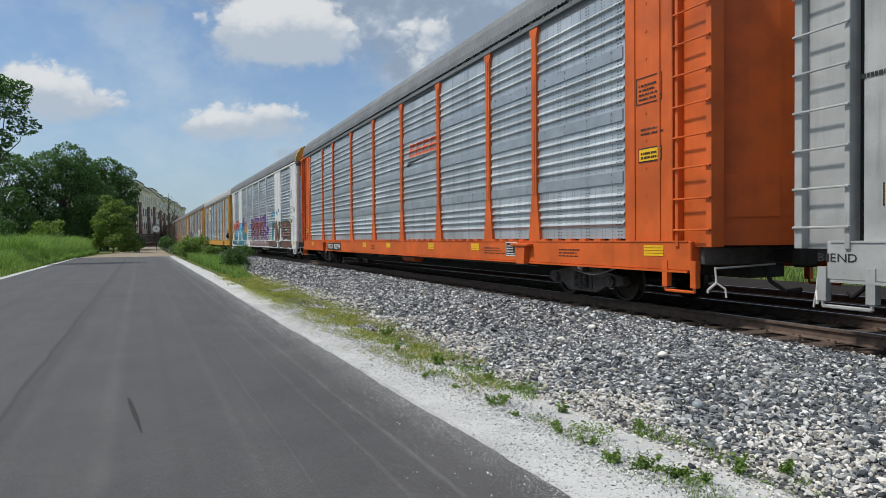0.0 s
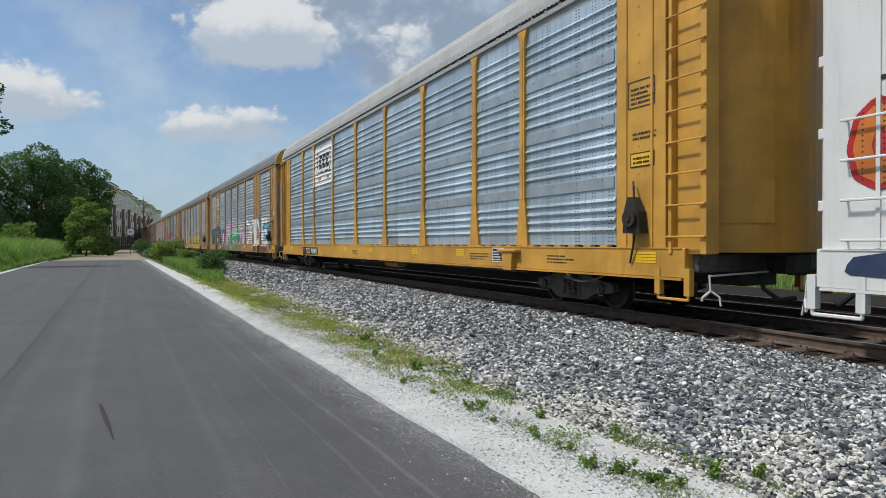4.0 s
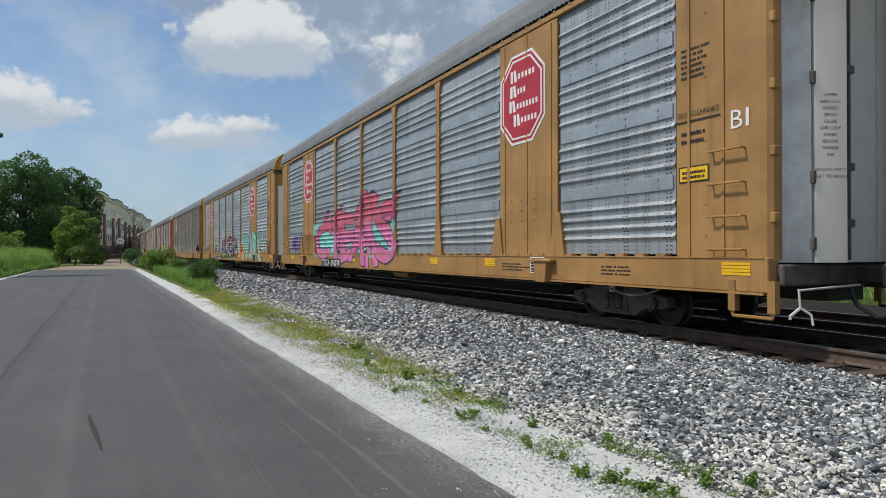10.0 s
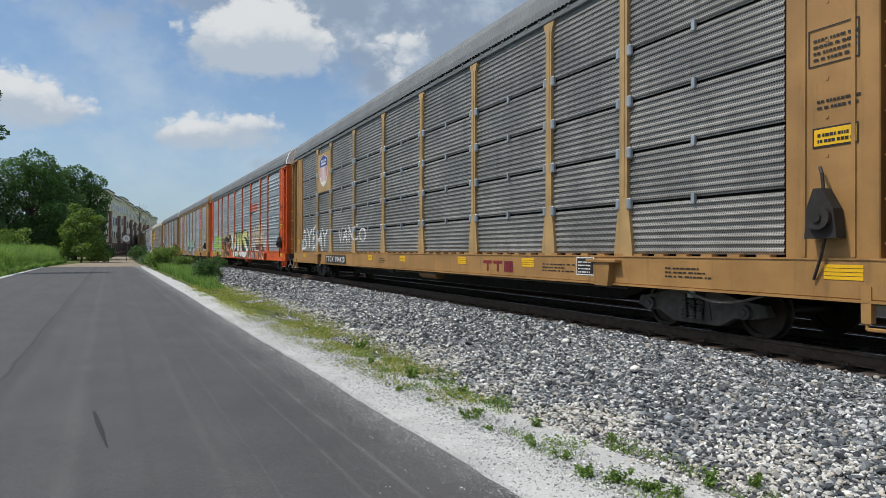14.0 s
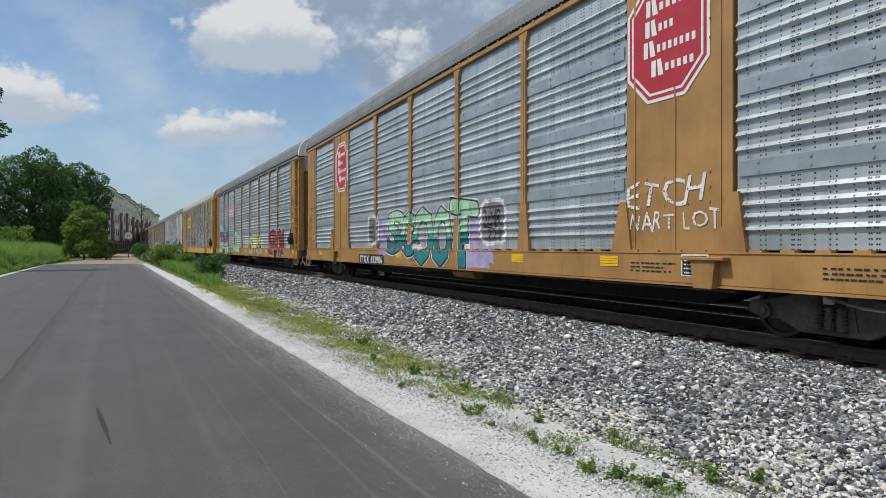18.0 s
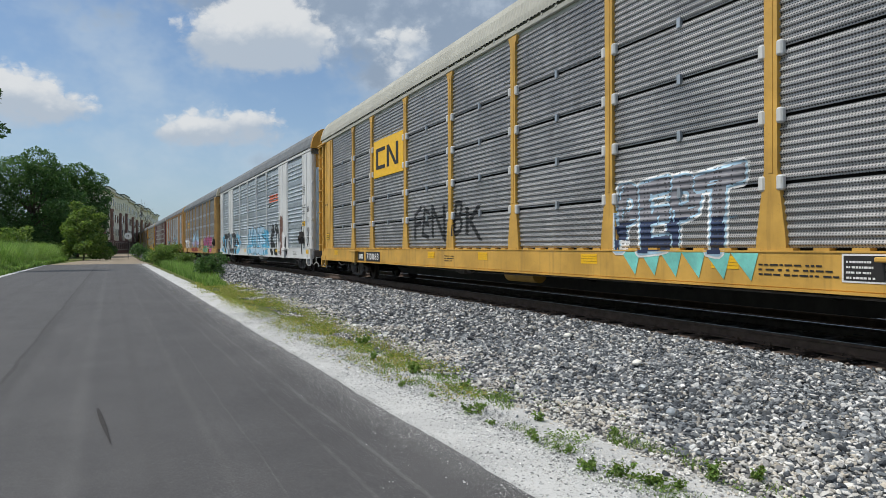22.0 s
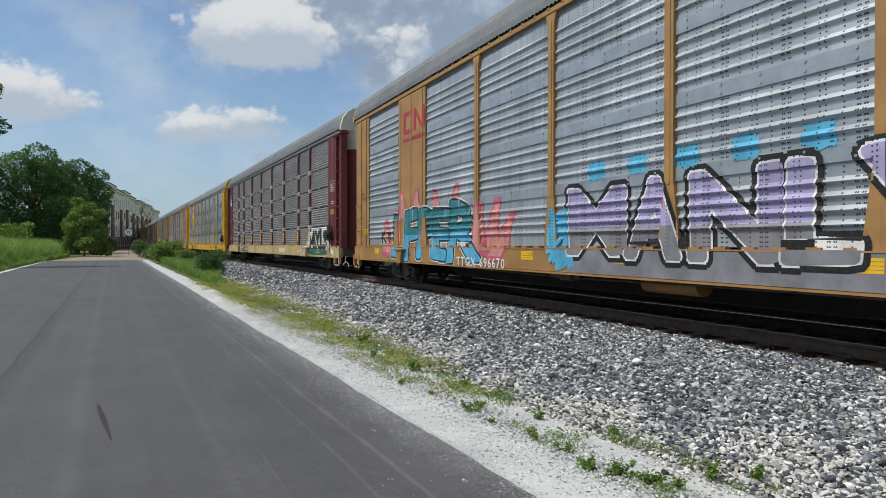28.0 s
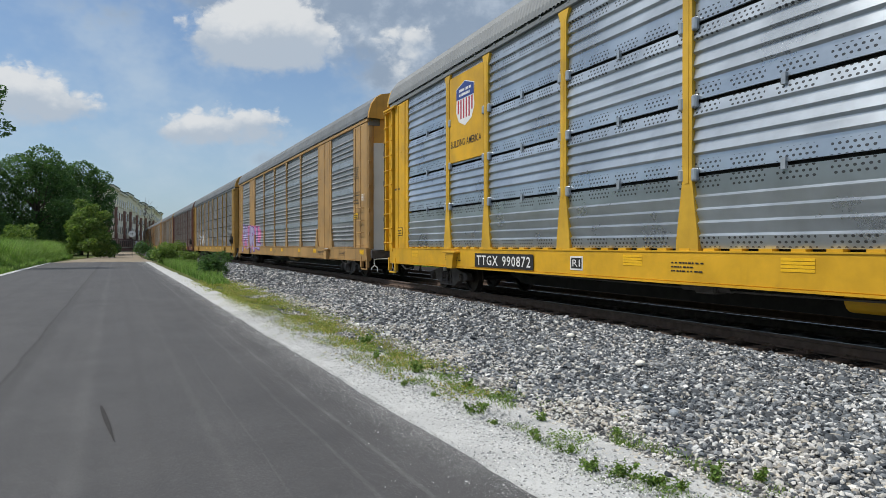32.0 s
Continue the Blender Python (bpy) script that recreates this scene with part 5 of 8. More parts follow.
        if kind[-1] == "D":
            cyl(bm, (-1.395, 13.13, 1.05), (-1.395, 13.13, 5.31), 0.145, 12)
            for k in range(5):
                box(bm, -1.50, -1.40, 13.2, 13.29, 1.5 + 0.8 * k, 1.62 + 0.8 * k, 0.01)
        for y in (12.05, 12.60):
            box(bm, -PLATE_W - 0.018, -1.5, y - 0.022, y + 0.022, 1.1, 5.28)
        for k in range(9):
            z = 1.35 + 0.42 * k
            box(bm, -PLATE_W - 0.008, -1.5, 12.30, 12.33, z, z + 0.03)
    elif kind == "plate_wide":
        box(bm, -PLATE_W, -1.42, 7.17, 9.10, 1.05, 5.31, 0.008)
        for y in (7.36, 8.15, 8.92):
            box(bm, -PLATE_W - 0.014, -1.5, y - 0.016, y + 0.016, 1.1, 5.28)
        for y in (7.6, 7.95, 8.38, 8.75):
            for z in (1.75, 1.95, 2.15, 3.9, 4.15):
                box(bm, -PLATE_W - 0.012, -PLATE_W + 0.005, y - 0.013, y + 0.013, z - 0.013, z + 0.013)
    elif kind == "gusset":
        prism(bm, [(-0.16, 1.05), (0.30, 1.05), (0.10, 1.85), (-0.04, 1.85)], -POST_W - 0.012, -SHEET_W)
    elif kind == "corner_post":
        box(bm, -1.60, -1.36, 12.97, 13.03, 1.0, 5.25, 0.006)
        box(bm, -1.60, -1.36, 13.54, 13.64, 1.0, 5.25, 0.006)
        box(bm, -1.50, -1.44, 13.03, 13.54, 1.0, 5.25)
        box(bm, -1.64, -1.30, 12.7, 13.68, 5.25, 5.31, 0.01)
    elif kind == "rung":
        cyl(bm, (-1.625, 12.96, 0), (-1.625, 13.64, 0), 0.014, 6)
        for y in (12.98, 13.62):
            cyl(bm, (-1.625, y, 0), (-1.585, y, 0), 0.02, 6)
    elif kind == "grab":
        cyl(bm, (-1.63, 12.42, 0), (-1.63, 12.94, 0), 0.015, 6)
        for y in (12.44, 12.92):
            cyl(bm, (-1.63, y, 0), (-1.53, y, 0), 0.013, 6)
    elif kind == "step":
        tube(bm, [(-1.56, 12.75, 0.78), (-1.56, 12.75, 0.36), (-1.56, 13.3, 0.36), (-1.56, 13.3, 0.78)], 0.022)
        for y in (12.75, 13.3):
            box(bm, -1.59, -1.50, y - 0.05, y + 0.05, 0.42, 0.80)
    elif kind == "end_beam":
        box(bm, -1.42, 1.42, 12.95, 13.34, 0.74, 1.0, 0.02)
    elif kind == "coupler":
        box(bm, -0.12, 0.12, 13.4, 13.86, 0.76, 0.96, 0.02)
        box(bm, -0.20, 0.14, 13.74, 13.94, 0.70, 1.02, 0.04)
    elif kind == "lever":
        tube(bm, [(-1.38, 13.5, 0.72), (-1.38, 13.52, 0.50), (-1.30, 13.6, 0.42), (-1.30, 13.62, 0.30)], 0.014)
        tube(bm, [(-1.38, 13.52, 0.50), (-1.46, 13.45, 0.40), (-1.46, 13.45, 0.36)], 0.018)
        tube(bm, [(-1.38, 13.5, 0.70), (-0.2, 13.5, 0.74)], 0.014)
    elif kind == "hose":
        tube(bm, [(-0.35, 13.45, 0.72), (-0.42, 13.6, 0.5), (-0.36, 13.8, 0.36), (-0.22, 13.95, 0.40)], 0.03)
    elif kind == "brake":
        prism(bm, [(-12.28, 1.30), (-12.24, 1.62), (-12.12, 1.84), (-12.02, 1.84), (-11.94, 1.62), (-11.92, 1.30)], -1.72, -1.56)
        cyl(bm, (-1.71, -12.1, 1.52), (-1.78, -12.1, 1.52), 0.13, 16)
        cyl(bm, (-1.77, -12.1, 1.52), (-1.80, -12.1, 1.52), 0.05, 10)
        tube(bm, [(-1.66, -12.1, 1.8), (-1.64, -12.07, 2.0), (-1.6, -12.02, 2.08)], 0.018)
        tube(bm, [(-1.66, -12.12, 1.32), (-1.63, -12.05, 1.1), (-1.60, -11.95, 0.85)], 0.016)
    elif kind == "chain":
        pts = [(-1.5, -11.6 + 0.18 * i, 0.66 - 0.16 * math.sin(math.pi * i / 8)) for i in range(9)]
        tube(bm, pts, 0.02)
    elif kind == "jack_pad":
        prism(bm, [(8.55, 1.0), (8.95, 1.0), (8.9, 0.62), (8.6, 0.62)], -SILL_W - 0.11, -SILL_W + 0.01)
        box(bm, -SILL_W - 0.14, -SILL_W, 8.4, 9.1, 0.98, 1.03, 0.01)
    elif kind == "clip":
        box(bm, -POST_W - 0.02, -SHEET_W, -0.045, 0.045, -0.09, 0.09, 0.02)
    elif kind == "tag":
        box(bm, -POST_W - 0.012, -POST_W, -0.07, 0.07, 1.28, 1.72)
    elif kind == "bracket":
        box(bm, -SHEET_W - 0.05, -SHEET_W, -0.03, 0.03, -0.07, 0.07)
    elif kind == "hinge":
        box(bm, -1.01, -0.945, 13.35, 13.44, -0.08, 0.08, 0.01)
    elif kind == "lock":
        cyl(bm, (-0.38, 13.48, 1.05), (-0.38, 13.48, 4.55), 0.02, 8)
        for z in (1.5, 2.2, 3.4):
            box(bm, -0.46, -0.30, 13.44, 13.51, z - 0.05, z + 0.05, 0.01)
    elif kind == "slot":
        bulge(bm, 0.32, 0.70, 3.02, 3.24, 0.80, 0.010, 0.0)
    elif kind == "hatch":
        bulge(bm, 0.18, 0.62, 1.42, 2.02, 0.80, 0.022, 0.0)
    return finish(kind, bm)


def bulge(bm, a0, a1, z0, z1, reach, out, thick):
    """A piece of a rounded end door: a runs from the corner to the middle; y points outward."""
    pts = []
    for i in range(9):
        a = a0 + (a1 - a0) * i / 8
        pts.append((-1.42 * (1 - a), 13.17 + reach * math.sin(a * math.pi / 2) + out))
    top, bot, ib, it = [], [], [], []
    for x, y in pts:
        bot.append(bm.verts.new((x, y, z0)))
        top.append(bm.verts.new((x, y, z1)))
        ib.append(bm.verts.new((x + 0.01, y - 0.05 - thick, z0)))
        it.append(bm.verts.new((x + 0.01, y - 0.05 - thick, z1)))
    for i in range(8):
        bm.faces.new((bot[i], bot[i + 1], top[i + 1], top[i]))
        bm.faces.new((ib[i + 1], ib[i], it[i], it[i + 1]))
        bm.faces.new((top[i], top[i + 1], it[i + 1], it[i]))
        bm.faces.new((bot[i + 1], bot[i], ib[i], ib[i + 1]))
    for i in (0, 8):
        bm.faces.new((bot[i], top[i], it[i], ib[i]))


@functools.lru_cache(None)
def door_mesh(a0, a1, z0, z1, reach):
    bm = bmesh.new()
    bulge(bm, a0, a1, z0, z1, reach, 0.0, 0.0)
    return finish("end_door", bm)


def turned(end):
    """The near end is the far end turned end for end, kept on the same side."""
    return Matrix.Diagonal((1, end, 1, 1))


@functools.lru_cache(None)
def mirrored(mesh_name, key, end):
    src = key if isinstance(key, bpy.types.Mesh) else shape(key)
    if end == 1:
        return src
    m = src.copy()
    m.transform(turned(-1))
    m.flip_normals()
    return m


@functools.lru_cache(None)
def across(mesh):
    """The same shape on the other side of the car."""
    m = mesh.copy()
    m.transform(Matrix.Diagonal((-1, 1, 1, 1)))
    m.flip_normals()
    return m


FRAME_OUT = [(-1.16, 0.33), (-1.10, 0.47), (-0.74, 0.50), (-0.46, 0.60), (0.46, 0.60), (0.74, 0.50), (1.10, 0.47), (1.16, 0.33), (0.98, 0.27), (0.66, 0.28), (0.42, 0.13), (-0.42, 0.13), (-0.66, 0.28), (-0.98, 0.27)]


@functools.lru_cache(None)
def truck_shape(kind):
    bm = bmesh.new()
    if kind == "side_frame":
        prism(bm, FRAME_OUT, -1.10, -0.94)
        bmesh.ops.bevel(bm, geom=list(bm.edges), offset=0.015, segments=1, affect="EDGES", profile=0.5)
        for y in (-0.85, 0.85):
            cyl(bm, (-1.17, y, 0.356), (-1.0, y, 0.356), 0.095, 12)
            cyl(bm, (-1.19, y, 0.356), (-1.16, y, 0.356), 0.05, 8)
        prism(bm, [(-0.30, 0.20), (-0.24, 0.50), (0.24, 0.50), (0.30, 0.20)], -1.125, -1.09)
    elif kind == "spring":
        rows = []
        for i in range(25):
            r = 0.058 if i % 4 in (1, 2) else 0.040
            rows.append([bm.verts.new((-1.16 + r * math.cos(a), r * math.sin(a), 0.20 + 0.27 * i / 24)) for a in (j * math.pi / 5 for j in range(10))])
        for p, q in zip(rows, rows[1:]):
            for j in range(10):
                bm.faces.new((p[j], p[(j + 1) % 10], q[(j + 1) % 10], q[j]))
    elif kind == "bolster":
        box(bm, -1.15, 1.15, -0.17, 0.17, 0.40, 0.66, 0.03)
        box(bm, -0.9, 0.9, -0.62, -0.52, 0.30, 0.42)
        box(bm, -0.9, 0.9, 0.52, 0.62, 0.30, 0.42)
    elif kind == "roller":
        box(bm, -1.20, -1.10, -0.05, 0.06, 0.50, 0.66, 0.01)
    elif kind == "wheelset":
        prof = [(-0.82, 0.07), (-0.82, 0.12), (-0.79, 0.13), (-0.775, 0.29), (-0.815, 0.300), (-0.815, 0.356), (-0.715, 0.361), (-0.70, 0.385), (-0.685, 0.385), (-0.68, 0.30), (-0.73, 0.28), (-0.735, 0.12), (-0.70, 0.10), (-0.70, 0.07)]
        prof = prof + [(-x, r) for x, r in prof[::-1]]
        seg = 28
        rows = [[bm.verts.new((x, r * math.cos(2 * math.pi * j / seg), r * math.sin(2 * math.pi * j / seg))) for j in range(seg)] for x, r in prof]
        for a, b in zip(rows, rows[1:]):
            for j in range(seg):
                bm.faces.new((a[j], a[(j + 1) % seg], b[(j + 1) % seg], b[j]))
        bm.faces.new(rows[0])
        bm.faces.new(rows[-1][::-1])
    return finish(kind, bm)


WHEELS = collections.defaultdict(list)


def add_truck(car, y):
    t = part("truck", truck_shape("bolster"), DARK_STEEL, car, "grimy cast steel wheel truck", pose(0, y, 0))
    for side in (1, -1):
        f = truck_shape("side_frame")
        part("side_frame", f if side == 1 else across(f), CAST_STEEL, t)
        for dy in (-0.14, 0.0, 0.14):
            sp = truck_shape("spring")
            if side == 1:
                part("spring", sp, CAST_STEEL, t, at=pose(0, dy, 0))
    part("side_bearing", truck_shape("roller"), BRIGHT, t)
    for dy in (-0.85, 0.85):
        w = part("wheelset", truck_shape("wheelset"), WHEEL_STEEL, t, at=pose(0, dy, 0.356))
        WHEELS[dy].append(w)


def add_placard(car, style, plates, u, z, w=0.42, h=0.24):
    return applied("placard", car, style, plates, [(INK, rect(u, u + w, z, z + h)), (YELLOW, rect(u + 0.02, u + w - 0.02, z + 0.02, z + h - 0.02)), (INK, bars(u + 0.06, u + w - 0.05, z + 0.05, z + h - 0.04, 2, 0.55, int(u * 10), 0.1))], "yellow warning placard")


CARS = []


def end_words(car, reach, lines, ink=None, size=0.05):
    """Short lines of lettering on the curved door at the trailing end."""
    verts, faces = [], []
    for text, x0, z in lines:
        for v, f in lettering(text, x0, x0 + size * 0.78 * len(text), z, z + size):
            k = len(verts)
            for x, zz in v:
                a = 1 + float(x) / 1.42
                verts.append((float(x), -(13.17 + reach * math.sin(a * math.pi / 2) + 0.008), float(zz)))
            faces += [tuple(k + i for i in q) for q in f]
    mesh = bpy.data.meshes.new("door_lettering")
    mesh.from_pydata(verts, [], faces)
    mesh.materials.append(ink or INK)
    mesh.update()
    ob = new("door_lettering", mesh)
    ob.parent = car
    ob["label"] = "small stencilled words on the end door"
    return ob



def rail_car(k, ends, side, colour, screen, dirt, label, sill=None, roof=None, door=None, cap=None, posts=None, plates=None, detail=True):
    """One enclosed rail car. ends: L tall ladders and rounded doors, D short grabs and flat doors; side: A, B or C screens."""
    car = root("rail_car", label, "rail car", "train")
    MIDDLE[car.name] = 13.3 if ends == "D" else 13.6
    body = paint(colour, dirt)
    post_mat = paint(posts, dirt) if posts else body
    sill_mat = paint(sill, dirt + 0.1) if sill else body
    plates = ends == "D" if plates is None else plates
    # added solid box: the dark seen through gaps is put into its colour
    part("core", shape("core"), CORE, car, "near-black box standing in for the unlit inside")
    part("underframe", shape("underframe"), DARK_STEEL, car)
    part("roof", shape("roof"), roof or ROOF, car, "ribbed galvanised roof")
    for side_ in (1, -1):
        put = (lambda m: m) if side_ == 1 else across
        part("side_sill", put(shape("sill")), sill_mat, car)
        part("eave_beam", put(shape("eave")), (roof or ROOF) if ends == "L" else post_mat, car)
        for end in (1, -1):
            part("end_plate", put(mirrored("p", "plate_end_" + ends, end)), body, car)
            if plates:
                part("wide_plate", put(mirrored("w", "plate_wide", end)), body, car)
    bays = list(zip(EDGES, EDGES[1:]))
    seams = {"A": [(2.03, 2.23), (3.04, 3.24), (4.05, 4.25)]}
    hole = {"A": "columns", "B": "rows", "C": "bands"}[side]
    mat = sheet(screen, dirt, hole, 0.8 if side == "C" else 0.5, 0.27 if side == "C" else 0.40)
    for y0, y1 in bays:
        c, w = (y0 + y1) / 2, round(y1 - y0, 3)
        if plates and 7.15 <= abs(c) <= 9.12:
            continue
        if side == "A":
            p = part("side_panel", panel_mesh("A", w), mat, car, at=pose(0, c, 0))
            if detail:
                for z0, z1 in seams["A"]:
                    part("splice_strip", strip_mesh(w, z0, z1), STRIP, p)
        else:
            tiers = TIERS_B if side == "B" else TIERS_C
            for i in range(len(tiers)):
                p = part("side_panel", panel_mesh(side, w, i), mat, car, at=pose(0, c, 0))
                if detail and i and w > 2:
                    part("bracket", shape("bracket"), STRIP, p, at=pose(0, 0, tiers[i][0] - 0.02))
        part("side_panel", across(panel_mesh(side, w)), mat, car, at=pose(0, c, 0))
    for e in EDGES[1:-1]:
        if plates and abs(e) > 7:
            part("gusset", shape("gusset"), body, car, at=pose(0, e + (0.05 if e > 0 else -0.05), 0) if abs(e) > 8 else pose(0, e, 0))
            continue
        part("post", shape("post"), post_mat, car, at=pose(0, e, 0))
        part("post", across(shape("post")), post_mat, car, at=pose(0, e, 0))
        if side != "A" and detail:
            for z0, z1 in (TIERS_B if side == "B" else TIERS_C)[1:]:
                for d in (-0.12, 0.12):
                    part("clip", shape("clip"), BRIGHT if k in (12, 16) else STRIP, car, at=pose(0, e + d, z0 - 0.02))
    for end in (1, -1):
        for side_ in (1, -1):
            put = (lambda m: m) if side_ == 1 else across
            if ends == "L":
                cp = part("corner_ladder", put(mirrored("c", "corner_post", end)), body, car, "tall end ladder")
                if side_ == 1 or detail:
                    for i in range(10):
                        part("rung", put(mirrored("r", "rung", end)), body, cp, at=pose(0, 0, 1.24 + 0.44 * i))
                dm = door_mesh(0.02, 1.0, 1.02, 4.72, 0.80)
                d = part("end_door", put(mirrored("d", dm, end)), body, car, "rounded end door")
                part("hatch", put(mirrored("h", "hatch", end)), body, d)
                # the slot's dark is a black strip laid on the door, not an opening
                if k in (8, 16):
                    part("vent_slot", put(mirrored("v", "slot", end)), BLACK, d, "black strip drawn in place of an open slot")
                dm = door_mesh(0.02, 1.0, 4.72, 5.92, 0.78)
                part("door_head", put(mirrored("d", dm, end)), cap or body, car)
            else:
                for i in range(4):
                    part("grab_iron", put(mirrored("g", "grab", end)), body, car, at=pose(0, 0, 1.18 + 0.42 * i))
                dm = door_mesh(0.04, 0.30, 1.02, 4.62, 0.52)
                part("end_door", put(mirrored("d", dm, end)), (door or (SILVER, CREAM))[0], car, "bare zinc door edge")
                dm = door_mesh(0.328, 0.585, 1.02, 4.62, 0.52)
                leaf = part("end_door", put(mirrored("d", dm, end)), (door or (SILVER, CREAM))[1], car, "pale folding end door")
                for z in (1.25, 2.05, 3.25, 4.25):
                    part("hinge", put(mirrored("n", "hinge", end)), CAST_STEEL, leaf, at=pose(0, 0, z))
                # inner leaves take a greyer paint: their shade is put into the colour
                dm = door_mesh(0.61, 0.80, 1.02, 4.62, 0.30)
                part("end_door", put(mirrored("d", dm, end)), BRIGHT, car, "pale folding end door")
                dm = door_mesh(0.82, 1.0, 1.02, 4.62, 0.28)
                part("end_door", put(mirrored("d", dm, end)), BRIGHT, car, "pale folding end door")
                if side_ == 1:
                    part("lock_bar", mirrored("q", "lock", end), CAST_STEEL, car)
                dm = door_mesh(0.02, 1.0, 4.625, 5.92, 0.38)
                part("door_head", put(mirrored("d", dm, end)), cap or (paint(GOLD) if k > 2 else body), car)
            part("stirrup_step", put(mirrored("s", "step", end)), sill_mat, car)
        part("gable", mirrored("b", "gable", end), cap or (paint(GOLD) if ends == "D" and k > 2 else body), car)
        part("end_beam", mirrored("e", "end_beam", end), CAST_STEEL, car)
        part("coupler", mirrored("k", "coupler", end), DARK_STEEL, car)
        part("uncoupling_lever", mirrored("l", "lever", end), BRIGHT, car, "pale bent steel lever")
        part("air_hose", mirrored("o", "hose", end), BLACK, car)
        part("jacking_pad", mirrored("j", "jack_pad", end), sill_mat, car)
        add_truck(car, 10.1 * end)
    if (ends == "L" and k > 1) or k in (4, 5, 10, 13):
        part("hand_brake", shape("brake"), DARK_STEEL, car, "dark brake wheel and box", pose(0, -0.25 if ends == "L" else 0.0, 0))
    part("brake_chain", shape("chain"), CAST_STEEL, car)
    part("air_tank", shape("tank"), sill_mat, car)
    part("brake_valve", shape("valve"), CAST_STEEL, car)
    part("brake_rod", shape("rod"), CAST_STEEL, car)
    for u in (2.2, 10.9, 13.6, 17.2, 19.9, 25.9):
        applied("reflector", car, side, plates, [(YELLOW, [s for j in range(4) for s in rect(u, u + 0.42, 0.86 + 0.042 * j, 0.895 + 0.042 * j)])], "yellow reflector stripes")
    if detail:
        r_ = random.Random(k)
        add_placard(car, side, plates, 1.0 if ends == "D" else 0.95, 1.45)
        add_placard(car, side, plates, 25.18 if ends == "D" else 25.75, 2.09 if ends == "D" else 2.3, 0.5, 0.22)
        dark_text = INK if sum(colour) > 0.3 else WHITE
        for u, z0, z1, rows_n in (((25.22, 3.50, 3.95, 6), (25.22, 2.62, 2.84, 2), (0.72, 2.80, 2.92, 1)) if ends == "D" else ((25.76, 3.26, 3.54, 4), (25.8, 2.72, 2.86, 2), (0.72, 2.80, 2.92, 1))):
            applied("stencil", car, side, plates, [(dark_text, bars(u, u + 0.52, z0, z1, rows_n, 0.42, k))], "small stencilled lines")
        for u, w in ((4.4, 0.9), (20.6, 1.0), (23.6, 0.8), (11.9, 0.6)):
            applied("stencil", car, side, plates, [(dark_text, bars(u, u + w, 0.80, 0.97, 3, 0.36, k + int(u)))], "small stencilled lines")
        if ends == "D":
            applied("stencil", car, side, plates, [(dark_text, lettering("DECK CLEARANCE", 25.16, 25.84, 2.98, 3.05))], "small stencilled words")
            applied("stencil", car, side, plates, [(dark_text, rect(25.12, 25.86, 2.905, 2.93))], "thin stencilled rule")
            end_words(car, 0.52, [(w_, -0.82 - 0.0145 * (len(w_) - 2), z_) for w_, z_ in zip(("LOWER", "AND LOCK", "HINGED", "DECKS", "CLOSE", "AND LOCK", "DOORS", "BEFORE", "MOVING", "CAR", "DO NOT APPLY", "HEAT TO DOORS"), (3.02, 2.94, 2.86, 2.78, 2.70, 2.62, 2.54, 2.46, 2.38, 2.30, 2.12, 2.04))], None, 0.038)
        else:
            u, v = 25.70, 3.20
            applied("stencil", car, side, plates, [(dark_text, rect(u, u + 0.56, v, v + 0.015) + rect(u, u + 0.56, v + 0.4, v + 0.415) + rect(u, u + 0.015, v, v + 0.4) + rect(u + 0.545, u + 0.56, v, v + 0.4))], "thin stencilled frame")
            if k == 17:
                end_words(car, 0.80, [(w_, -0.9, z_) for w_, z_ in zip(("CLOSE AND", "LOCK DOORS", "BEFORE MOVING", "CAR"), (2.78, 2.68, 2.58, 2.48))], RED)
            elif k in (11, 14):
                end_words(car, 0.78, [("EXCESS HEIGHT", -1.0, 4.86)], INK, 0.075)
        if ends == "D":
            applied("stencil", car, side, plates, [(WHITE if sum(colour) < 1.5 else INK, lettering("BI", 26.02, 26.28, 2.70, 2.93))], "white stencilled letters")
        u = 21.6
        applied("dial_plate", car, side, plates, [(WHITE, rect(u, u + 0.46, 0.76, 1.06)), (INK, rect(u + 0.02, u + 0.44, 0.78, 1.04)), (WHITE, bars(u + 0.05, u + 0.4, 0.8, 1.02, 4, 0.4, k))], "black and white inspection plate")
    CARS.append((k, car))
    return car

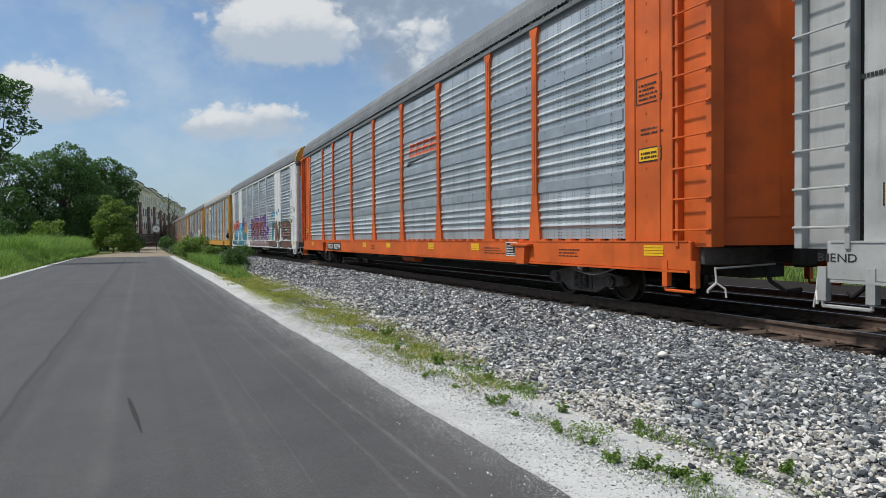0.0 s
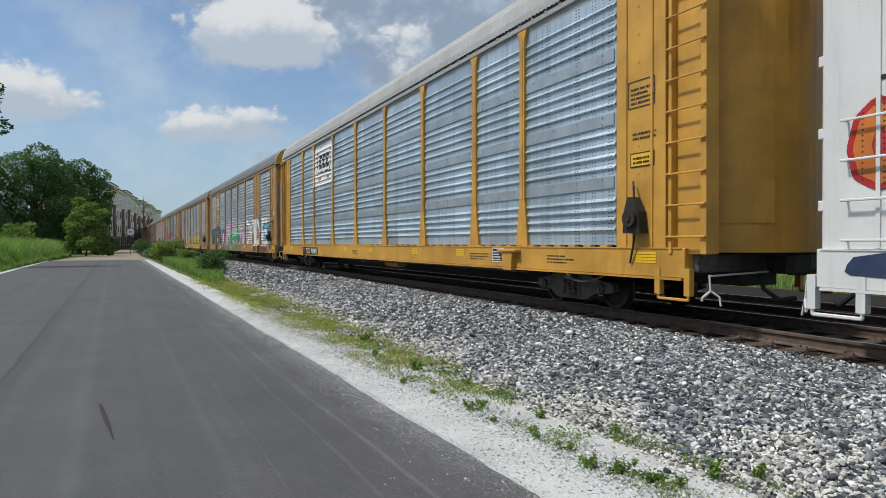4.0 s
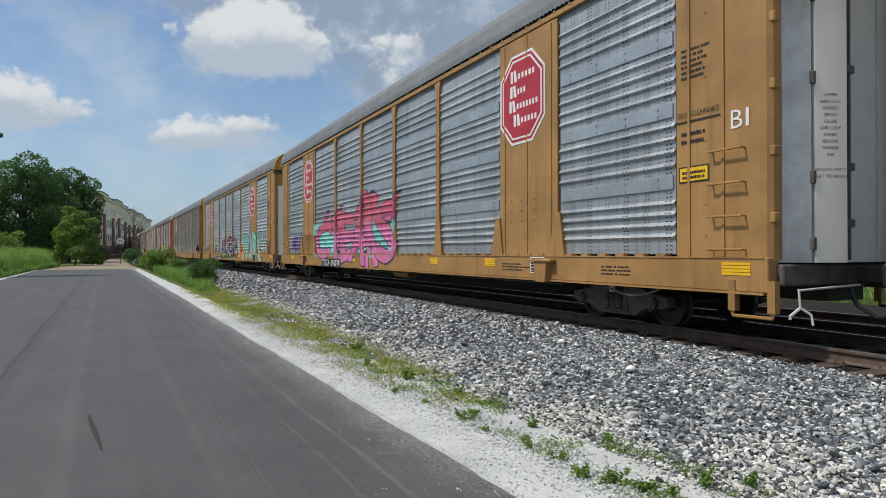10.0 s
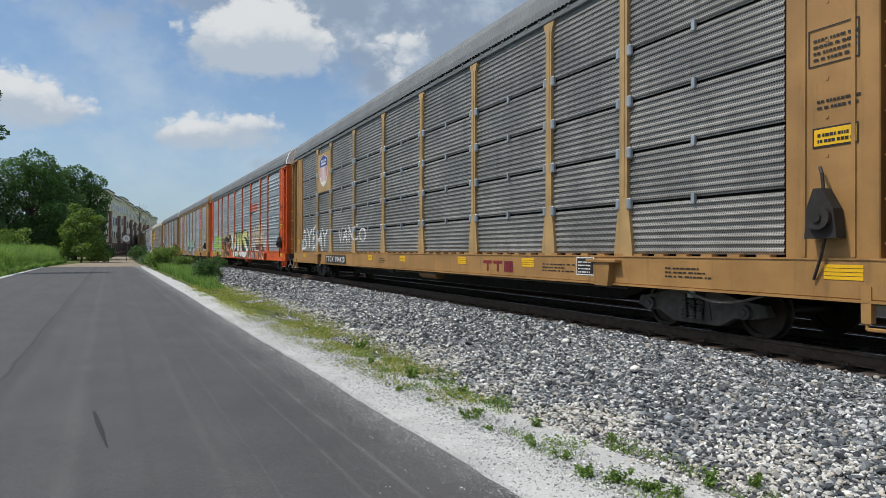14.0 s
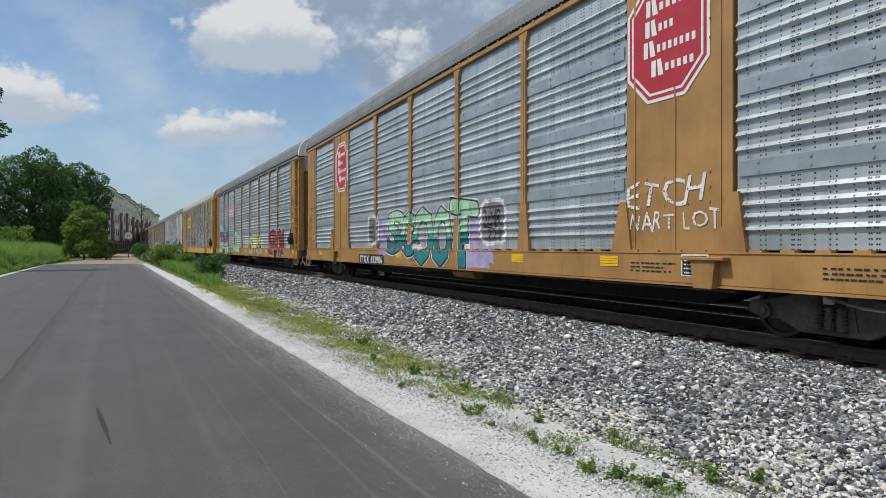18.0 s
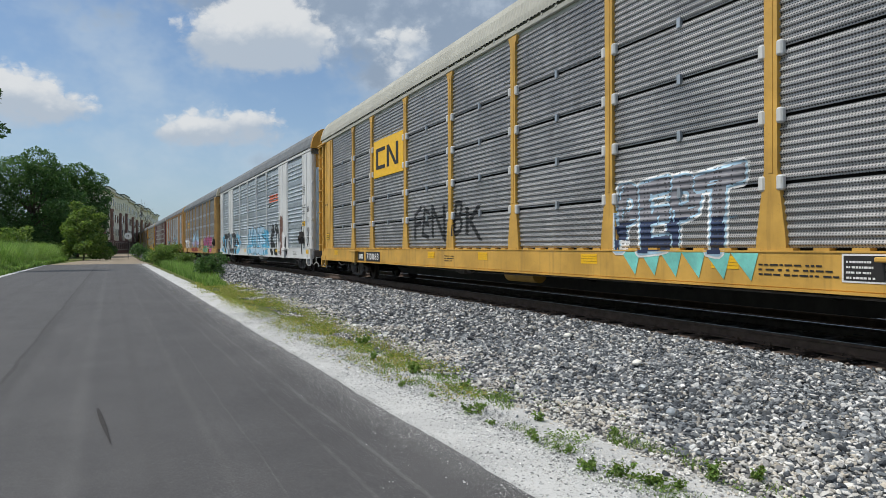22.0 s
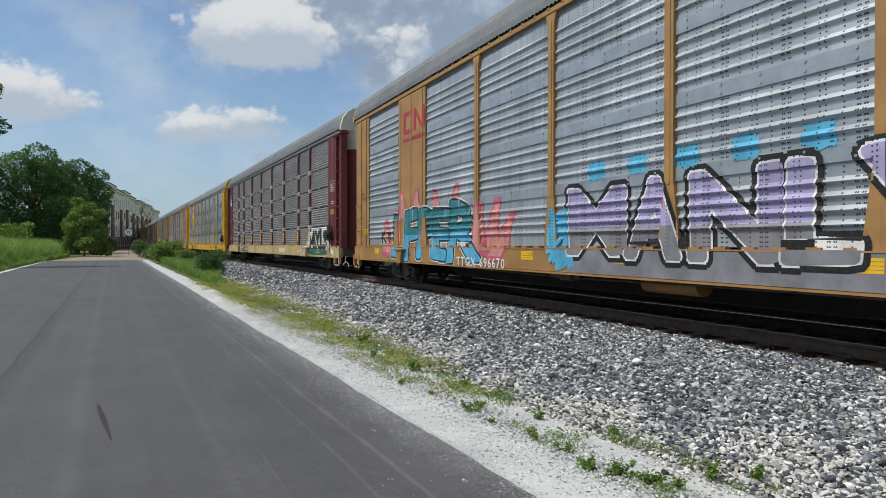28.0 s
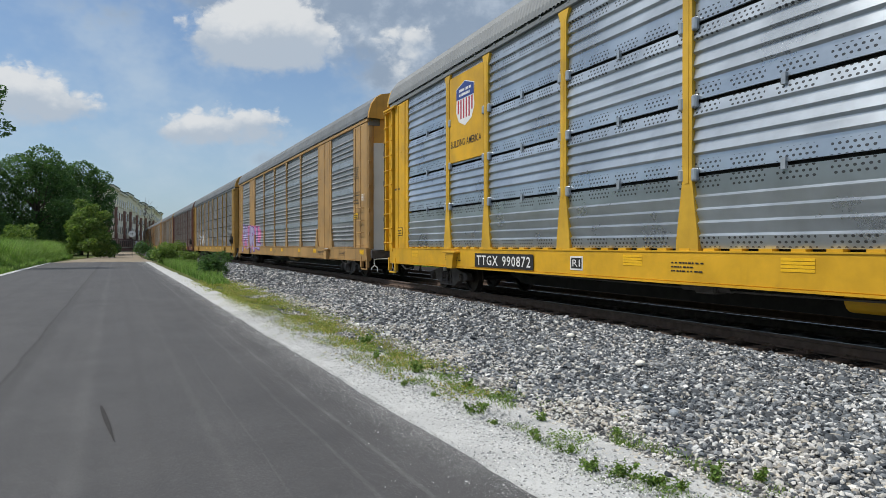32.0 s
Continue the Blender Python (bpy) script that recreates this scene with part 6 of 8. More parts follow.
# ---- the cars, one by one ----
TAN, GOLD, ORANGE, WHITE_P = (0.375, 0.205, 0.07), (0.56, 0.30, 0.05), (0.62, 0.115, 0.016), (0.70, 0.71, 0.71)
STEEL, BLUEISH, DULL = (0.50, 0.55, 0.59), (0.48, 0.58, 0.67), (0.36, 0.35, 0.335)
C = dict(teal=(0.025, 0.22, 0.26), red=(0.48, 0.02, 0.02), purple=(0.13, 0.05, 0.28), yellow=(0.62, 0.40, 0.03), brown=(0.17, 0.075, 0.05), sky=(0.10, 0.44, 0.68), ice=(0.42, 0.62, 0.78),
         mint=(0.20, 0.62, 0.55), green=(0.05, 0.42, 0.22), lime=(0.38, 0.66, 0.12), pink=(0.72, 0.20, 0.42), rose=(0.62, 0.12, 0.20), black=(0.012, 0.012, 0.014), white=(0.80, 0.80, 0.80),
         orange=(0.66, 0.20, 0.03), grey=(0.24, 0.24, 0.27), lilac=(0.42, 0.38, 0.62), navy=(0.03, 0.05, 0.12), wine=(0.22, 0.018, 0.03), sand=(0.52, 0.40, 0.26), dark_green=(0.02, 0.13, 0.08), pale=(0.66, 0.70, 0.35), magenta=(0.42, 0.03, 0.20), slate=(0.085, 0.09, 0.10),
         mauve=(0.30, 0.17, 0.18), aqua=(0.24, 0.62, 0.58), cool_mint=(0.42, 0.70, 0.50), olive=(0.20, 0.22, 0.11), soft_pink=(0.72, 0.38, 0.60), plum=(0.22, 0.12, 0.20), butter=(0.74, 0.72, 0.30), blush=(0.72, 0.30, 0.28), pea=(0.42, 0.62, 0.28))


def spans(tris, z):
    """Stretches of a filled letter along a level line."""
    lo, hi = tris[:, :, 1].min(1), tris[:, :, 1].max(1)
    t = tris[(lo < z) & (hi > z)]
    if not len(t):
        return []
    nxt = np.roll(t, -1, 1)
    za, zb = t[:, :, 1] - z, nxt[:, :, 1] - z
    cross = (za < 0) != (zb < 0)
    k = np.where(cross, za / np.where(cross, za - zb, 1.0), 0.0)
    u = t[:, :, 0] + (nxt[:, :, 0] - t[:, :, 0]) * k
    return merged(zip(np.where(cross, u, 1e9).min(1), np.where(cross, u, -1e9).max(1)))


def merged(items):
    out = []
    for a, b in sorted(items):
        if out and a <= out[-1][1] + 0.004:
            out[-1][1] = max(out[-1][1], b)
        else:
            out.append([float(a), float(b)])
    return out


def swollen(rows, z, r):
    """The stretches of a letter, given on a fine ladder of levels, when it is swollen by r all round."""
    got = []
    k = round(z / 0.01)
    n_ = int(r / 0.01)
    for d in range(-n_, n_ + 1, 1 if n_ < 5 else 2):
        w = math.sqrt(max(r * r - (d * 0.01) ** 2, 0.0))
        got += [(a - w, b + w) for a, b in rows.get(k + d, ())]
    return merged(got)


def letter(car, spec, tris, layers, lift, label, split=0.42):
    """One sprayed letter: layers of (swell, colour, low colour) wrapped over ribs, posts and sill."""
    side, plates = spec
    mid = MIDDLE[car.name]
    z_lo, z_hi = tris[:, :, 1].min(), tris[:, :, 1].max()
    zm = z_lo + (z_hi - z_lo) * split
    rows = {k: spans(tris, k * 0.01 + 1e-4) for k in range(int(z_lo / 0.01), int(z_hi / 0.01) + 2)}
    verts, faces, index, mats = [], [], [], []
    for level, (r, colour, low) in enumerate(layers):
        a, b = max(z_lo - r + 0.004, 0.668), z_hi + r - 0.004
        lines = sorted({round(a + 0.03 * i, 4) for i in range(int((b - a) / 0.03) + 1)} | {z for z in Z_CUTS[side] if a < z < b} | {round(b, 4)} | ({round(zm, 4)} if low else set()))
        at_line = [swollen(rows, z, r) for z in lines]
        rise = lift + 0.0026 * level
        for j in range(len(lines) - 1):
            z0, z1 = lines[j], lines[j + 1]
            p, q = at_line[j], at_line[j + 1]
            if len(p) != len(q) or any(x[1] < y[0] or y[1] < x[0] for x, y in zip(p, q)):
                p = q = swollen(rows, (z0 + z1) / 2, r)
            mat = spray(C[low if low and z1 <= zm + 1e-4 else colour])
            if mat not in mats:
                mats.append(mat)
            idx = mats.index(mat)
            for (a0, a1), (b0, b1) in zip(p, q):
                for poly in slabs([[(mid - a0, z0), (mid - a1, z0), (mid - b1, z1), (mid - b0, z1)]], 0, Y_CUTS):
                    cy, cz = sum(v[0] for v in poly) / len(poly), (z0 + z1) / 2
                    k = len(verts)
                    for y, z in poly:
                        verts.append((-surface(side, plates, y + (cy - y) * 0.004, z + (cz - z) * 0.02) - rise, y, z))
                    faces.append(list(range(k, len(verts))))
                    index.append(idx)
    mesh = bpy.data.meshes.new("graffiti_letter")
    mesh.from_pydata(verts, [], faces)
    mesh.polygons.foreach_set("material_index", index)
    for m in mats:
        mesh.materials.append(m)
    mesh.update()
    ob = new("graffiti_letter", mesh)
    ob.parent = car
    ob["label"] = label
    return ob


def piece(car, spec, text, u0, u1, z0, z1, fill, outline="black", halo=None, back=None, lower=None, wild=0.16, fat=0.045, seed=1, label="spray-painted lettering", shine="white", gap=0.16, line=0.07, swell=0.06):
    """A graffito: sprayed cloud, outlined fat letters in one or two colours, highlights."""
    side, plates = spec
    if back:
        applied("graffiti", car, side, plates, [(spray(C[back]), blob(u0 - 0.2, u1 + 0.2, max(z0 - 0.02, 0.72), z1 + 0.12, 0.10, seed))], "sprayed cloud of colour behind letters", 0.003)
    r_ = random.Random(seed + 5)
    for i, (v, f) in enumerate(lettering(text, u0, u1, z0, z1, 0.014, wild, seed, gap)):
        tris = np.array([v[list(face[:3])] for face in f if len(face) == 3] + [v[[face[0], face[k], face[k + 1]]] for face in f if len(face) > 3 for k in range(1, len(face) - 1)])
        layers = []
        if halo:
            layers.append((swell + line * 1.8, halo, None))
        if outline:
            layers.append((swell + line, outline, None))
        layers.append((swell, fill, lower))
        letter(car, spec, tris, layers, 0.0045 + 0.0009 * (i % 2), label)
        if shine:
            lo, hi = v.min(0), v.max(0)
            extra = []
            for _ in range(4):
                u, z = r_.uniform(lo[0], hi[0] - 0.1), r_.uniform(lo[1] + 0.3 * (hi[1] - lo[1]), hi[1] - 0.1)
                w, h = ((0.035, (hi[1] - lo[1]) * r_.uniform(0.08, 0.22)) if r_.random() < 0.6 else (0.16, 0.03))
                extra.append((np.array([(u, z), (u + w, z + 0.02), (u + w + 0.02, min(z + h, hi[1])), (u + 0.01, min(z + h, hi[1]))]), [(0, 1, 2, 3)]))
            applied("paint_highlight", car, side, plates, [(spray(C[shine]), extra)], "sprayed highlight strokes", 0.0145)


def spell(car, spec, text, boxes, fill, outline="black", halo=None, lower=None, wild=0.06, seed=1, label="spray-painted lettering", shine=None, swell=0.05, line=0.05, glow=0.06, split=0.42):
    """A graffito whose letters each fill a box of their own: (from, to, bottom, top) along the side."""
    r_ = random.Random(seed)
    swell, line = 0.02 + 0.3 * swell, 0.6 * line + 0.014
    for i, (ch, (u0, u1, z0, z1)) in enumerate(zip(text, boxes)):
        pad = min(swell + line, 0.2 * (u1 - u0))
        v, f = lettering(ch, u0 + pad, u1 - pad, z0 + pad, z1 - pad, 0.014, wild, seed * 17 + i)[0]
        tris = np.array([v[[face[0], face[j], face[j + 1]]] for face in f for j in range(1, len(face) - 1)])
        layers = [(swell + line + glow, halo, None)] if halo else []
        if outline:
            layers.append((swell + line, outline, None))
        layers.append((swell, fill, lower))
        letter(car, spec, tris, layers, 0.0045 + 0.0028 * (i % 2), label, split)
        if shine:
            extra = []
            for _ in range(5):
                u, z = r_.uniform(u0 + 0.05, u1 - 0.12), r_.uniform(z0 + 0.35 * (z1 - z0), z1 - 0.12)
                w, h = ((0.03, (z1 - z0) * r_.uniform(0.08, 0.2)) if r_.random() < 0.65 else (0.13, 0.03))
                extra.append((np.array([(u, z), (u + w, z + 0.02), (u + w + 0.02, min(z + h, z1)), (u + 0.01, min(z + h, z1))]), [(0, 1, 2, 3)]))
            applied("paint_highlight", car, *spec, [(spray(C[shine]), extra)], "sprayed highlight strokes", 0.0165)


def cloud(car, spec, colour, u0, u1, z0, z1, rough=0.12, seed=1, label="sprayed cloud of colour behind letters", lift=0.003, power=0.5):
    return applied("patch", car, *spec, [(spray(C[colour]), blob(u0, u1, z0, z1, rough, seed, 44, power))], label, lift)


def dots(car, spec, colour, u0, u1, z0, z1, count, r0, r1, seed, label="sprayed dots", lift=0.016):
    """Round dabs of paint, scattered in a box."""
    r_ = random.Random(seed)
    shapes = []
    for _ in range(count):
        u, z, r = r_.uniform(u0, u1), r_.uniform(z0, z1), r_.uniform(r0, r1)
        shapes += blob(u - r, u + r, z - r, z + r * 1.2, 0.06, seed, 12, 1.0)
    return applied("paint_dots", car, *spec, [(spray(C[colour]), shapes)], label, lift)


def flames(car, spec, colour, edge, tips, label="sprayed flames"):
    """Tongues of colour: (base, base, tip, tip height, base height)."""
    for n_, (a, b, tip, top, base) in enumerate(tips):
        t = np.linspace(0, 1, 7)
        left = [(a + (tip - a) * q + 0.05 * math.sin(q * 6), base + (top - base) * q) for q in t]
        right = [(b + (tip + 0.4 * (b - a) - b) * q + 0.05 * math.sin(q * 6), base + (top - base) * q) for q in t[::-1]]
        pts = np.array(left + right)
        mid_ = pts.mean(0)
        applied("patch", car, *spec, [(spray(C[edge]), ring(*pts.T)), (spray(C[colour]), ring(*(mid_ + (pts - mid_) * 0.8).T))], label, 0.0032 + 0.0002 * n_)


def scrawl(car, spec, text, u0, u1, z0, z1, colour="black", seed=3, label="thin spray-painted scrawl"):
    return applied("graffiti", car, *spec, [(spray(C[colour]), lettering(text, u0, u1, z0, z1, 0.004, 0.22, seed, 0.08))], label)


def number(car, spec, text, u0, u1, z0=0.74, z1=0.94, plate=True, ink=None):
    layers = [(INK, rect(u0 - 0.1, u1 + 0.1, z0 - 0.05, z1 + 0.05))] if plate else []
    layers.append((ink or WHITE, lettering(text, u0, u1, z0, z1, 0.012, 0.0, 0, 0.14)))
    return applied("car_number", car, *spec, layers, "white stencilled car number on a black panel" if plate else "stencilled car number", 0.0175)


def emblem(car, spec, u0, z0=3.25, z1=5.0, w=1.55):
    """Red eight-sided emblem with a white rim; its words are plain bars."""
    u1, h = u0 + w, z1 - z0
    r_ = octagon
    layers = [(WHITE, r_(u0, u1, z0, z1)), (RED, r_(u0 + 0.05, u1 - 0.05, z0 + 0.05, z1 - 0.05)), (WHITE, r_(u0 + 0.10, u1 - 0.10, z0 + 0.10, z1 - 0.10)), (RED, r_(u0 + 0.14, u1 - 0.14, z0 + 0.14, z1 - 0.14))]
    words = []
    for i, (a, b, n_) in enumerate(((0.43, 0.82, 5), (0.42, 0.62, 3), (0.40, 0.88, 7), (0.50, 0.86, 5))):
        z = z0 + h * (0.71 - 0.165 * i)
        p = a - 0.17
        tall = z + h * 0.12
        words += [(np.array([(u0 + w * p, z - 0.02), (u0 + w * (p + 0.055), z - 0.02), (u0 + w * (p + 0.055), tall), (u0 + w * p, tall)]), [(0, 1, 2, 3)])]
        words += [(np.array([(u0 + w * (p + 0.085), z - 0.02), (u0 + w * (p + 0.15), z - 0.02), (u0 + w * (p + 0.12), tall), (u0 + w * (p + 0.07), tall)]), [(0, 1, 2, 3)])]
        for j in range(n_):
            p = a + (b - a) * j / n_
            words += rect(u0 + w * p, u0 + w * (p + (b - a) / n_ * 0.6), z + 0.02, z + h * 0.072)
    layers.append((WHITE, words))
    return applied("emblem", car, *spec, layers, "red eight-sided emblem with a white rim")


BOARD_W = SHEET_W + 0.052


def emblem_board(car, u0, u1, z0, z1, mat, label):
    """A flat painted board fixed over the ribs."""
    mid = MIDDLE[car.name]
    bm = bmesh.new()
    box(bm, -BOARD_W, -SHEET_W + 0.01, mid - u1, mid - u0, z0, z1, 0.006)
    return part("emblem_board", bm, mat, car, label)


def shield(car, spec, u0, u1, z0, z1):
    h, w = z1 - z0, u1 - u0
    us = u0 + w * np.array([0.5, 0.16, 0.0, 0.04, 0.0, 0.25, 0.5, 0.75, 1.0, 0.96, 1.0, 0.84])
    zs = z0 + h * np.array([0.0, 0.12, 0.35, 0.62, 0.86, 0.93, 1.0, 0.93, 0.86, 0.62, 0.35, 0.12])
    stripes = []
    for i in range(6):
        a = 0.10 + 0.148 * i
        stripes += rect(u0 + w * a, u0 + w * (a + 0.07), z0 + h * (0.17 if 0 < i < 5 else 0.3), z0 + h * 0.60)
    layers = [(WHITE, ring(us, zs)), (RED, stripes), (BLUE, ring(u0 + w * np.array([0.03, 0.97, 0.97, 0.75, 0.5, 0.25, 0.03]), z0 + h * np.array([0.62, 0.62, 0.85, 0.91, 0.98, 0.91, 0.85]))), (WHITE, bars(u0 + w * 0.2, u1 - w * 0.15, z0 + h * 0.67, z0 + h * 0.87, 2, 0.6, 2, 0.1))]
    return applied("emblem", car, *spec, layers, "shield emblem, blue over red and white stripes", 0.003, BOARD_W)


def stripe_mark(car, spec, u0, u1, z0, z1):
    """Slanted orange mark over a black swoosh, letters as plain shapes."""
    w, h, s = u1 - u0, z1 - z0, 0.16
    shapes = []
    for i in range(4):
        a, b = u0 + w * (0.06 + 0.23 * i), u0 + w * (0.06 + 0.23 * i + 0.18)
        for lo, hi in ((0.42, 0.54), (0.64, 0.76), (0.86, 1.0)):
            shapes += [(np.array([(a + s * lo, z0 + h * lo), (b + s * lo, z0 + h * lo), (b + s * hi, z0 + h * hi), (a + s * hi, z0 + h * hi)]), [(0, 1, 2, 3)])]
        shapes += [(np.array([(a, z0 + h * 0.42), (a + 0.1, z0 + h * 0.42), (a + 0.1 + s, z0 + h), (a + s, z0 + h)]), [(0, 1, 2, 3)])]
    swoosh = [(np.array([(u0, z0), (u0 + 0.08, z0 + h * 0.25), (u1, z0 + h * 0.33), (u0 + w * 0.4, z0 + h * 0.2)]), [(0, 1, 2, 3)])]
    return applied("emblem", car, *spec, [(INK, swoosh), (spray((0.75, 0.12, 0.03)), shapes)], "slanted orange mark over a black swoosh")


def loop_mark(car, spec, u0, u1, z0, z1, ink):
    """Rounded ribbon mark made of plain bends."""
    w, h = u1 - u0, z1 - z0
    t = h * 0.17
    s = rect(u0, u0 + w * 0.1, z0 + t, z1 - t) + rect(u0, u0 + w * 0.42, z1 - t, z1) + rect(u0, u0 + w * 0.42, z0, z0 + t)
    s += [(np.array([(u0 + w * 0.5, z0), (u0 + w * 0.6, z0), (u0 + w * 0.6, z1), (u0 + w * 0.5, z1)]), [(0, 1, 2, 3)]), (np.array([(u0 + w * 0.5, z1), (u0 + w * 0.6, z1), (u0 + w * 0.95, z0), (u0 + w * 0.85, z0)]), [(0, 1, 2, 3)])]
    s += rect(u0 + w * 0.9, u1, z0, z1)
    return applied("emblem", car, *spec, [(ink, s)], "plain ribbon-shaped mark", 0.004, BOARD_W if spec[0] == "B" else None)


def block_mark(car, spec, u0, u1, z0, z1, field=None):
    """Three heavy black blocks in corner brackets with dots below."""
    w, h = u1 - u0, z1 - z0
    s = []
    for i in range(3):
        a = u0 + w * (0.14 + 0.26 * i)
        zs = [z0 + h * q for q in (0.40, 0.52, 0.76, 0.90)]
        s += [(np.array([(a + 0.1 * (zl - z0), zl), (a + w * wd + 0.1 * (zl - z0), zl), (a + w * wd + 0.1 * (zh - z0), zh), (a + 0.1 * (zh - z0), zh)]), [(0, 1, 2, 3)]) for zl, zh, wd in ((zs[0], zs[1], 0.21), (zs[2], zs[3], 0.21), (zs[1], zs[2], 0.12))]
    for a, d in ((u0, 0.03), (u1 - w * 0.03, 0.03)):
        s += rect(a, a + w * d, z0 + h * 0.2, z1)
    s += rect(u0, u0 + w * 0.1, z1 - h * 0.05, z1) + rect(u1 - w * 0.1, u1, z0 + h * 0.2, z0 + h * 0.25)
    s += [x for p in (0.1, 0.2, 0.75, 0.85) for x in rect(u0 + w * p, u0 + w * (p + 0.06), z0, z0 + h * 0.1)]
    s += bars(u0 + w * 0.12, u0 + w * 0.9, z0 + h * 0.24, z0 + h * 0.32, 1, 0.9, 4, 0.0)
    layers = ([(WHITE, rect(u0 - 0.5, u1 + 0.5, z0 - 0.2, z1 + 0.2))] if field else []) + [(INK, s)]
    return applied("emblem", car, *spec, layers, "heavy black mark in corner brackets")


TAN_LABEL = "tan steel rail car with grey ribbed side screens"
A1, A0, B0, C0 = ("A", True), ("A", False), ("B", False), ("C", False)

car = rail_car(0, "L", "A", (0.40, 0.41, 0.41), STEEL, 0.3, "white rail car with tall end ladders", cap=WHITE)
applied("stencil", car, "A", False, [(INK, lettering("B-END", 0.25, 0.7, 0.86, 0.95))])

car = rail_car(1, "L", "A", ORANGE, STEEL, 0.22, "orange rail car with grey ribbed side screens", cap=None)
stripe_mark(car, A0, 15.45, 17.75, 3.3, 3.95)
number(car, A0, "TTGX 952794", 5.6, 7.7)

car = rail_car(2, "D", "A", WHITE_P, STEEL, 0.25, "white rail car covered in bright graffiti", door=(SILVER, BRIGHT), cap=paint(GOLD))
applied("graffiti", car, *A1, [(spray(C["navy"]), blob(0.5, 8.9, 0.7, 1.15, 0.05, 4)), (spray(C["teal"]), blob(1.2, 8.4, 0.72, 2.35, 0.14, 2)), (spray(C["red"]), blob(2.0, 4.2, 1.95, 2.5, 0.2, 6)), (spray(C["purple"]), blob(6.3, 7.4, 2.0, 3.0, 0.2, 8))], "teal and red sprayed background")
flames(car, A1, "purple", "navy", [(0.9, 1.3, 1.15, 2.85, 2.2), (4.0, 4.4, 4.15, 2.95, 2.2), (6.9, 7.4, 7.0, 2.95, 2.0), (8.2, 8.8, 8.6, 2.75, 1.9)], "purple sprayed tongues")
spell(car, A1, "AMPRL", [(1.22, 3.14, 0.86, 2.41), (2.9, 4.73, 0.9, 2.3), (4.55, 5.5, 0.8, 2.59), (5.2, 6.7, 0.8, 2.57), (6.5, 8.0, 0.95, 2.4)], "sky", "black", None, "teal", 0.1, 11, "light blue and teal sprayed letters", "white", 0.12, 0.06)
piece(car, A1, "OG", 0.5, 1.4, 1.85, 2.5, "orange", "red", None, None, None, 0.12, 0.05, 12, "small yellow sprayed letters", None)
piece(car, A1, "GYZER", 2.23, 4.07, 2.0, 2.65, "orange", "wine", None, None, None, 0.12, 0.05, 13, "small orange sprayed letters", None)
spell(car, A1, "CNS", [(7.25, 7.75, 1.7, 2.4), (7.7, 8.1, 1.7, 2.5), (8.02, 8.6, 1.65, 2.6)], "yellow", "orange", "purple", None, 0.12, 14, "yellow sprayed letters")
cloud(car, A1, "purple", 10.6, 17.9, 0.95, 2.75, 0.16, 15)
dots(car, A1, "magenta", 11.2, 17.4, 2.45, 2.85, 12, 0.06, 0.13, 5, "magenta sprayed dabs", 0.0045)
spell(car, A1, "CnnnnO", [(11.0, 12.35, 0.9, 2.25), (11.8, 12.95, 0.95, 2.5), (12.9, 14.2, 0.95, 2.5), (14.1, 15.4, 0.95, 2.46), (15.3, 16.4, 0.95, 2.5), (16.2, 17.3, 0.9, 2.0)], "wine", "white", "teal", "mauve", 0.05, 15, "dark red rounded letters with white outlines on purple", None, 0.12, 0.035, 0.05, 0.3)
applied("graffiti", car, *A1, [(spray((0.28, 0.16, 0.17)), rect(10.5, 18.5, 0.70, 1.075)), (spray((0.09, 0.06, 0.05)), rect(18.5, 25.5, 0.70, 1.075))], "mauve and brown sprayed band along the sill", 0.003)
cloud(car, A1, "teal", 19.3, 20.2, 0.8, 2.25, 0.1, 18)
spell(car, A1, "ENFER", [(19.7, 21.15, 0.72, 2.17), (20.9, 22.05, 0.70, 2.21), (21.85, 23.05, 0.75, 2.12), (22.85, 24.2, 0.70, 2.2), (24.1, 25.6, 0.68, 2.15)], "brown", "black", "dark_green", "brown", 0.08, 16, "brown and teal sprayed letters", "white", 0.11, 0.04, 0.04)
dots(car, A1, "teal", 20.2, 25.2, 0.9, 1.7, 9, 0.05, 0.12, 8, "teal sprayed accents", 0.0148)
applied("graffiti", car, *A1, [(spray(C["sky"]), blob(19.2, 19.9, 2.6, 2.9, 0.2, 3) + blob(21.0, 21.5, 2.7, 2.95, 0.2, 4)), (spray(C["navy"]), blob(20.0, 20.3, 2.75, 2.95, 0.2, 5) + blob(21.7, 21.95, 2.85, 3.05, 0.2, 9))], "sprayed blue dots")
number(car, A1, "UCRY 1401", 7.45, 9.0, 0.74, 0.94, False)

car = rail_car(3, "L", "A", GOLD, BLUEISH, 0.25, "golden yellow rail car with pale blue-grey screens", cap=CREAM, roof=plain((0.36, 0.37, 0.375), 0.7, 0.1, 0.1, 1.2, "pale_roof"))
number(car, A0, "TTGX 983412", 4.95, 7.1)
block_mark(car, A0, 6.9, 8.9, 3.75, 4.9, True)

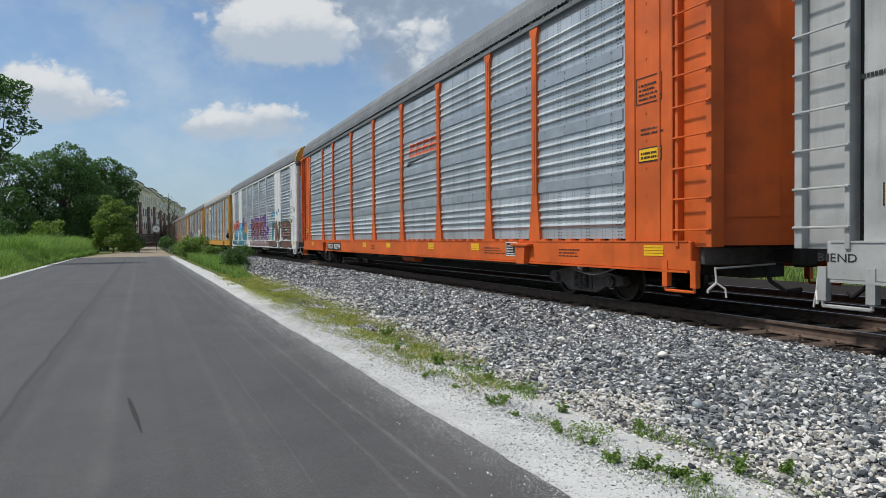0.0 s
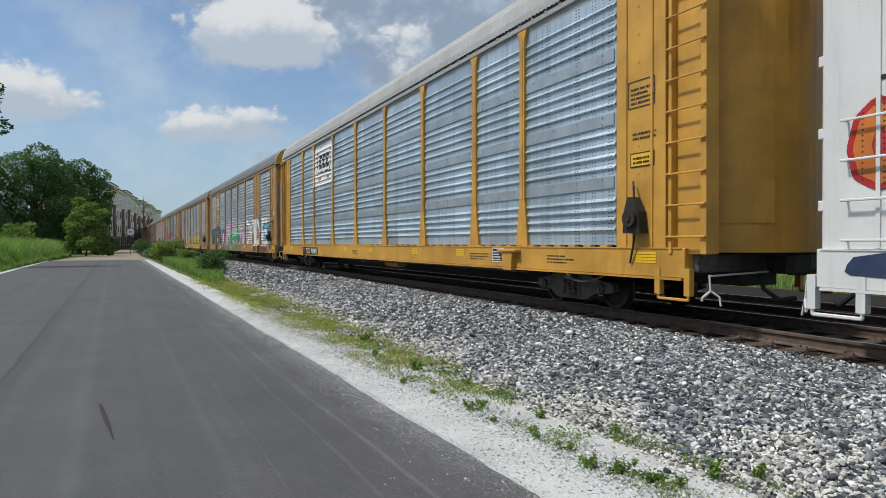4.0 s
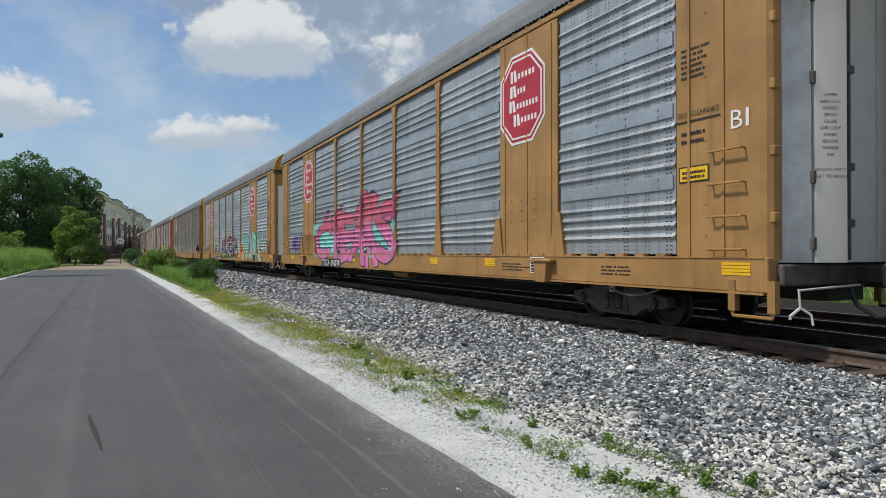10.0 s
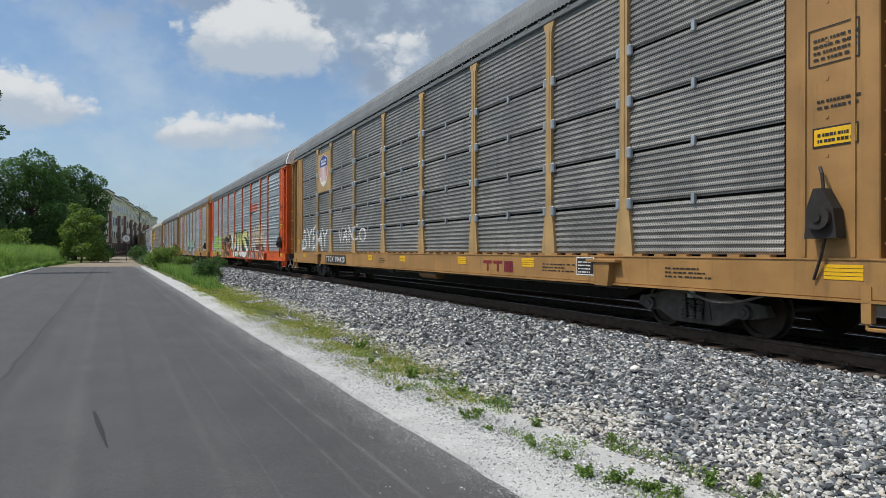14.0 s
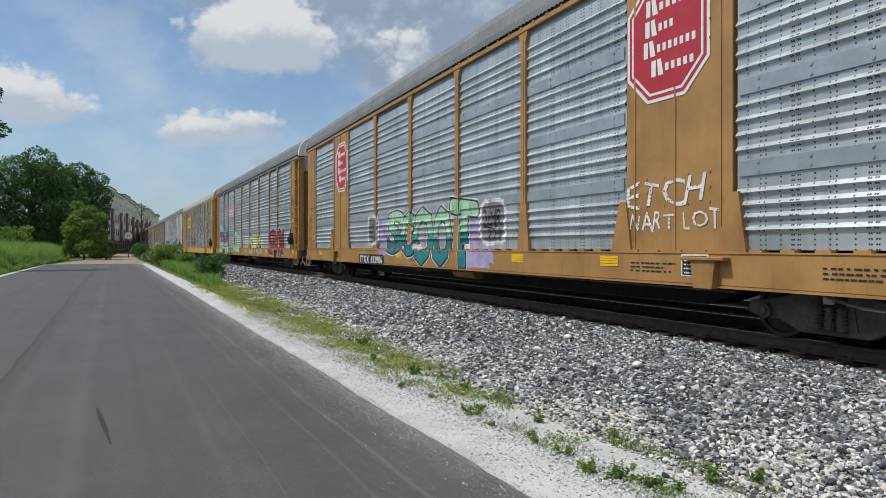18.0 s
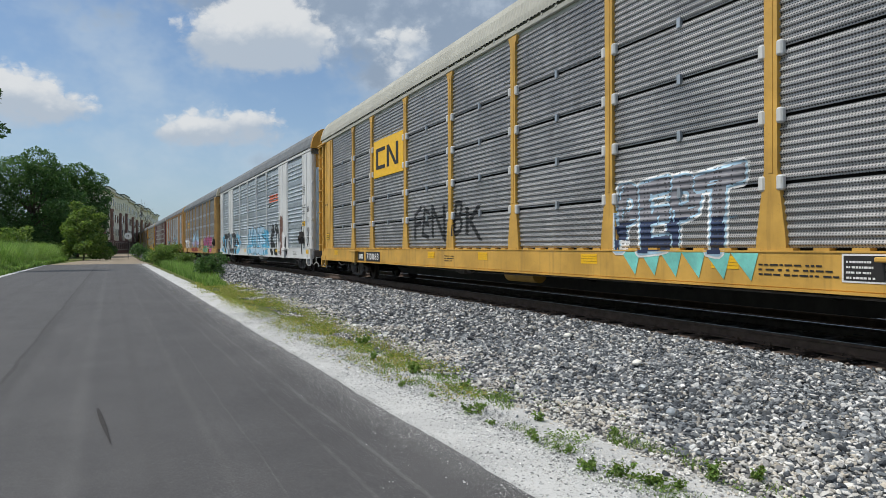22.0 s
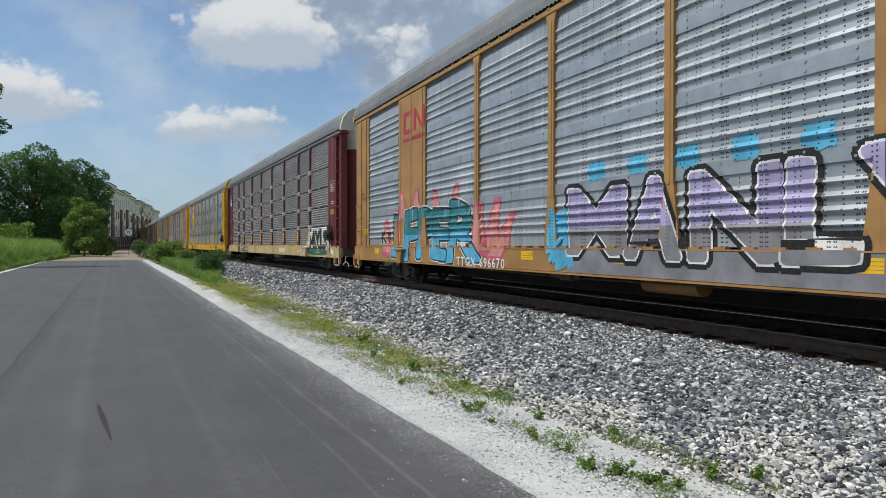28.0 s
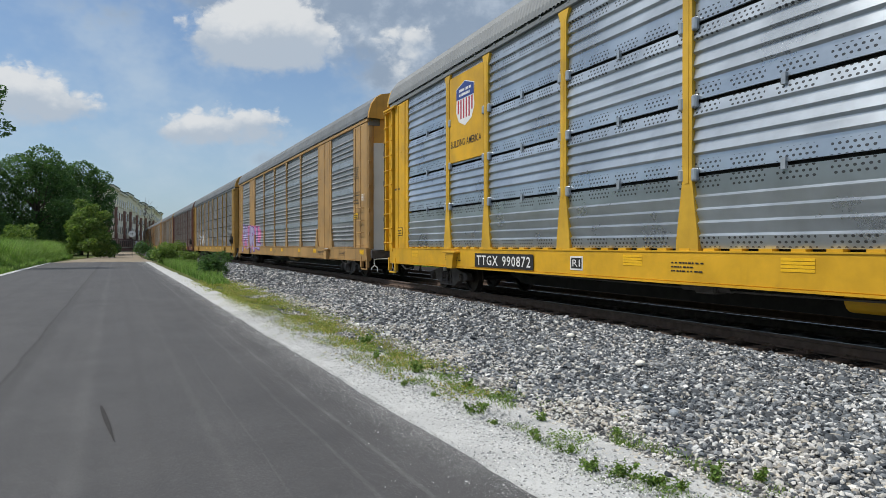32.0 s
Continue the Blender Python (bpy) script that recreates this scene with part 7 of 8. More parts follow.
car = rail_car(4, "D", "A", TAN, STEEL, 0.38, "tan rail car with large white block letters", door=(SILVER, BRIGHT))
applied("graffiti", car, *A1, [(spray(C["sky"]), blob(23.6, 24.9, 1.0, 2.4, 0.25, 3) + blob(21.1, 22.0, 2.1, 2.8, 0.3, 5))], "sprayed blue patches")
spell(car, A1, "DVIDE", [(17.87, 19.1, 1.02, 2.75), (18.95, 20.15, 1.02, 2.75), (20.5, 21.35, 1.0, 2.7), (21.25, 22.5, 1.0, 2.68), (22.75, 24.4, 0.95, 2.7)], "white", "brown", None, None, 0.03, 21, "tall white painted block letters", None, 0.07, 0.06)
dots(car, A1, "sky", 23.2, 25.4, 1.0, 2.3, 16, 0.04, 0.11, 3, "light blue sprayed dots", 0.0150)
dots(car, A1, "ice", 18.3, 22.6, 1.1, 2.5, 14, 0.03, 0.08, 4, "pale blue sprayed dots", 0.0150)
applied("patch", car, *A1, [(spray(C["brown"]), rect(20.2, 24.6, 0.67, 1.06))], "brown sprayed band along the sill", 0.003)
cloud(car, A1, "soft_pink", 9.3, 17.2, 0.75, 2.62, 0.12, 22)
applied("patch", car, *A1, [(spray(C["olive"]), rect(9.9, 11.6, 0.67, 1.07) + rect(12.5, 16.4, 0.67, 1.07))], "olive sprayed band along the sill", 0.0052)
spell(car, A1, "TAHMERT", [(9.7, 11.1, 0.95, 2.28), (10.9, 12.2, 0.9, 2.45), (12.0, 13.1, 0.9, 2.4), (12.95, 14.1, 0.9, 2.45), (13.9, 14.85, 0.95, 2.4), (14.7, 15.75, 0.9, 2.45), (15.5, 16.5, 1.15, 2.3)], "cool_mint", "black", None, "green", 0.1, 22, "mint and green letters on a pink cloud", "white", 0.1, 0.03, 0.05, 0.5)
cloud(car, A1, "teal", 0.9, 7.3, 1.05, 2.45, 0.1, 23)
spell(car, A1, "BUMER", [(1.67, 2.7, 1.02, 2.5), (2.66, 3.7, 1.02, 2.5), (3.66, 4.72, 1.0, 2.55), (4.68, 5.72, 1.0, 2.58), (5.68, 6.85, 1.0, 2.5)], "slate", "black", None, "slate", 0.06, 23, "dark grey sprayed letters with white glints", "white", 0.1, 0.04)
applied("patch", car, *A1, [(YELLOW, rect(4.95, 5.3, 1.3, 1.62))], "yellow paint square", 0.0160)
cloud(car, A1, "sky", 6.75, 7.3, 1.9, 2.45, 0.2, 3, "light blue sprayed patch", 0.0150)
cloud(car, A1, "sand", 6.7, 7.2, 1.66, 1.92, 0.25, 6, "sand-coloured sprayed patch", 0.0156)
cloud(car, A1, "plum", 7.2, 9.0, 1.2, 2.3, 0.2, 9, "dark purple sprayed patch", 0.0062)
cloud(car, A1, "white", 7.55, 8.1, 1.3, 2.0, 0.25, 8, "white sprayed patch", 0.0082)
dots(car, A1, "white", 0.4, 1.5, 1.15, 1.9, 7, 0.06, 0.13, 6, "white sprayed spots", 0.0070)
dots(car, A1, "white", 6.75, 7.45, 0.72, 1.0, 5, 0.06, 0.1, 7, "white sprayed spots", 0.0070)
number(car, A1, "CTTX 694292", 7.5, 9.55)
loop_mark(car, A1, 4.45, 5.85, 4.25, 4.9, WHITE)
applied("stencil", car, *A1, [(WHITE, bars(4.45, 5.9, 3.98, 4.1, 1, 0.9, 3, 0.0) + blob(4.95, 5.35, 3.25, 3.5, 0.03, 2))])
scrawl(car, A1, "DVIDE", 24.85, 26.1, 2.1, 2.4)

car = rail_car(5, "D", "A", TAN, STEEL, 0.36, "tan rail car with yellow and black graffiti", door=(CREAM, CREAM))
spell(car, A1, "AKUTHIS", [(9.75, 10.8, 0.85, 2.15), (10.5, 11.9, 0.72, 2.35), (11.55, 12.25, 0.85, 2.28), (12.05, 13.25, 0.74, 2.3), (13.05, 14.15, 0.74, 2.25), (14.05, 14.7, 0.85, 2.2), (14.45, 15.7, 0.70, 2.2)], "yellow", "white", "black", "yellow", 0.08, 31, "yellow letters with black and white outlines", None, 0.09, 0.035, 0.06)
dots(car, A1, "sand", 10.4, 15.4, 0.9, 2.0, 14, 0.05, 0.1, 3, "dull sprayed spots", 0.0150)
dots(car, A1, "aqua", 20.2, 21.3, 1.0, 1.85, 16, 0.05, 0.12, 9, "mint sprayed dots", 0.0045)
spell(car, A1, "NEHI", [(16.2, 17.75, 0.70, 2.2), (17.55, 18.7, 0.70, 2.14), (18.65, 19.65, 0.70, 2.16), (19.6, 20.3, 0.70, 1.66)], "yellow", "white", "black", "yellow", 0.06, 32, "yellow letters with black and white outlines", None, 0.12, 0.035, 0.07)
for grow, tint, lift_ in ((0.13, "black", 0.0075), (0.06, "white", 0.0105), (0.02, "yellow", 0.0135)):
    cloud(car, A1, tint, 19.62 - grow, 20.25 + grow, 1.72 - grow, 2.12 + grow, 0.03, 32, "round sprayed dot with outlines", lift_, 0.8)
cloud(car, A1, "yellow", 20.0, 20.9, 0.72, 1.1, 0.08, 33, "yellow sprayed tail", 0.0052)
spell(car, A1, "BIGC", [(1.8, 2.2, 1.15, 1.85), (2.22, 2.45, 1.2, 1.78), (2.48, 3.12, 1.15, 1.8), (3.2, 3.8, 1.15, 1.98)], "grey", "white", "black", None, 0.08, 33, "white outlined letters", None, 0.02, 0.03, 0.03)
scrawl(car, A1, "HAPPY", 7.95, 8.75, 1.62, 1.95)
scrawl(car, A1, "B-DAY BEAR", 7.65, 8.85, 1.25, 1.5)
number(car, A1, "CTTX 692362", 7.5, 9.6, 0.68, 0.9, False)
block_mark(car, A1, 4.35, 5.9, 3.55, 4.35)
scrawl(car, A1, "FANDEL", 22.5, 24.5, 1.2, 1.95, "black")
scrawl(car, A1, "VN", 5.6, 6.4, 1.4, 2.1, "rose", 8, "faded pink scrawl")

car = rail_car(6, "D", "A", TAN, (0.42, 0.45, 0.48), 0.4, "tan rail car with pink and turquoise graffiti", door=(SILVER, CREAM))
cloud(car, A1, "aqua", 5.9, 9.2, 1.0, 2.35, 0.08, 41, power=0.35)
cloud(car, A1, "aqua", 11.6, 14.8, 1.0, 2.3, 0.08, 43, power=0.35)
cloud(car, A1, "butter", 12.7, 13.5, 2.1, 2.5, 0.2, 44, "yellow sprayed patch", 0.0042)
spell(car, A1, "CYEAKS", [(6.1, 8.45, 0.92, 2.45), (8.0, 9.8, 0.75, 2.62), (9.5, 11.05, 0.85, 2.62), (10.8, 12.5, 0.8, 2.75), (12.2, 13.5, 0.72, 2.85), (13.2, 14.75, 0.70, 2.5)], "rose", "navy", None, "pink", 0.2, 41, "pink spiky letters on turquoise", None, 0.14, 0.035, 0.05, 0.6)
flames(car, A1, "rose", "navy", [(6.6, 7.6, 7.9, 2.75, 2.0), (8.2, 9.2, 9.5, 2.85, 2.1), (10.6, 11.6, 11.9, 3.0, 2.2), (11.8, 12.8, 12.7, 3.1, 2.2), (13.6, 14.4, 14.9, 2.9, 2.0)], "pink spikes over the letters")
number(car, A1, "TTGX 696078", 7.45, 9.65, 0.66, 0.88)
emblem(car, A1, 4.4)
emblem(car, A1, 20.5)
scrawl(car, A1, "MINE", 2.2, 3.9, 1.2, 1.9, "purple")
scrawl(car, A1, "TONKED", 4.3, 5.9, 1.55, 1.9, "brown")
scrawl(car, A1, "ART", 4.7, 5.5, 1.25, 1.5, "brown")

car = rail_car(7, "D", "A", TAN, STEEL, 0.38, "tan rail car with red, white and turquoise graffiti", door=(CREAM, CREAM))
spell(car, A1, "ASTEROA", [(9.7, 11.0, 1.05, 2.15), (10.8, 12.3, 1.05, 2.22), (12.15, 13.3, 1.1, 2.22), (13.1, 14.2, 1.1, 2.25), (14.05, 14.8, 1.1, 2.27), (14.55, 15.45, 1.1, 2.26), (15.45, 16.45, 1.1, 2.3)], "wine", "white", "black", "navy", 0.14, 51, "dark red and navy letters with thick white outlines", None, 0.06, 0.05, 0.03, 0.5)
applied("graffiti", car, *A1, [(spray(C["black"]), blob(9.6, 16.3, 0.7, 1.2, 0.06, 3)), (spray(C["pale"]), bars(9.8, 16.0, 0.74, 1.14, 5, 0.3, 6, 0.0))], "black and yellow crackle pattern")
cloud(car, A1, "orange", 17.3, 24.4, 0.70, 1.75, 0.08, 52, power=0.4)
spell(car, A1, "RNURK", [(18.25, 19.9, 0.72, 2.17), (19.6, 20.95, 0.72, 2.3), (20.75, 21.6, 0.72, 2.28), (21.35, 22.55, 0.70, 2.35), (22.3, 23.7, 0.68, 2.2)], "aqua", "black", None, "aqua", 0.18, 52, "turquoise letters on an orange cloud", "white", 0.13, 0.045)
spell(car, A1, "CS", [(23.4, 23.9, 1.25, 1.75), (23.85, 24.4, 1.15, 1.85)], "aqua", "white", "black", None, 0.1, 53, "small turquoise swirls edged in white", None, 0.02, 0.03, 0.03)
number(car, A1, "TTGX 691143", 7.45, 9.6, 0.63, 0.84)
emblem(car, A1, 4.45, 3.35, 5.05)
emblem(car, A1, 20.5, 3.3, 5.0)
scrawl(car, A1, "NORELES", 1.75, 4.2, 1.2, 1.75)
scrawl(car, A1, "SMR", 6.7, 7.85, 1.15, 1.7)
scrawl(car, A1, "MAZIE", 24.9, 25.9, 1.55, 1.75)
scrawl(car, A1, "BIEN", 24.95, 25.8, 1.3, 1.5)
scrawl(car, A1, "SPIN", 25.0, 25.85, 1.06, 1.25)

car = rail_car(8, "L", "B", TAN, DULL, 0.45, "tan rail car with finely ribbed grey screens", posts=(0.46, 0.30, 0.13), cap=paint(GOLD))
emblem_board(car, 4.6, 6.3, 3.5, 5.06, paint((0.46, 0.30, 0.13)), "tan painted board")
shield(car, B0, 4.85, 6.0, 3.7, 5.0)
scrawl(car, B0, "BYEMY", 1.9, 6.0, 1.2, 2.1, "white", 61, "white outline letters")
scrawl(car, B0, "VANCO", 7.4, 10.4, 1.45, 2.0, "white")
number(car, B0, "TTGX 904420", 6.0, 8.4)
applied("stencil", car, *B0, [(spray(C["wine"]), rect(18.4, 18.75, 0.90, 0.96) + rect(18.54, 18.61, 0.74, 0.90) + rect(18.82, 19.17, 0.90, 0.96) + rect(18.96, 19.03, 0.74, 0.90) + bars(19.25, 19.6, 0.74, 0.96, 1, 1.0, 2, 0.0))], "faded dark red mark")

car = rail_car(9, "L", "A", (0.60, 0.10, 0.018), (0.48, 0.53, 0.57), 0.22, "orange-red rail car with green and black graffiti", cap=WHITE)
cloud(car, A0, "lilac", 1.3, 6.6, 1.0, 2.35, 0.1, 71)
spell(car, A0, "ARER", [(1.75, 3.4, 0.72, 2.31), (3.1, 4.3, 0.72, 2.25), (4.1, 5.3, 0.70, 2.3), (5.1, 6.5, 0.68, 2.33)], "lime", "black", "white", "lime", 0.12, 71, "lime green letters with black outlines", "aqua", 0.11, 0.05, 0.03)
cloud(car, A0, "red", 6.4, 11.3, 0.70, 2.1, 0.1, 72, power=0.4)
cloud(car, A0, "white", 10.8, 11.4, 1.2, 2.3, 0.1, 75, "white sprayed patch", 0.0042)
spell(car, A0, "AYKDP", [(6.6, 7.4, 0.72, 2.17), (7.25, 8.0, 0.72, 2.2), (7.9, 9.0, 0.68, 2.2), (8.85, 9.95, 0.68, 2.15), (9.75, 10.8, 0.68, 2.25)], "black", "white", "yellow", None, 0.08, 72, "black letters edged in white and yellow", None, 0.13, 0.025, 0.07)
cloud(car, A0, "dark_green", 11.4, 17.4, 0.70, 2.45, 0.08, 73, power=0.4)
spell(car, A0, "RWUS", [(11.7, 13.05, 0.74, 2.35), (12.9, 14.1, 0.70, 2.42), (14.05, 15.2, 0.70, 2.4), (15.1, 16.9, 0.68, 2.4)], "butter", "black", None, "white", 0.1, 73, "pale yellow and white letters on dark green", None, 0.13, 0.05, 0.05, 0.45)
piece(car, A0, "STAR", 17.3, 21.6, 0.75, 2.4, "sand", "white", "brown", None, "brown", 0.25, 0.06, 74, "tan and white pointed letters", None)
for i, w_ in enumerate(("TALK", "IS", "CHEAP")):
    scrawl(car, A0, w_, 16.5, 17.15 if i != 1 else 16.85, 2.1 - 0.3 * i, 2.3 - 0.3 * i)
applied("stencil", car, *A0, [(INK, lettering("22618", 0.95, 1.4, 2.6, 2.75) + bars(0.95, 1.4, 2.82, 2.95, 1, 0.8))], "black stencilled number")
stripe_mark(car, A0, 17.5, 19.9, 3.3, 3.95)
number(car, A0, "302116", 8.3, 9.3, 0.74, 0.92, False, spray(C["orange"]))

car = rail_car(10, "D", "A", TAN, STEEL, 0.34, "tan rail car with blue graffiti and red emblems", door=(SILVER, CREAM))
spell(car, A1, "SCOOT", [(10.05, 11.4, 0.95, 2.22), (11.15, 12.25, 0.9, 2.12), (12.0, 13.4, 0.70, 2.2), (13.25, 14.45, 0.70, 2.15), (14.25, 15.7, 0.68, 2.25)], "cool_mint", "black", "white", "teal", 0.08, 81, "mint and teal rounded letters edged in black", None, 0.10, 0.05, 0.03, 0.5)
cloud(car, A1, "lilac", 9.2, 10.5, 0.95, 2.15, 0.15, 5, "lilac sprayed cloud")
cloud(car, A1, "lilac", 15.2, 16.5, 0.70, 1.75, 0.15, 3, "lilac sprayed cloud")
dots(car, A1, "soft_pink", 9.3, 16.4, 1.0, 2.3, 12, 0.06, 0.12, 5, "pink sprayed dots", 0.0040)
for u_, w_, seed_ in ((8.2, 1.05, 7), (15.75, 1.15, 8)):
    cloud(car, A1, "white", u_, u_ + w_, 1.2, 2.2, 0.06, seed_, "white outlined tag", 0.0042)
    cloud(car, A1, "grey", u_ + 0.09, u_ + w_ - 0.09, 1.29, 2.11, 0.06, seed_, "grey field of a tag", 0.0062)
    applied("tag_lettering", car, *A1, [(spray(C["black"]), lettering("2OIR", u_ + 0.2, u_ + w_ - 0.2, 1.6, 1.95, 0.004, 0.2, seed_) + lettering("TH", u_ + 0.35, u_ + w_ - 0.2, 1.35, 1.58, 0.004, 0.2, seed_))], "thin black sprayed letters", 0.011)
scrawl(car, A1, "ETCH", 20.5, 22.0, 1.75, 2.1, "white")
scrawl(car, A1, "SNART LOT", 20.4, 22.2, 1.4, 1.65, "white")
number(car, A1, "TTGX 693906", 7.6, 9.75, 0.66, 0.88)
emblem(car, A1, 4.55, 3.2, 5.0)
emblem(car, A1, 20.5, 3.25, 5.05)

car = rail_car(11, "L", "A", TAN, STEEL, 0.36, "tan rail car with dark red bubble letters", cap=WHITE)
applied("patch", car, *A0, [(spray(C["wine"]), rect(20.75, 24.0, 0.67, 1.95))], "dark red sprayed field", 0.003)
spell(car, A0, "SRKM", [(20.65, 21.6, 0.70, 2.13), (21.4, 22.6, 0.70, 2.13), (22.4, 23.3, 0.70, 2.15), (22.95, 24.15, 0.70, 2.18)], "wine", "white", None, None, 0.05, 91, "dark red bubble letters with white outlines", None, 0.2, 0.03)
spell(car, A0, "SMNUC", [(14.85, 16.15, 0.74, 1.92), (16.0, 17.0, 0.70, 1.98), (16.8, 17.65, 0.70, 1.9), (17.45, 18.3, 0.70, 2.02), (18.2, 19.15, 0.70, 1.66)], "pale", "black", None, "sand", 0.1, 92, "pale yellow bubble letters with black outlines", None, 0.12, 0.035, 0.05, 0.3)
spell(car, A0, "CEEL", [(8.85, 9.7, 0.9, 2.22), (9.55, 10.25, 0.92, 2.22), (10.15, 10.8, 0.92, 2.2), (10.6, 11.5, 0.86, 2.2)], "cool_mint", "green", "pea", None, 0.05, 93, "mint green bubble letters", None, 0.12, 0.025, 0.05)
spell(car, A0, "ZEMK", [(2.1, 3.5, 0.68, 2.28), (3.3, 4.3, 0.68, 2.28), (4.15, 5.55, 0.68, 2.24), (5.4, 6.75, 0.68, 2.28)], "plum", "black", "white", "cool_mint", 0.16, 94, "purple and pale green letters", None, 0.13, 0.04, 0.03, 0.5)
applied("patch", car, *A0, [(spray((0.70, 0.42, 0.56)), rect(6.45, 9.0, 3.42, 4.2)), (WHITE, bars(6.7, 8.8, 3.5, 4.1, 2, 0.5, 4, 0.0))], "faded pink painted panel")
applied("graffiti", car, *A0, [(spray(C["sky"]), blob(4.6, 5.6, 2.2, 2.9, 0.25, 3))], "blue sprayed patch")
number(car, A0, "ETTX 703241", 6.85, 9.0)

car = rail_car(12, "L", "B", (0.58, 0.34, 0.07), (0.40, 0.40, 0.405), 0.36, "yellow rail car with finely ribbed grey screens", roof=plain((0.40, 0.40, 0.355), 0.75, 0.05, 0.12, 1.2, "cream_roof"))
emblem_board(car, 6.65, 9.15, 3.3, 4.45, YELLOW, "yellow painted board")
loop_mark(car, B0, 6.9, 8.8, 3.55, 4.2, INK)
spell(car, B0, "PEPT", [(18.0, 18.65, 1.05, 2.1), (18.55, 19.15, 1.05, 2.12), (19.05, 19.7, 1.05, 2.14), (19.55, 20.35, 1.05, 2.12)], "grey", "ice", "white", "navy", 0.1, 101, "dark letters edged in white and pale blue", "ice", 0.03, 0.03, 0.03)
applied("graffiti", car, *B0, [(spray(C["mint"]), [(np.array([(18.2 + 0.4 * i, 1.06), (18.6 + 0.4 * i, 1.06), (18.5 + 0.4 * i, 0.72)]), [(0, 1, 2)]) for i in range(6)])], "turquoise sprayed points")
scrawl(car, B0, "FEN BK", 9.9, 13.6, 1.35, 2.15, "black")
number(car, B0, "710883", 6.05, 7.2)
applied("stencil", car, *B0, [(INK, rect(5.1, 5.75, 0.69, 0.99)), (WHITE, bars(5.2, 5.65, 0.76, 0.92, 1, 0.95, 2, 0.0))])

car = rail_car(13, "D", "A", (0.62, 0.63, 0.63), STEEL, 0.30, "white rail car with black and blue graffiti", door=(SILVER, CREAM))
cloud(car, A1, "sky", 1.2, 9.2, 0.70, 2.1, 0.06, 111, power=0.4)
dots(car, A1, "ice", 8.0, 9.4, 1.1, 2.1, 8, 0.06, 0.12, 11, "pale blue sprayed dabs", 0.0040)
spell(car, A1, "TEKOR", [(2.0, 4.15, 0.70, 2.17), (3.85, 4.85, 0.70, 2.2), (4.55, 5.75, 0.70, 2.2), (5.55, 6.55, 0.70, 2.18), (6.35, 7.75, 0.68, 2.18)], "black", "white", None, None, 0.08, 111, "black letters edged in white on turquoise", None, 0.2, 0.03)
for du, tint, lift_ in ((0.06, "white", 0.006), (0.0, "black", 0.009)):
    applied("patch", car, *A1, [(spray(C[tint]), [(np.array([(7.7 - du, 1.9 + du), (8.9 + 2 * du, 1.25), (7.75 - du, 0.95 - du)]), [(0, 1, 2)]), (np.array([(2.3 + du, 1.95 + du), (1.35 - 2 * du, 1.3), (2.3 + du, 0.95 - du)]), [(0, 1, 2)])])], "black arrow edged in white", lift_)
cloud(car, A1, "sky", 11.8, 17.9, 0.70, 2.2, 0.1, 112, power=0.4)
spell(car, A1, "KOSEA", [(12.1, 13.9, 0.70, 2.37), (13.6, 14.65, 0.70, 2.3), (14.4, 15.7, 0.70, 2.35), (15.6, 16.8, 0.68, 2.36), (16.5, 17.35, 0.68, 1.7)], "ice", "black", None, "ice", 0.05, 112, "pale blue bubble letters with black outlines", None, 0.16, 0.045)
applied("graffiti", car, *A1, [(spray(C["sky"]), blob(11.9, 12.9, 0.72, 1.2, 0.2, 3) + blob(16.6, 18.0, 0.72, 1.6, 0.2, 5))], "blue sprayed patches")
applied("graffiti", car, *A1, [(spray(C["black"]), ring([18.5, 18.75, 19.0, 19.35, 19.45, 19.2, 18.95, 19.1, 19.35, 19.5, 19.3, 18.9, 18.6, 18.4], [1.7, 2.2, 2.42, 2.2, 1.9, 1.72, 1.68, 1.45, 1.4, 1.3, 0.72, 0.72, 0.95, 1.3]))], "bold black curved sprayed shape")
applied("graffiti", car, *A1, [(spray(C["black"]), ring([19.5, 19.75, 20.1, 20.5, 20.75, 20.6, 20.35, 20.2, 20.35, 20.5, 20.2, 19.95, 19.7, 19.5, 19.75, 19.9, 19.7], [2.2, 2.46, 2.3, 2.0, 1.5, 1.35, 1.4, 1.1, 0.72, 0.72, 0.72, 0.72, 0.72, 0.95, 1.3, 1.6, 1.9]))], "bold black curved sprayed shape")
applied("graffiti", car, *A1, [(spray(C["white"]), rect(18.85, 18.95, 2.1, 2.25) + rect(19.85, 19.93, 2.1, 2.2) + rect(19.15, 19.3, 0.95, 1.1))], "small white sprayed flecks", 0.008)
applied("graffiti", car, *A1, [(spray(C["brown"]), blob(20.75, 21.5, 1.3, 2.75, 0.15, 9)), (spray(C["white"]), blob(21.2, 21.9, 0.8, 1.9, 0.15, 11)), (spray(C["black"]), blob(21.8, 22.5, 0.75, 1.7, 0.2, 12)), (spray(C["brown"]), blob(20.9, 21.25, 0.75, 1.3, 0.2, 10))], "brown, white and black sprayed shapes")
stripe_mark(car, A1, 18.05, 20.25, 3.3, 3.95)
scrawl(car, A1, "SK", 26.0, 26.35, 1.2, 2.0)
applied("stencil", car, *A1, [(INK, lettering("29511", 0.75, 1.2, 2.55, 2.68))], "black stencilled number")

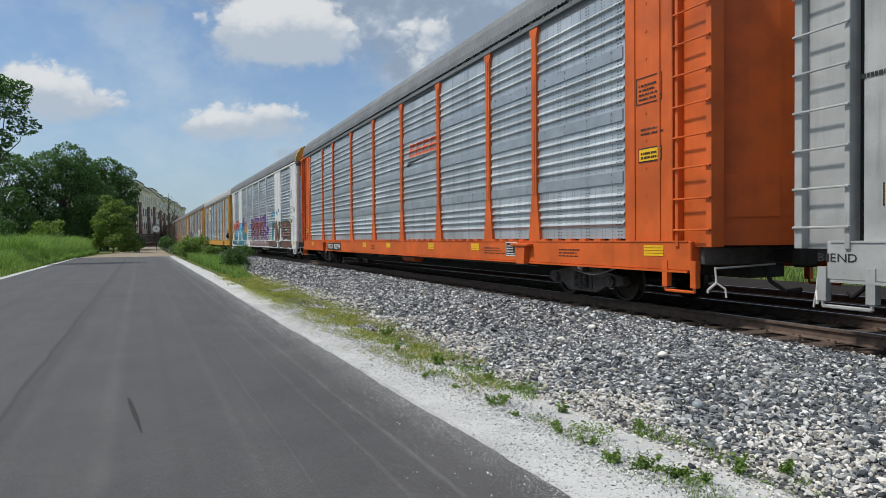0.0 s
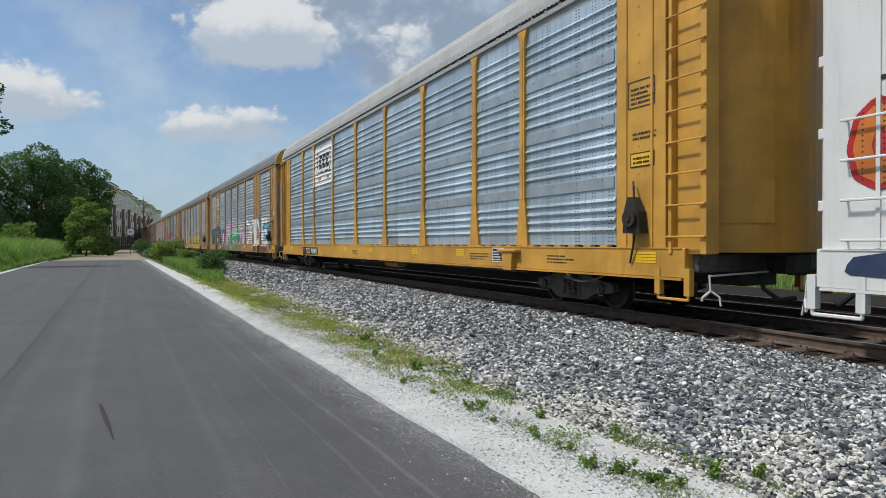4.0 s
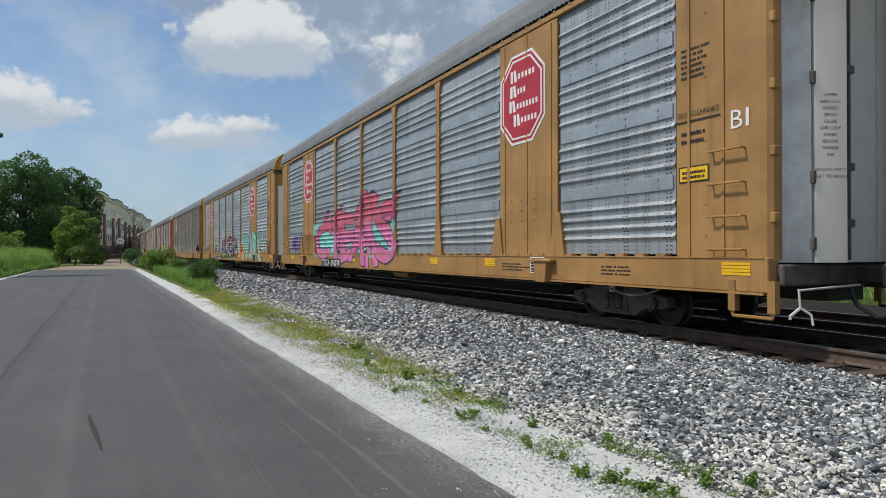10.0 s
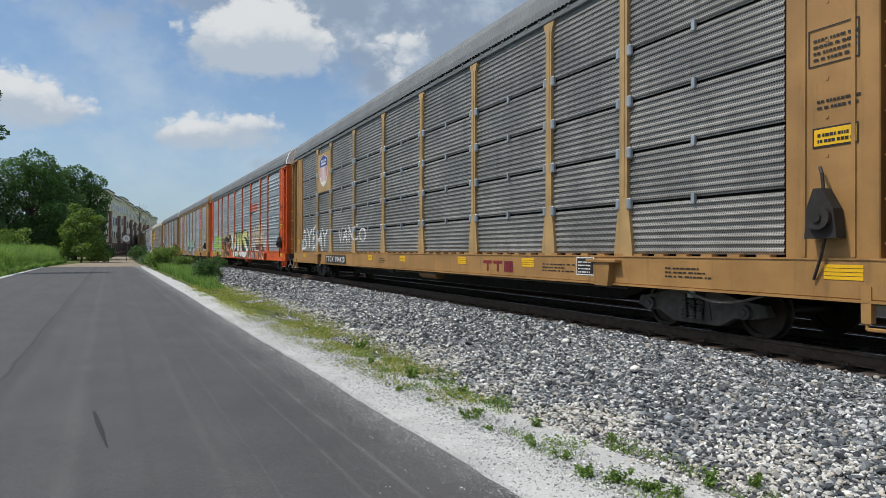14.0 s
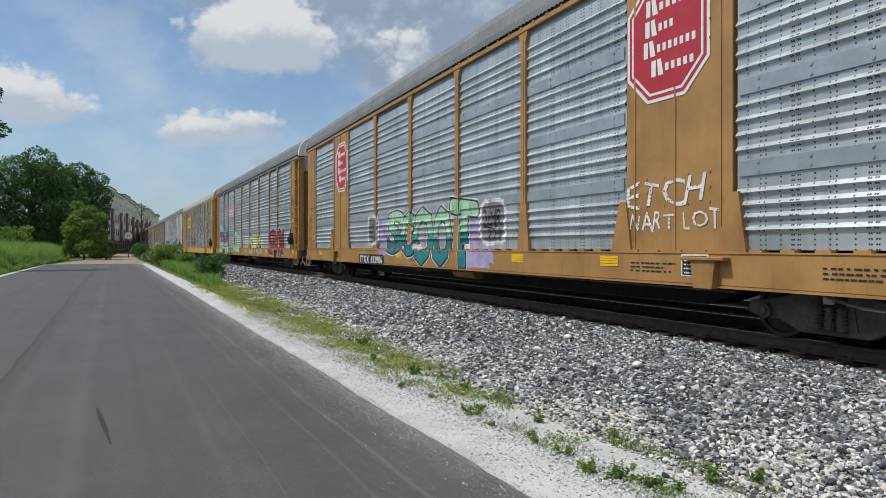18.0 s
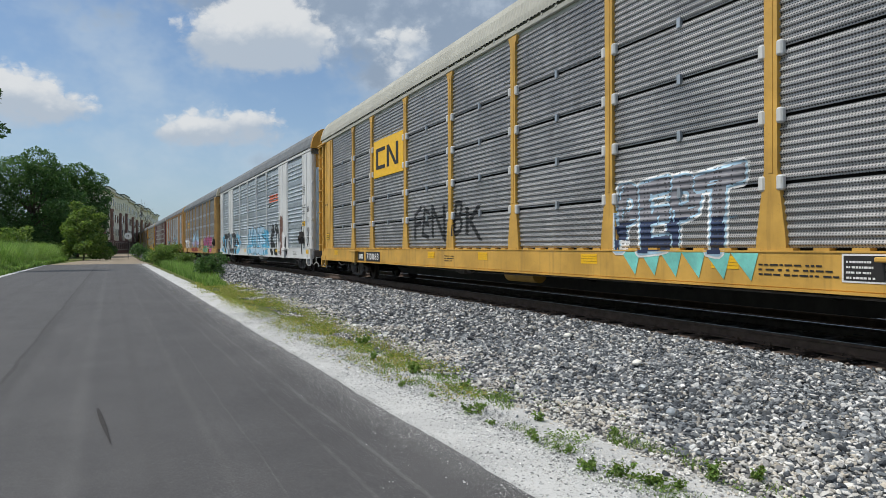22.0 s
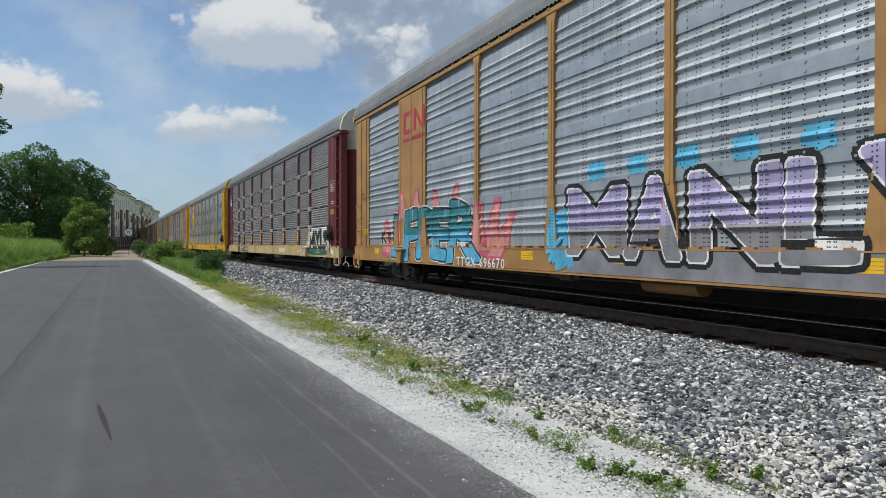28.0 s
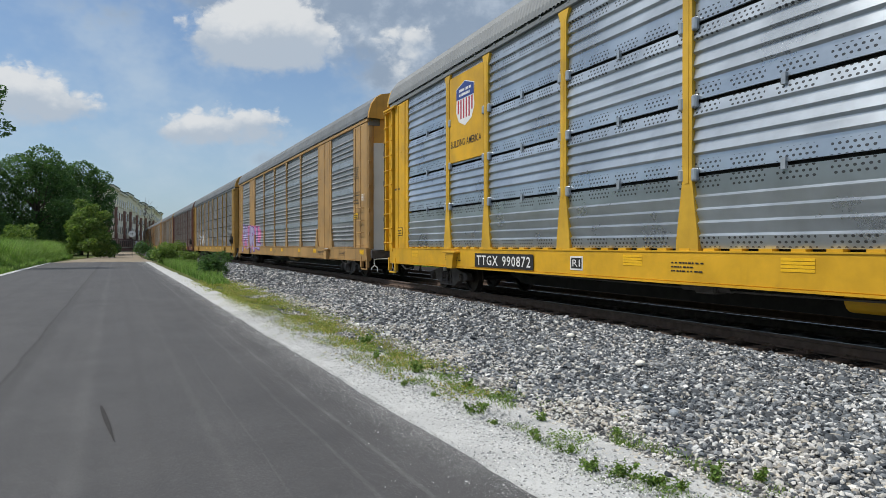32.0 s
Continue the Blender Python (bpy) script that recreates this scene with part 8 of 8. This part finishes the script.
car = rail_car(14, "L", "A", (0.47, 0.29, 0.10), (0.28, 0.27, 0.26), 0.5, "dusty yellow rail car with sooty screens", cap=paint((0.64, 0.62, 0.52), 0.4))
cloud(car, A0, "dark_green", 18.2, 24.0, 0.70, 1.7, 0.12, 121, power=0.4)
spell(car, A0, "CRAND", [(18.05, 19.1, 0.85, 2.0), (18.85, 20.15, 0.72, 2.12), (19.9, 21.0, 0.72, 2.12), (20.8, 21.65, 0.72, 2.0), (21.4, 22.5, 0.72, 2.1)], "magenta", "black", "blush", "green", 0.14, 121, "magenta and green sprayed letters", "ice", 0.12, 0.04, 0.03, 0.45)
dots(car, A0, "ice", 18.4, 22.3, 0.8, 1.9, 16, 0.04, 0.1, 12, "pale sprayed dabs", 0.0150)
applied("graffiti", car, *A0, [(spray(C["magenta"]), blob(22.4, 24.1, 0.72, 2.1, 0.14, 8)), (spray(C["pink"]), bars(22.6, 23.9, 0.8, 2.0, 6, 0.4, 8, 0.1)), (spray(C["pale"]), blob(23.8, 24.2, 1.3, 1.7, 0.2, 3))], "magenta sprayed bands")
spell(car, A0, "MNNA", [(8.4, 10.35, 1.16, 2.4), (10.1, 12.05, 1.16, 2.8), (11.8, 13.3, 1.16, 2.8), (13.0, 14.7, 1.16, 2.45)], "ice", "sky", None, "lilac", 0.16, 122, "pale blue sprayed letters", None, 0.08, 0.05)
applied("graffiti", car, *A0, [(spray(C["wine"]), blob(8.4, 14.3, 0.72, 1.15, 0.08, 8))], "dark red sprayed band")
piece(car, A0, "AMB", 15.3, 17.4, 1.05, 2.0, "sand", "black", None, None, None, 0.2, 0.04, 123, "sand-coloured bubble letters", None)
piece(car, A0, "TEK", 1.9, 6.6, 1.2, 2.0, "white", "grey", None, None, None, 0.1, 0.03, 124, "white block letters", None)
applied("stencil", car, *A0, [(YELLOW, bars(4.4, 6.2, 3.3, 4.1, 2, 0.6, 3, 0.1))], "faded yellow mark")

car = rail_car(15, "D", "A", TAN, (0.48, 0.52, 0.56), 0.26, "tan rail car with lilac and teal graffiti", door=(CREAM, CREAM))
applied("patch", car, *A1, [(spray(C["grey"]), rect(12.4, 18.6, 0.67, 1.08))], "grey sprayed band along the sill", 0.003)
spell(car, A1, "MANLY", [(12.35, 13.85, 0.95, 2.1), (13.85, 15.0, 0.92, 2.15), (15.1, 16.45, 0.92, 2.12), (16.5, 17.4, 0.92, 2.12), (17.35, 18.6, 0.85, 2.2)], "lilac", "white", "black", "grey", 0.03, 131, "lilac block letters edged in white and black", None, 0.10, 0.025, 0.07, 0.4)
applied("graffiti", car, *A1, [(spray(C["sky"]), [s for i in range(6) for s in blob(12.9 + 0.95 * i, 13.3 + 0.95 * i, 2.2, 2.5, 0.2, i)] + blob(11.8, 12.6, 0.75, 1.8, 0.2, 4) + blob(18.2, 19.3, 0.75, 2.1, 0.25, 5))], "blue sprayed drips")
flames(car, A1, "blush", "rose", [(2.9, 3.7, 3.0, 1.9, 0.8), (3.6, 4.4, 3.9, 2.15, 1.1), (4.2, 4.8, 4.4, 2.65, 1.8), (5.2, 5.8, 5.5, 2.65, 1.9), (6.5, 7.1, 6.6, 2.55, 1.9), (7.4, 8.0, 7.9, 2.6, 1.9), (8.7, 9.4, 9.0, 2.1, 0.9), (9.1, 9.8, 9.8, 2.15, 0.9), (9.4, 10.1, 10.4, 1.8, 0.8)])
spell(car, A1, "LFPER", [(3.7, 4.85, 0.72, 2.02), (4.7, 5.75, 0.70, 2.1), (5.55, 6.75, 0.70, 2.2), (6.55, 7.6, 0.75, 2.1), (7.45, 9.1, 0.68, 2.2)], "teal", "black", "white", "sky", 0.1, 132, "teal and blue letters edged in black", "lilac", 0.1, 0.05, 0.03, 0.5)
number(car, A1, "TTGX 696670", 8.1, 10.3, 0.66, 0.86, False)
loop_mark(car, A1, 4.6, 6.1, 4.25, 4.85, RED)
applied("stencil", car, *A1, [(RED, bars(4.6, 6.1, 4.02, 4.12, 1, 0.9, 3, 0.0))])
applied("stencil", car, *A1, [(INK, lettering("696670", 0.8, 1.2, 2.62, 2.74))], "black stencilled number")
piece(car, A1, "KYS", 2.7, 3.9, 1.2, 1.55, "black", "white", None, None, None, 0.1, 0.03, 133, "small black letters edged in white", None, swell=0.015, line=0.03)

car = rail_car(16, "L", "B", (0.145, 0.026, 0.030), (0.40, 0.37, 0.355), 0.5, "dark red rail car with finely ribbed grey screens", sill=(0.52, 0.40, 0.20), cap=paint((0.62, 0.60, 0.55), 0.4))
cloud(car, B0, "white", 22.5, 25.4, 0.75, 1.85, 0.06, 141, power=0.35)
spell(car, B0, "AYLS", [(22.8, 23.6, 0.95, 1.78), (23.4, 24.2, 0.9, 1.74), (24.1, 24.85, 0.9, 1.74), (24.65, 25.3, 0.9, 1.74)], "black", "grey", None, None, 0.12, 141, "black letters on white sprayed paint", None, 0.07, 0.03)
applied("graffiti", car, *B0, [(spray(C["dark_green"]), blob(22.2, 25.4, 0.70, 1.0, 0.06, 4)), (spray(C["white"]), [(np.array([(25.2, 1.3), (25.4, 1.3), (26.5, 0.72), (26.1, 0.72)]), [(0, 1, 2, 3)]), (np.array([(21.9, 1.0), (22.4, 1.4), (22.6, 0.72), (21.7, 0.75)]), [(0, 1, 2, 3)])])], "dark and white sprayed streaks")
number(car, B0, "TTGX 965439", 5.9, 8.15)
scrawl(car, B0, "STAN", 10.2, 11.2, 1.55, 1.8, "lilac")
for e in EDGES[1:-1]:
    if e < 8:
        part("reflector_tag", shape("tag"), YELLOW, car, "yellow reflector on the post", pose(0, e, 0))
applied("stencil", car, *B0, [(WHITE, bars(17.0, 18.3, 0.76, 0.98, 1, 0.9, 5, 0.0))])
emblem_board(car, 0.9, 1.66, 3.8, 4.9, paint((0.145, 0.026, 0.030), 0.5), "dark red board")
shield(car, B0, 0.95, 1.6, 3.9, 4.8)

car = rail_car(17, "L", "C", (0.64, 0.36, 0.015), (0.50, 0.55, 0.60), 0.08, "bright yellow rail car with shiny ribbed screens", posts=(0.60, 0.36, 0.03), roof=plain((0.22, 0.235, 0.245), 0.65, 0.25, 0.1, 1.2, "bright_roof"))
emblem_board(car, 4.58, 6.33, 3.15, 5.2, paint((0.64, 0.36, 0.015), 0.08), "yellow painted board")
shield(car, C0, 4.95, 5.9, 3.95, 5.0)
applied("stencil", car, *C0, [(INK, lettering("BUILDING AMERICA", 4.68, 6.22, 3.5, 3.66, 0.01))], "black lettering", 0.003, BOARD_W)
number(car, C0, "TTGX 990872", 6.1, 8.3)
applied("stencil", car, *C0, [(WHITE, rect(9.55, 9.9, 0.74, 0.98)), (INK, rect(9.58, 9.87, 0.77, 0.95)), (WHITE, lettering("R1", 9.62, 9.83, 0.8, 0.92))], "small letter plate")
applied("stencil", car, *C0, [(RED, bars(18.6, 19.6, 0.8, 0.98, 1, 0.9, 2, 0.0))])

car = rail_car(18, "D", "A", (0.40, 0.24, 0.09), (0.34, 0.35, 0.36), 0.5, TAN_LABEL, door=(BRIGHT, paint(TAN)))
piece(car, A1, "PURL", 1.6, 7.6, 0.95, 2.3, "lilac", "purple", None, "pink", None, 0.2, 0.05, 151, "lilac sprayed letters", None)
car = rail_car(19, "L", "B", (0.40, 0.24, 0.06), (0.34, 0.33, 0.32), 0.55, "yellow rail car with dull grey screens", detail=False)
scrawl(car, B0, "FENK", 4, 9, 1.3, 2.2, "white")
car = rail_car(20, "L", "B", (0.16, 0.06, 0.045), (0.20, 0.165, 0.15), 0.45, "rusty brown rail car with brown screens", detail=False)
car = rail_car(21, "D", "A", (0.30, 0.18, 0.09), (0.24, 0.22, 0.20), 0.45, TAN_LABEL, detail=False)
car = rail_car(22, "D", "A", TAN, (0.30, 0.30, 0.29), 0.42, TAN_LABEL, detail=False)
car = rail_car(23, "D", "A", TAN, (0.30, 0.30, 0.29), 0.42, TAN_LABEL, detail=False)
car = rail_car(24, "L", "A", TAN, (0.30, 0.30, 0.29), 0.42, TAN_LABEL, detail=False)

# ---- movement ----
START, PITCH, SPEED, GAIN = 4.8336, 28.4141, 14.2861, 0.024216
NUDGE = {1: 0.17, 3: 0.35, 4: 0.08, 5: 0.08, 6: 0.1, 7: 0.05, 8: 0.3, 9: 0.2, 10: -0.12, 11: 0.05, 12: -0.1, 13: -0.38, 14: -0.03, 15: -0.42, 16: -0.05, 17: -0.05}


def gone(t):
    """Metres that the train has run after t seconds."""
    return SPEED * t + GAIN * t * t / 2


def car_pose(k, t):
    mid = START + PITCH * k + NUDGE.get(k, 0.0) - gone(t) - MIDDLE[dict(CARS)[k].name]
    (x0, y0, _), (x1, y1, _) = track_at(mid - 10.1), track_at(mid + 10.1)
    return pose((x0 + x1) / 2, (y0 + y1) / 2, RAIL_Z, 0, 0, -math.degrees(math.atan2(x1 - x0, y1 - y0)))


def motions():
    """The train rolls past; its wheels turn with it."""
    for k, car in CARS:
        walk(car, [(0.5 * i, car_pose(k, 0.5 * i)) for i in range(65)])
    for dy, sets in WHEELS.items():
        walk(sets[0], [(i / 30, pose(0, dy, 0.356) @ Matrix.Rotation(gone(i / 30) / 0.356, 4, "X")) for i in range(961)])
        keys = sets[0].animation_data
        for w in sets[1:]:
            w.rotation_mode = "QUATERNION"
            w.animation_data_create()
            w.animation_data.action = keys.action
            w.animation_data.action_slot = keys.action_slot


motions()
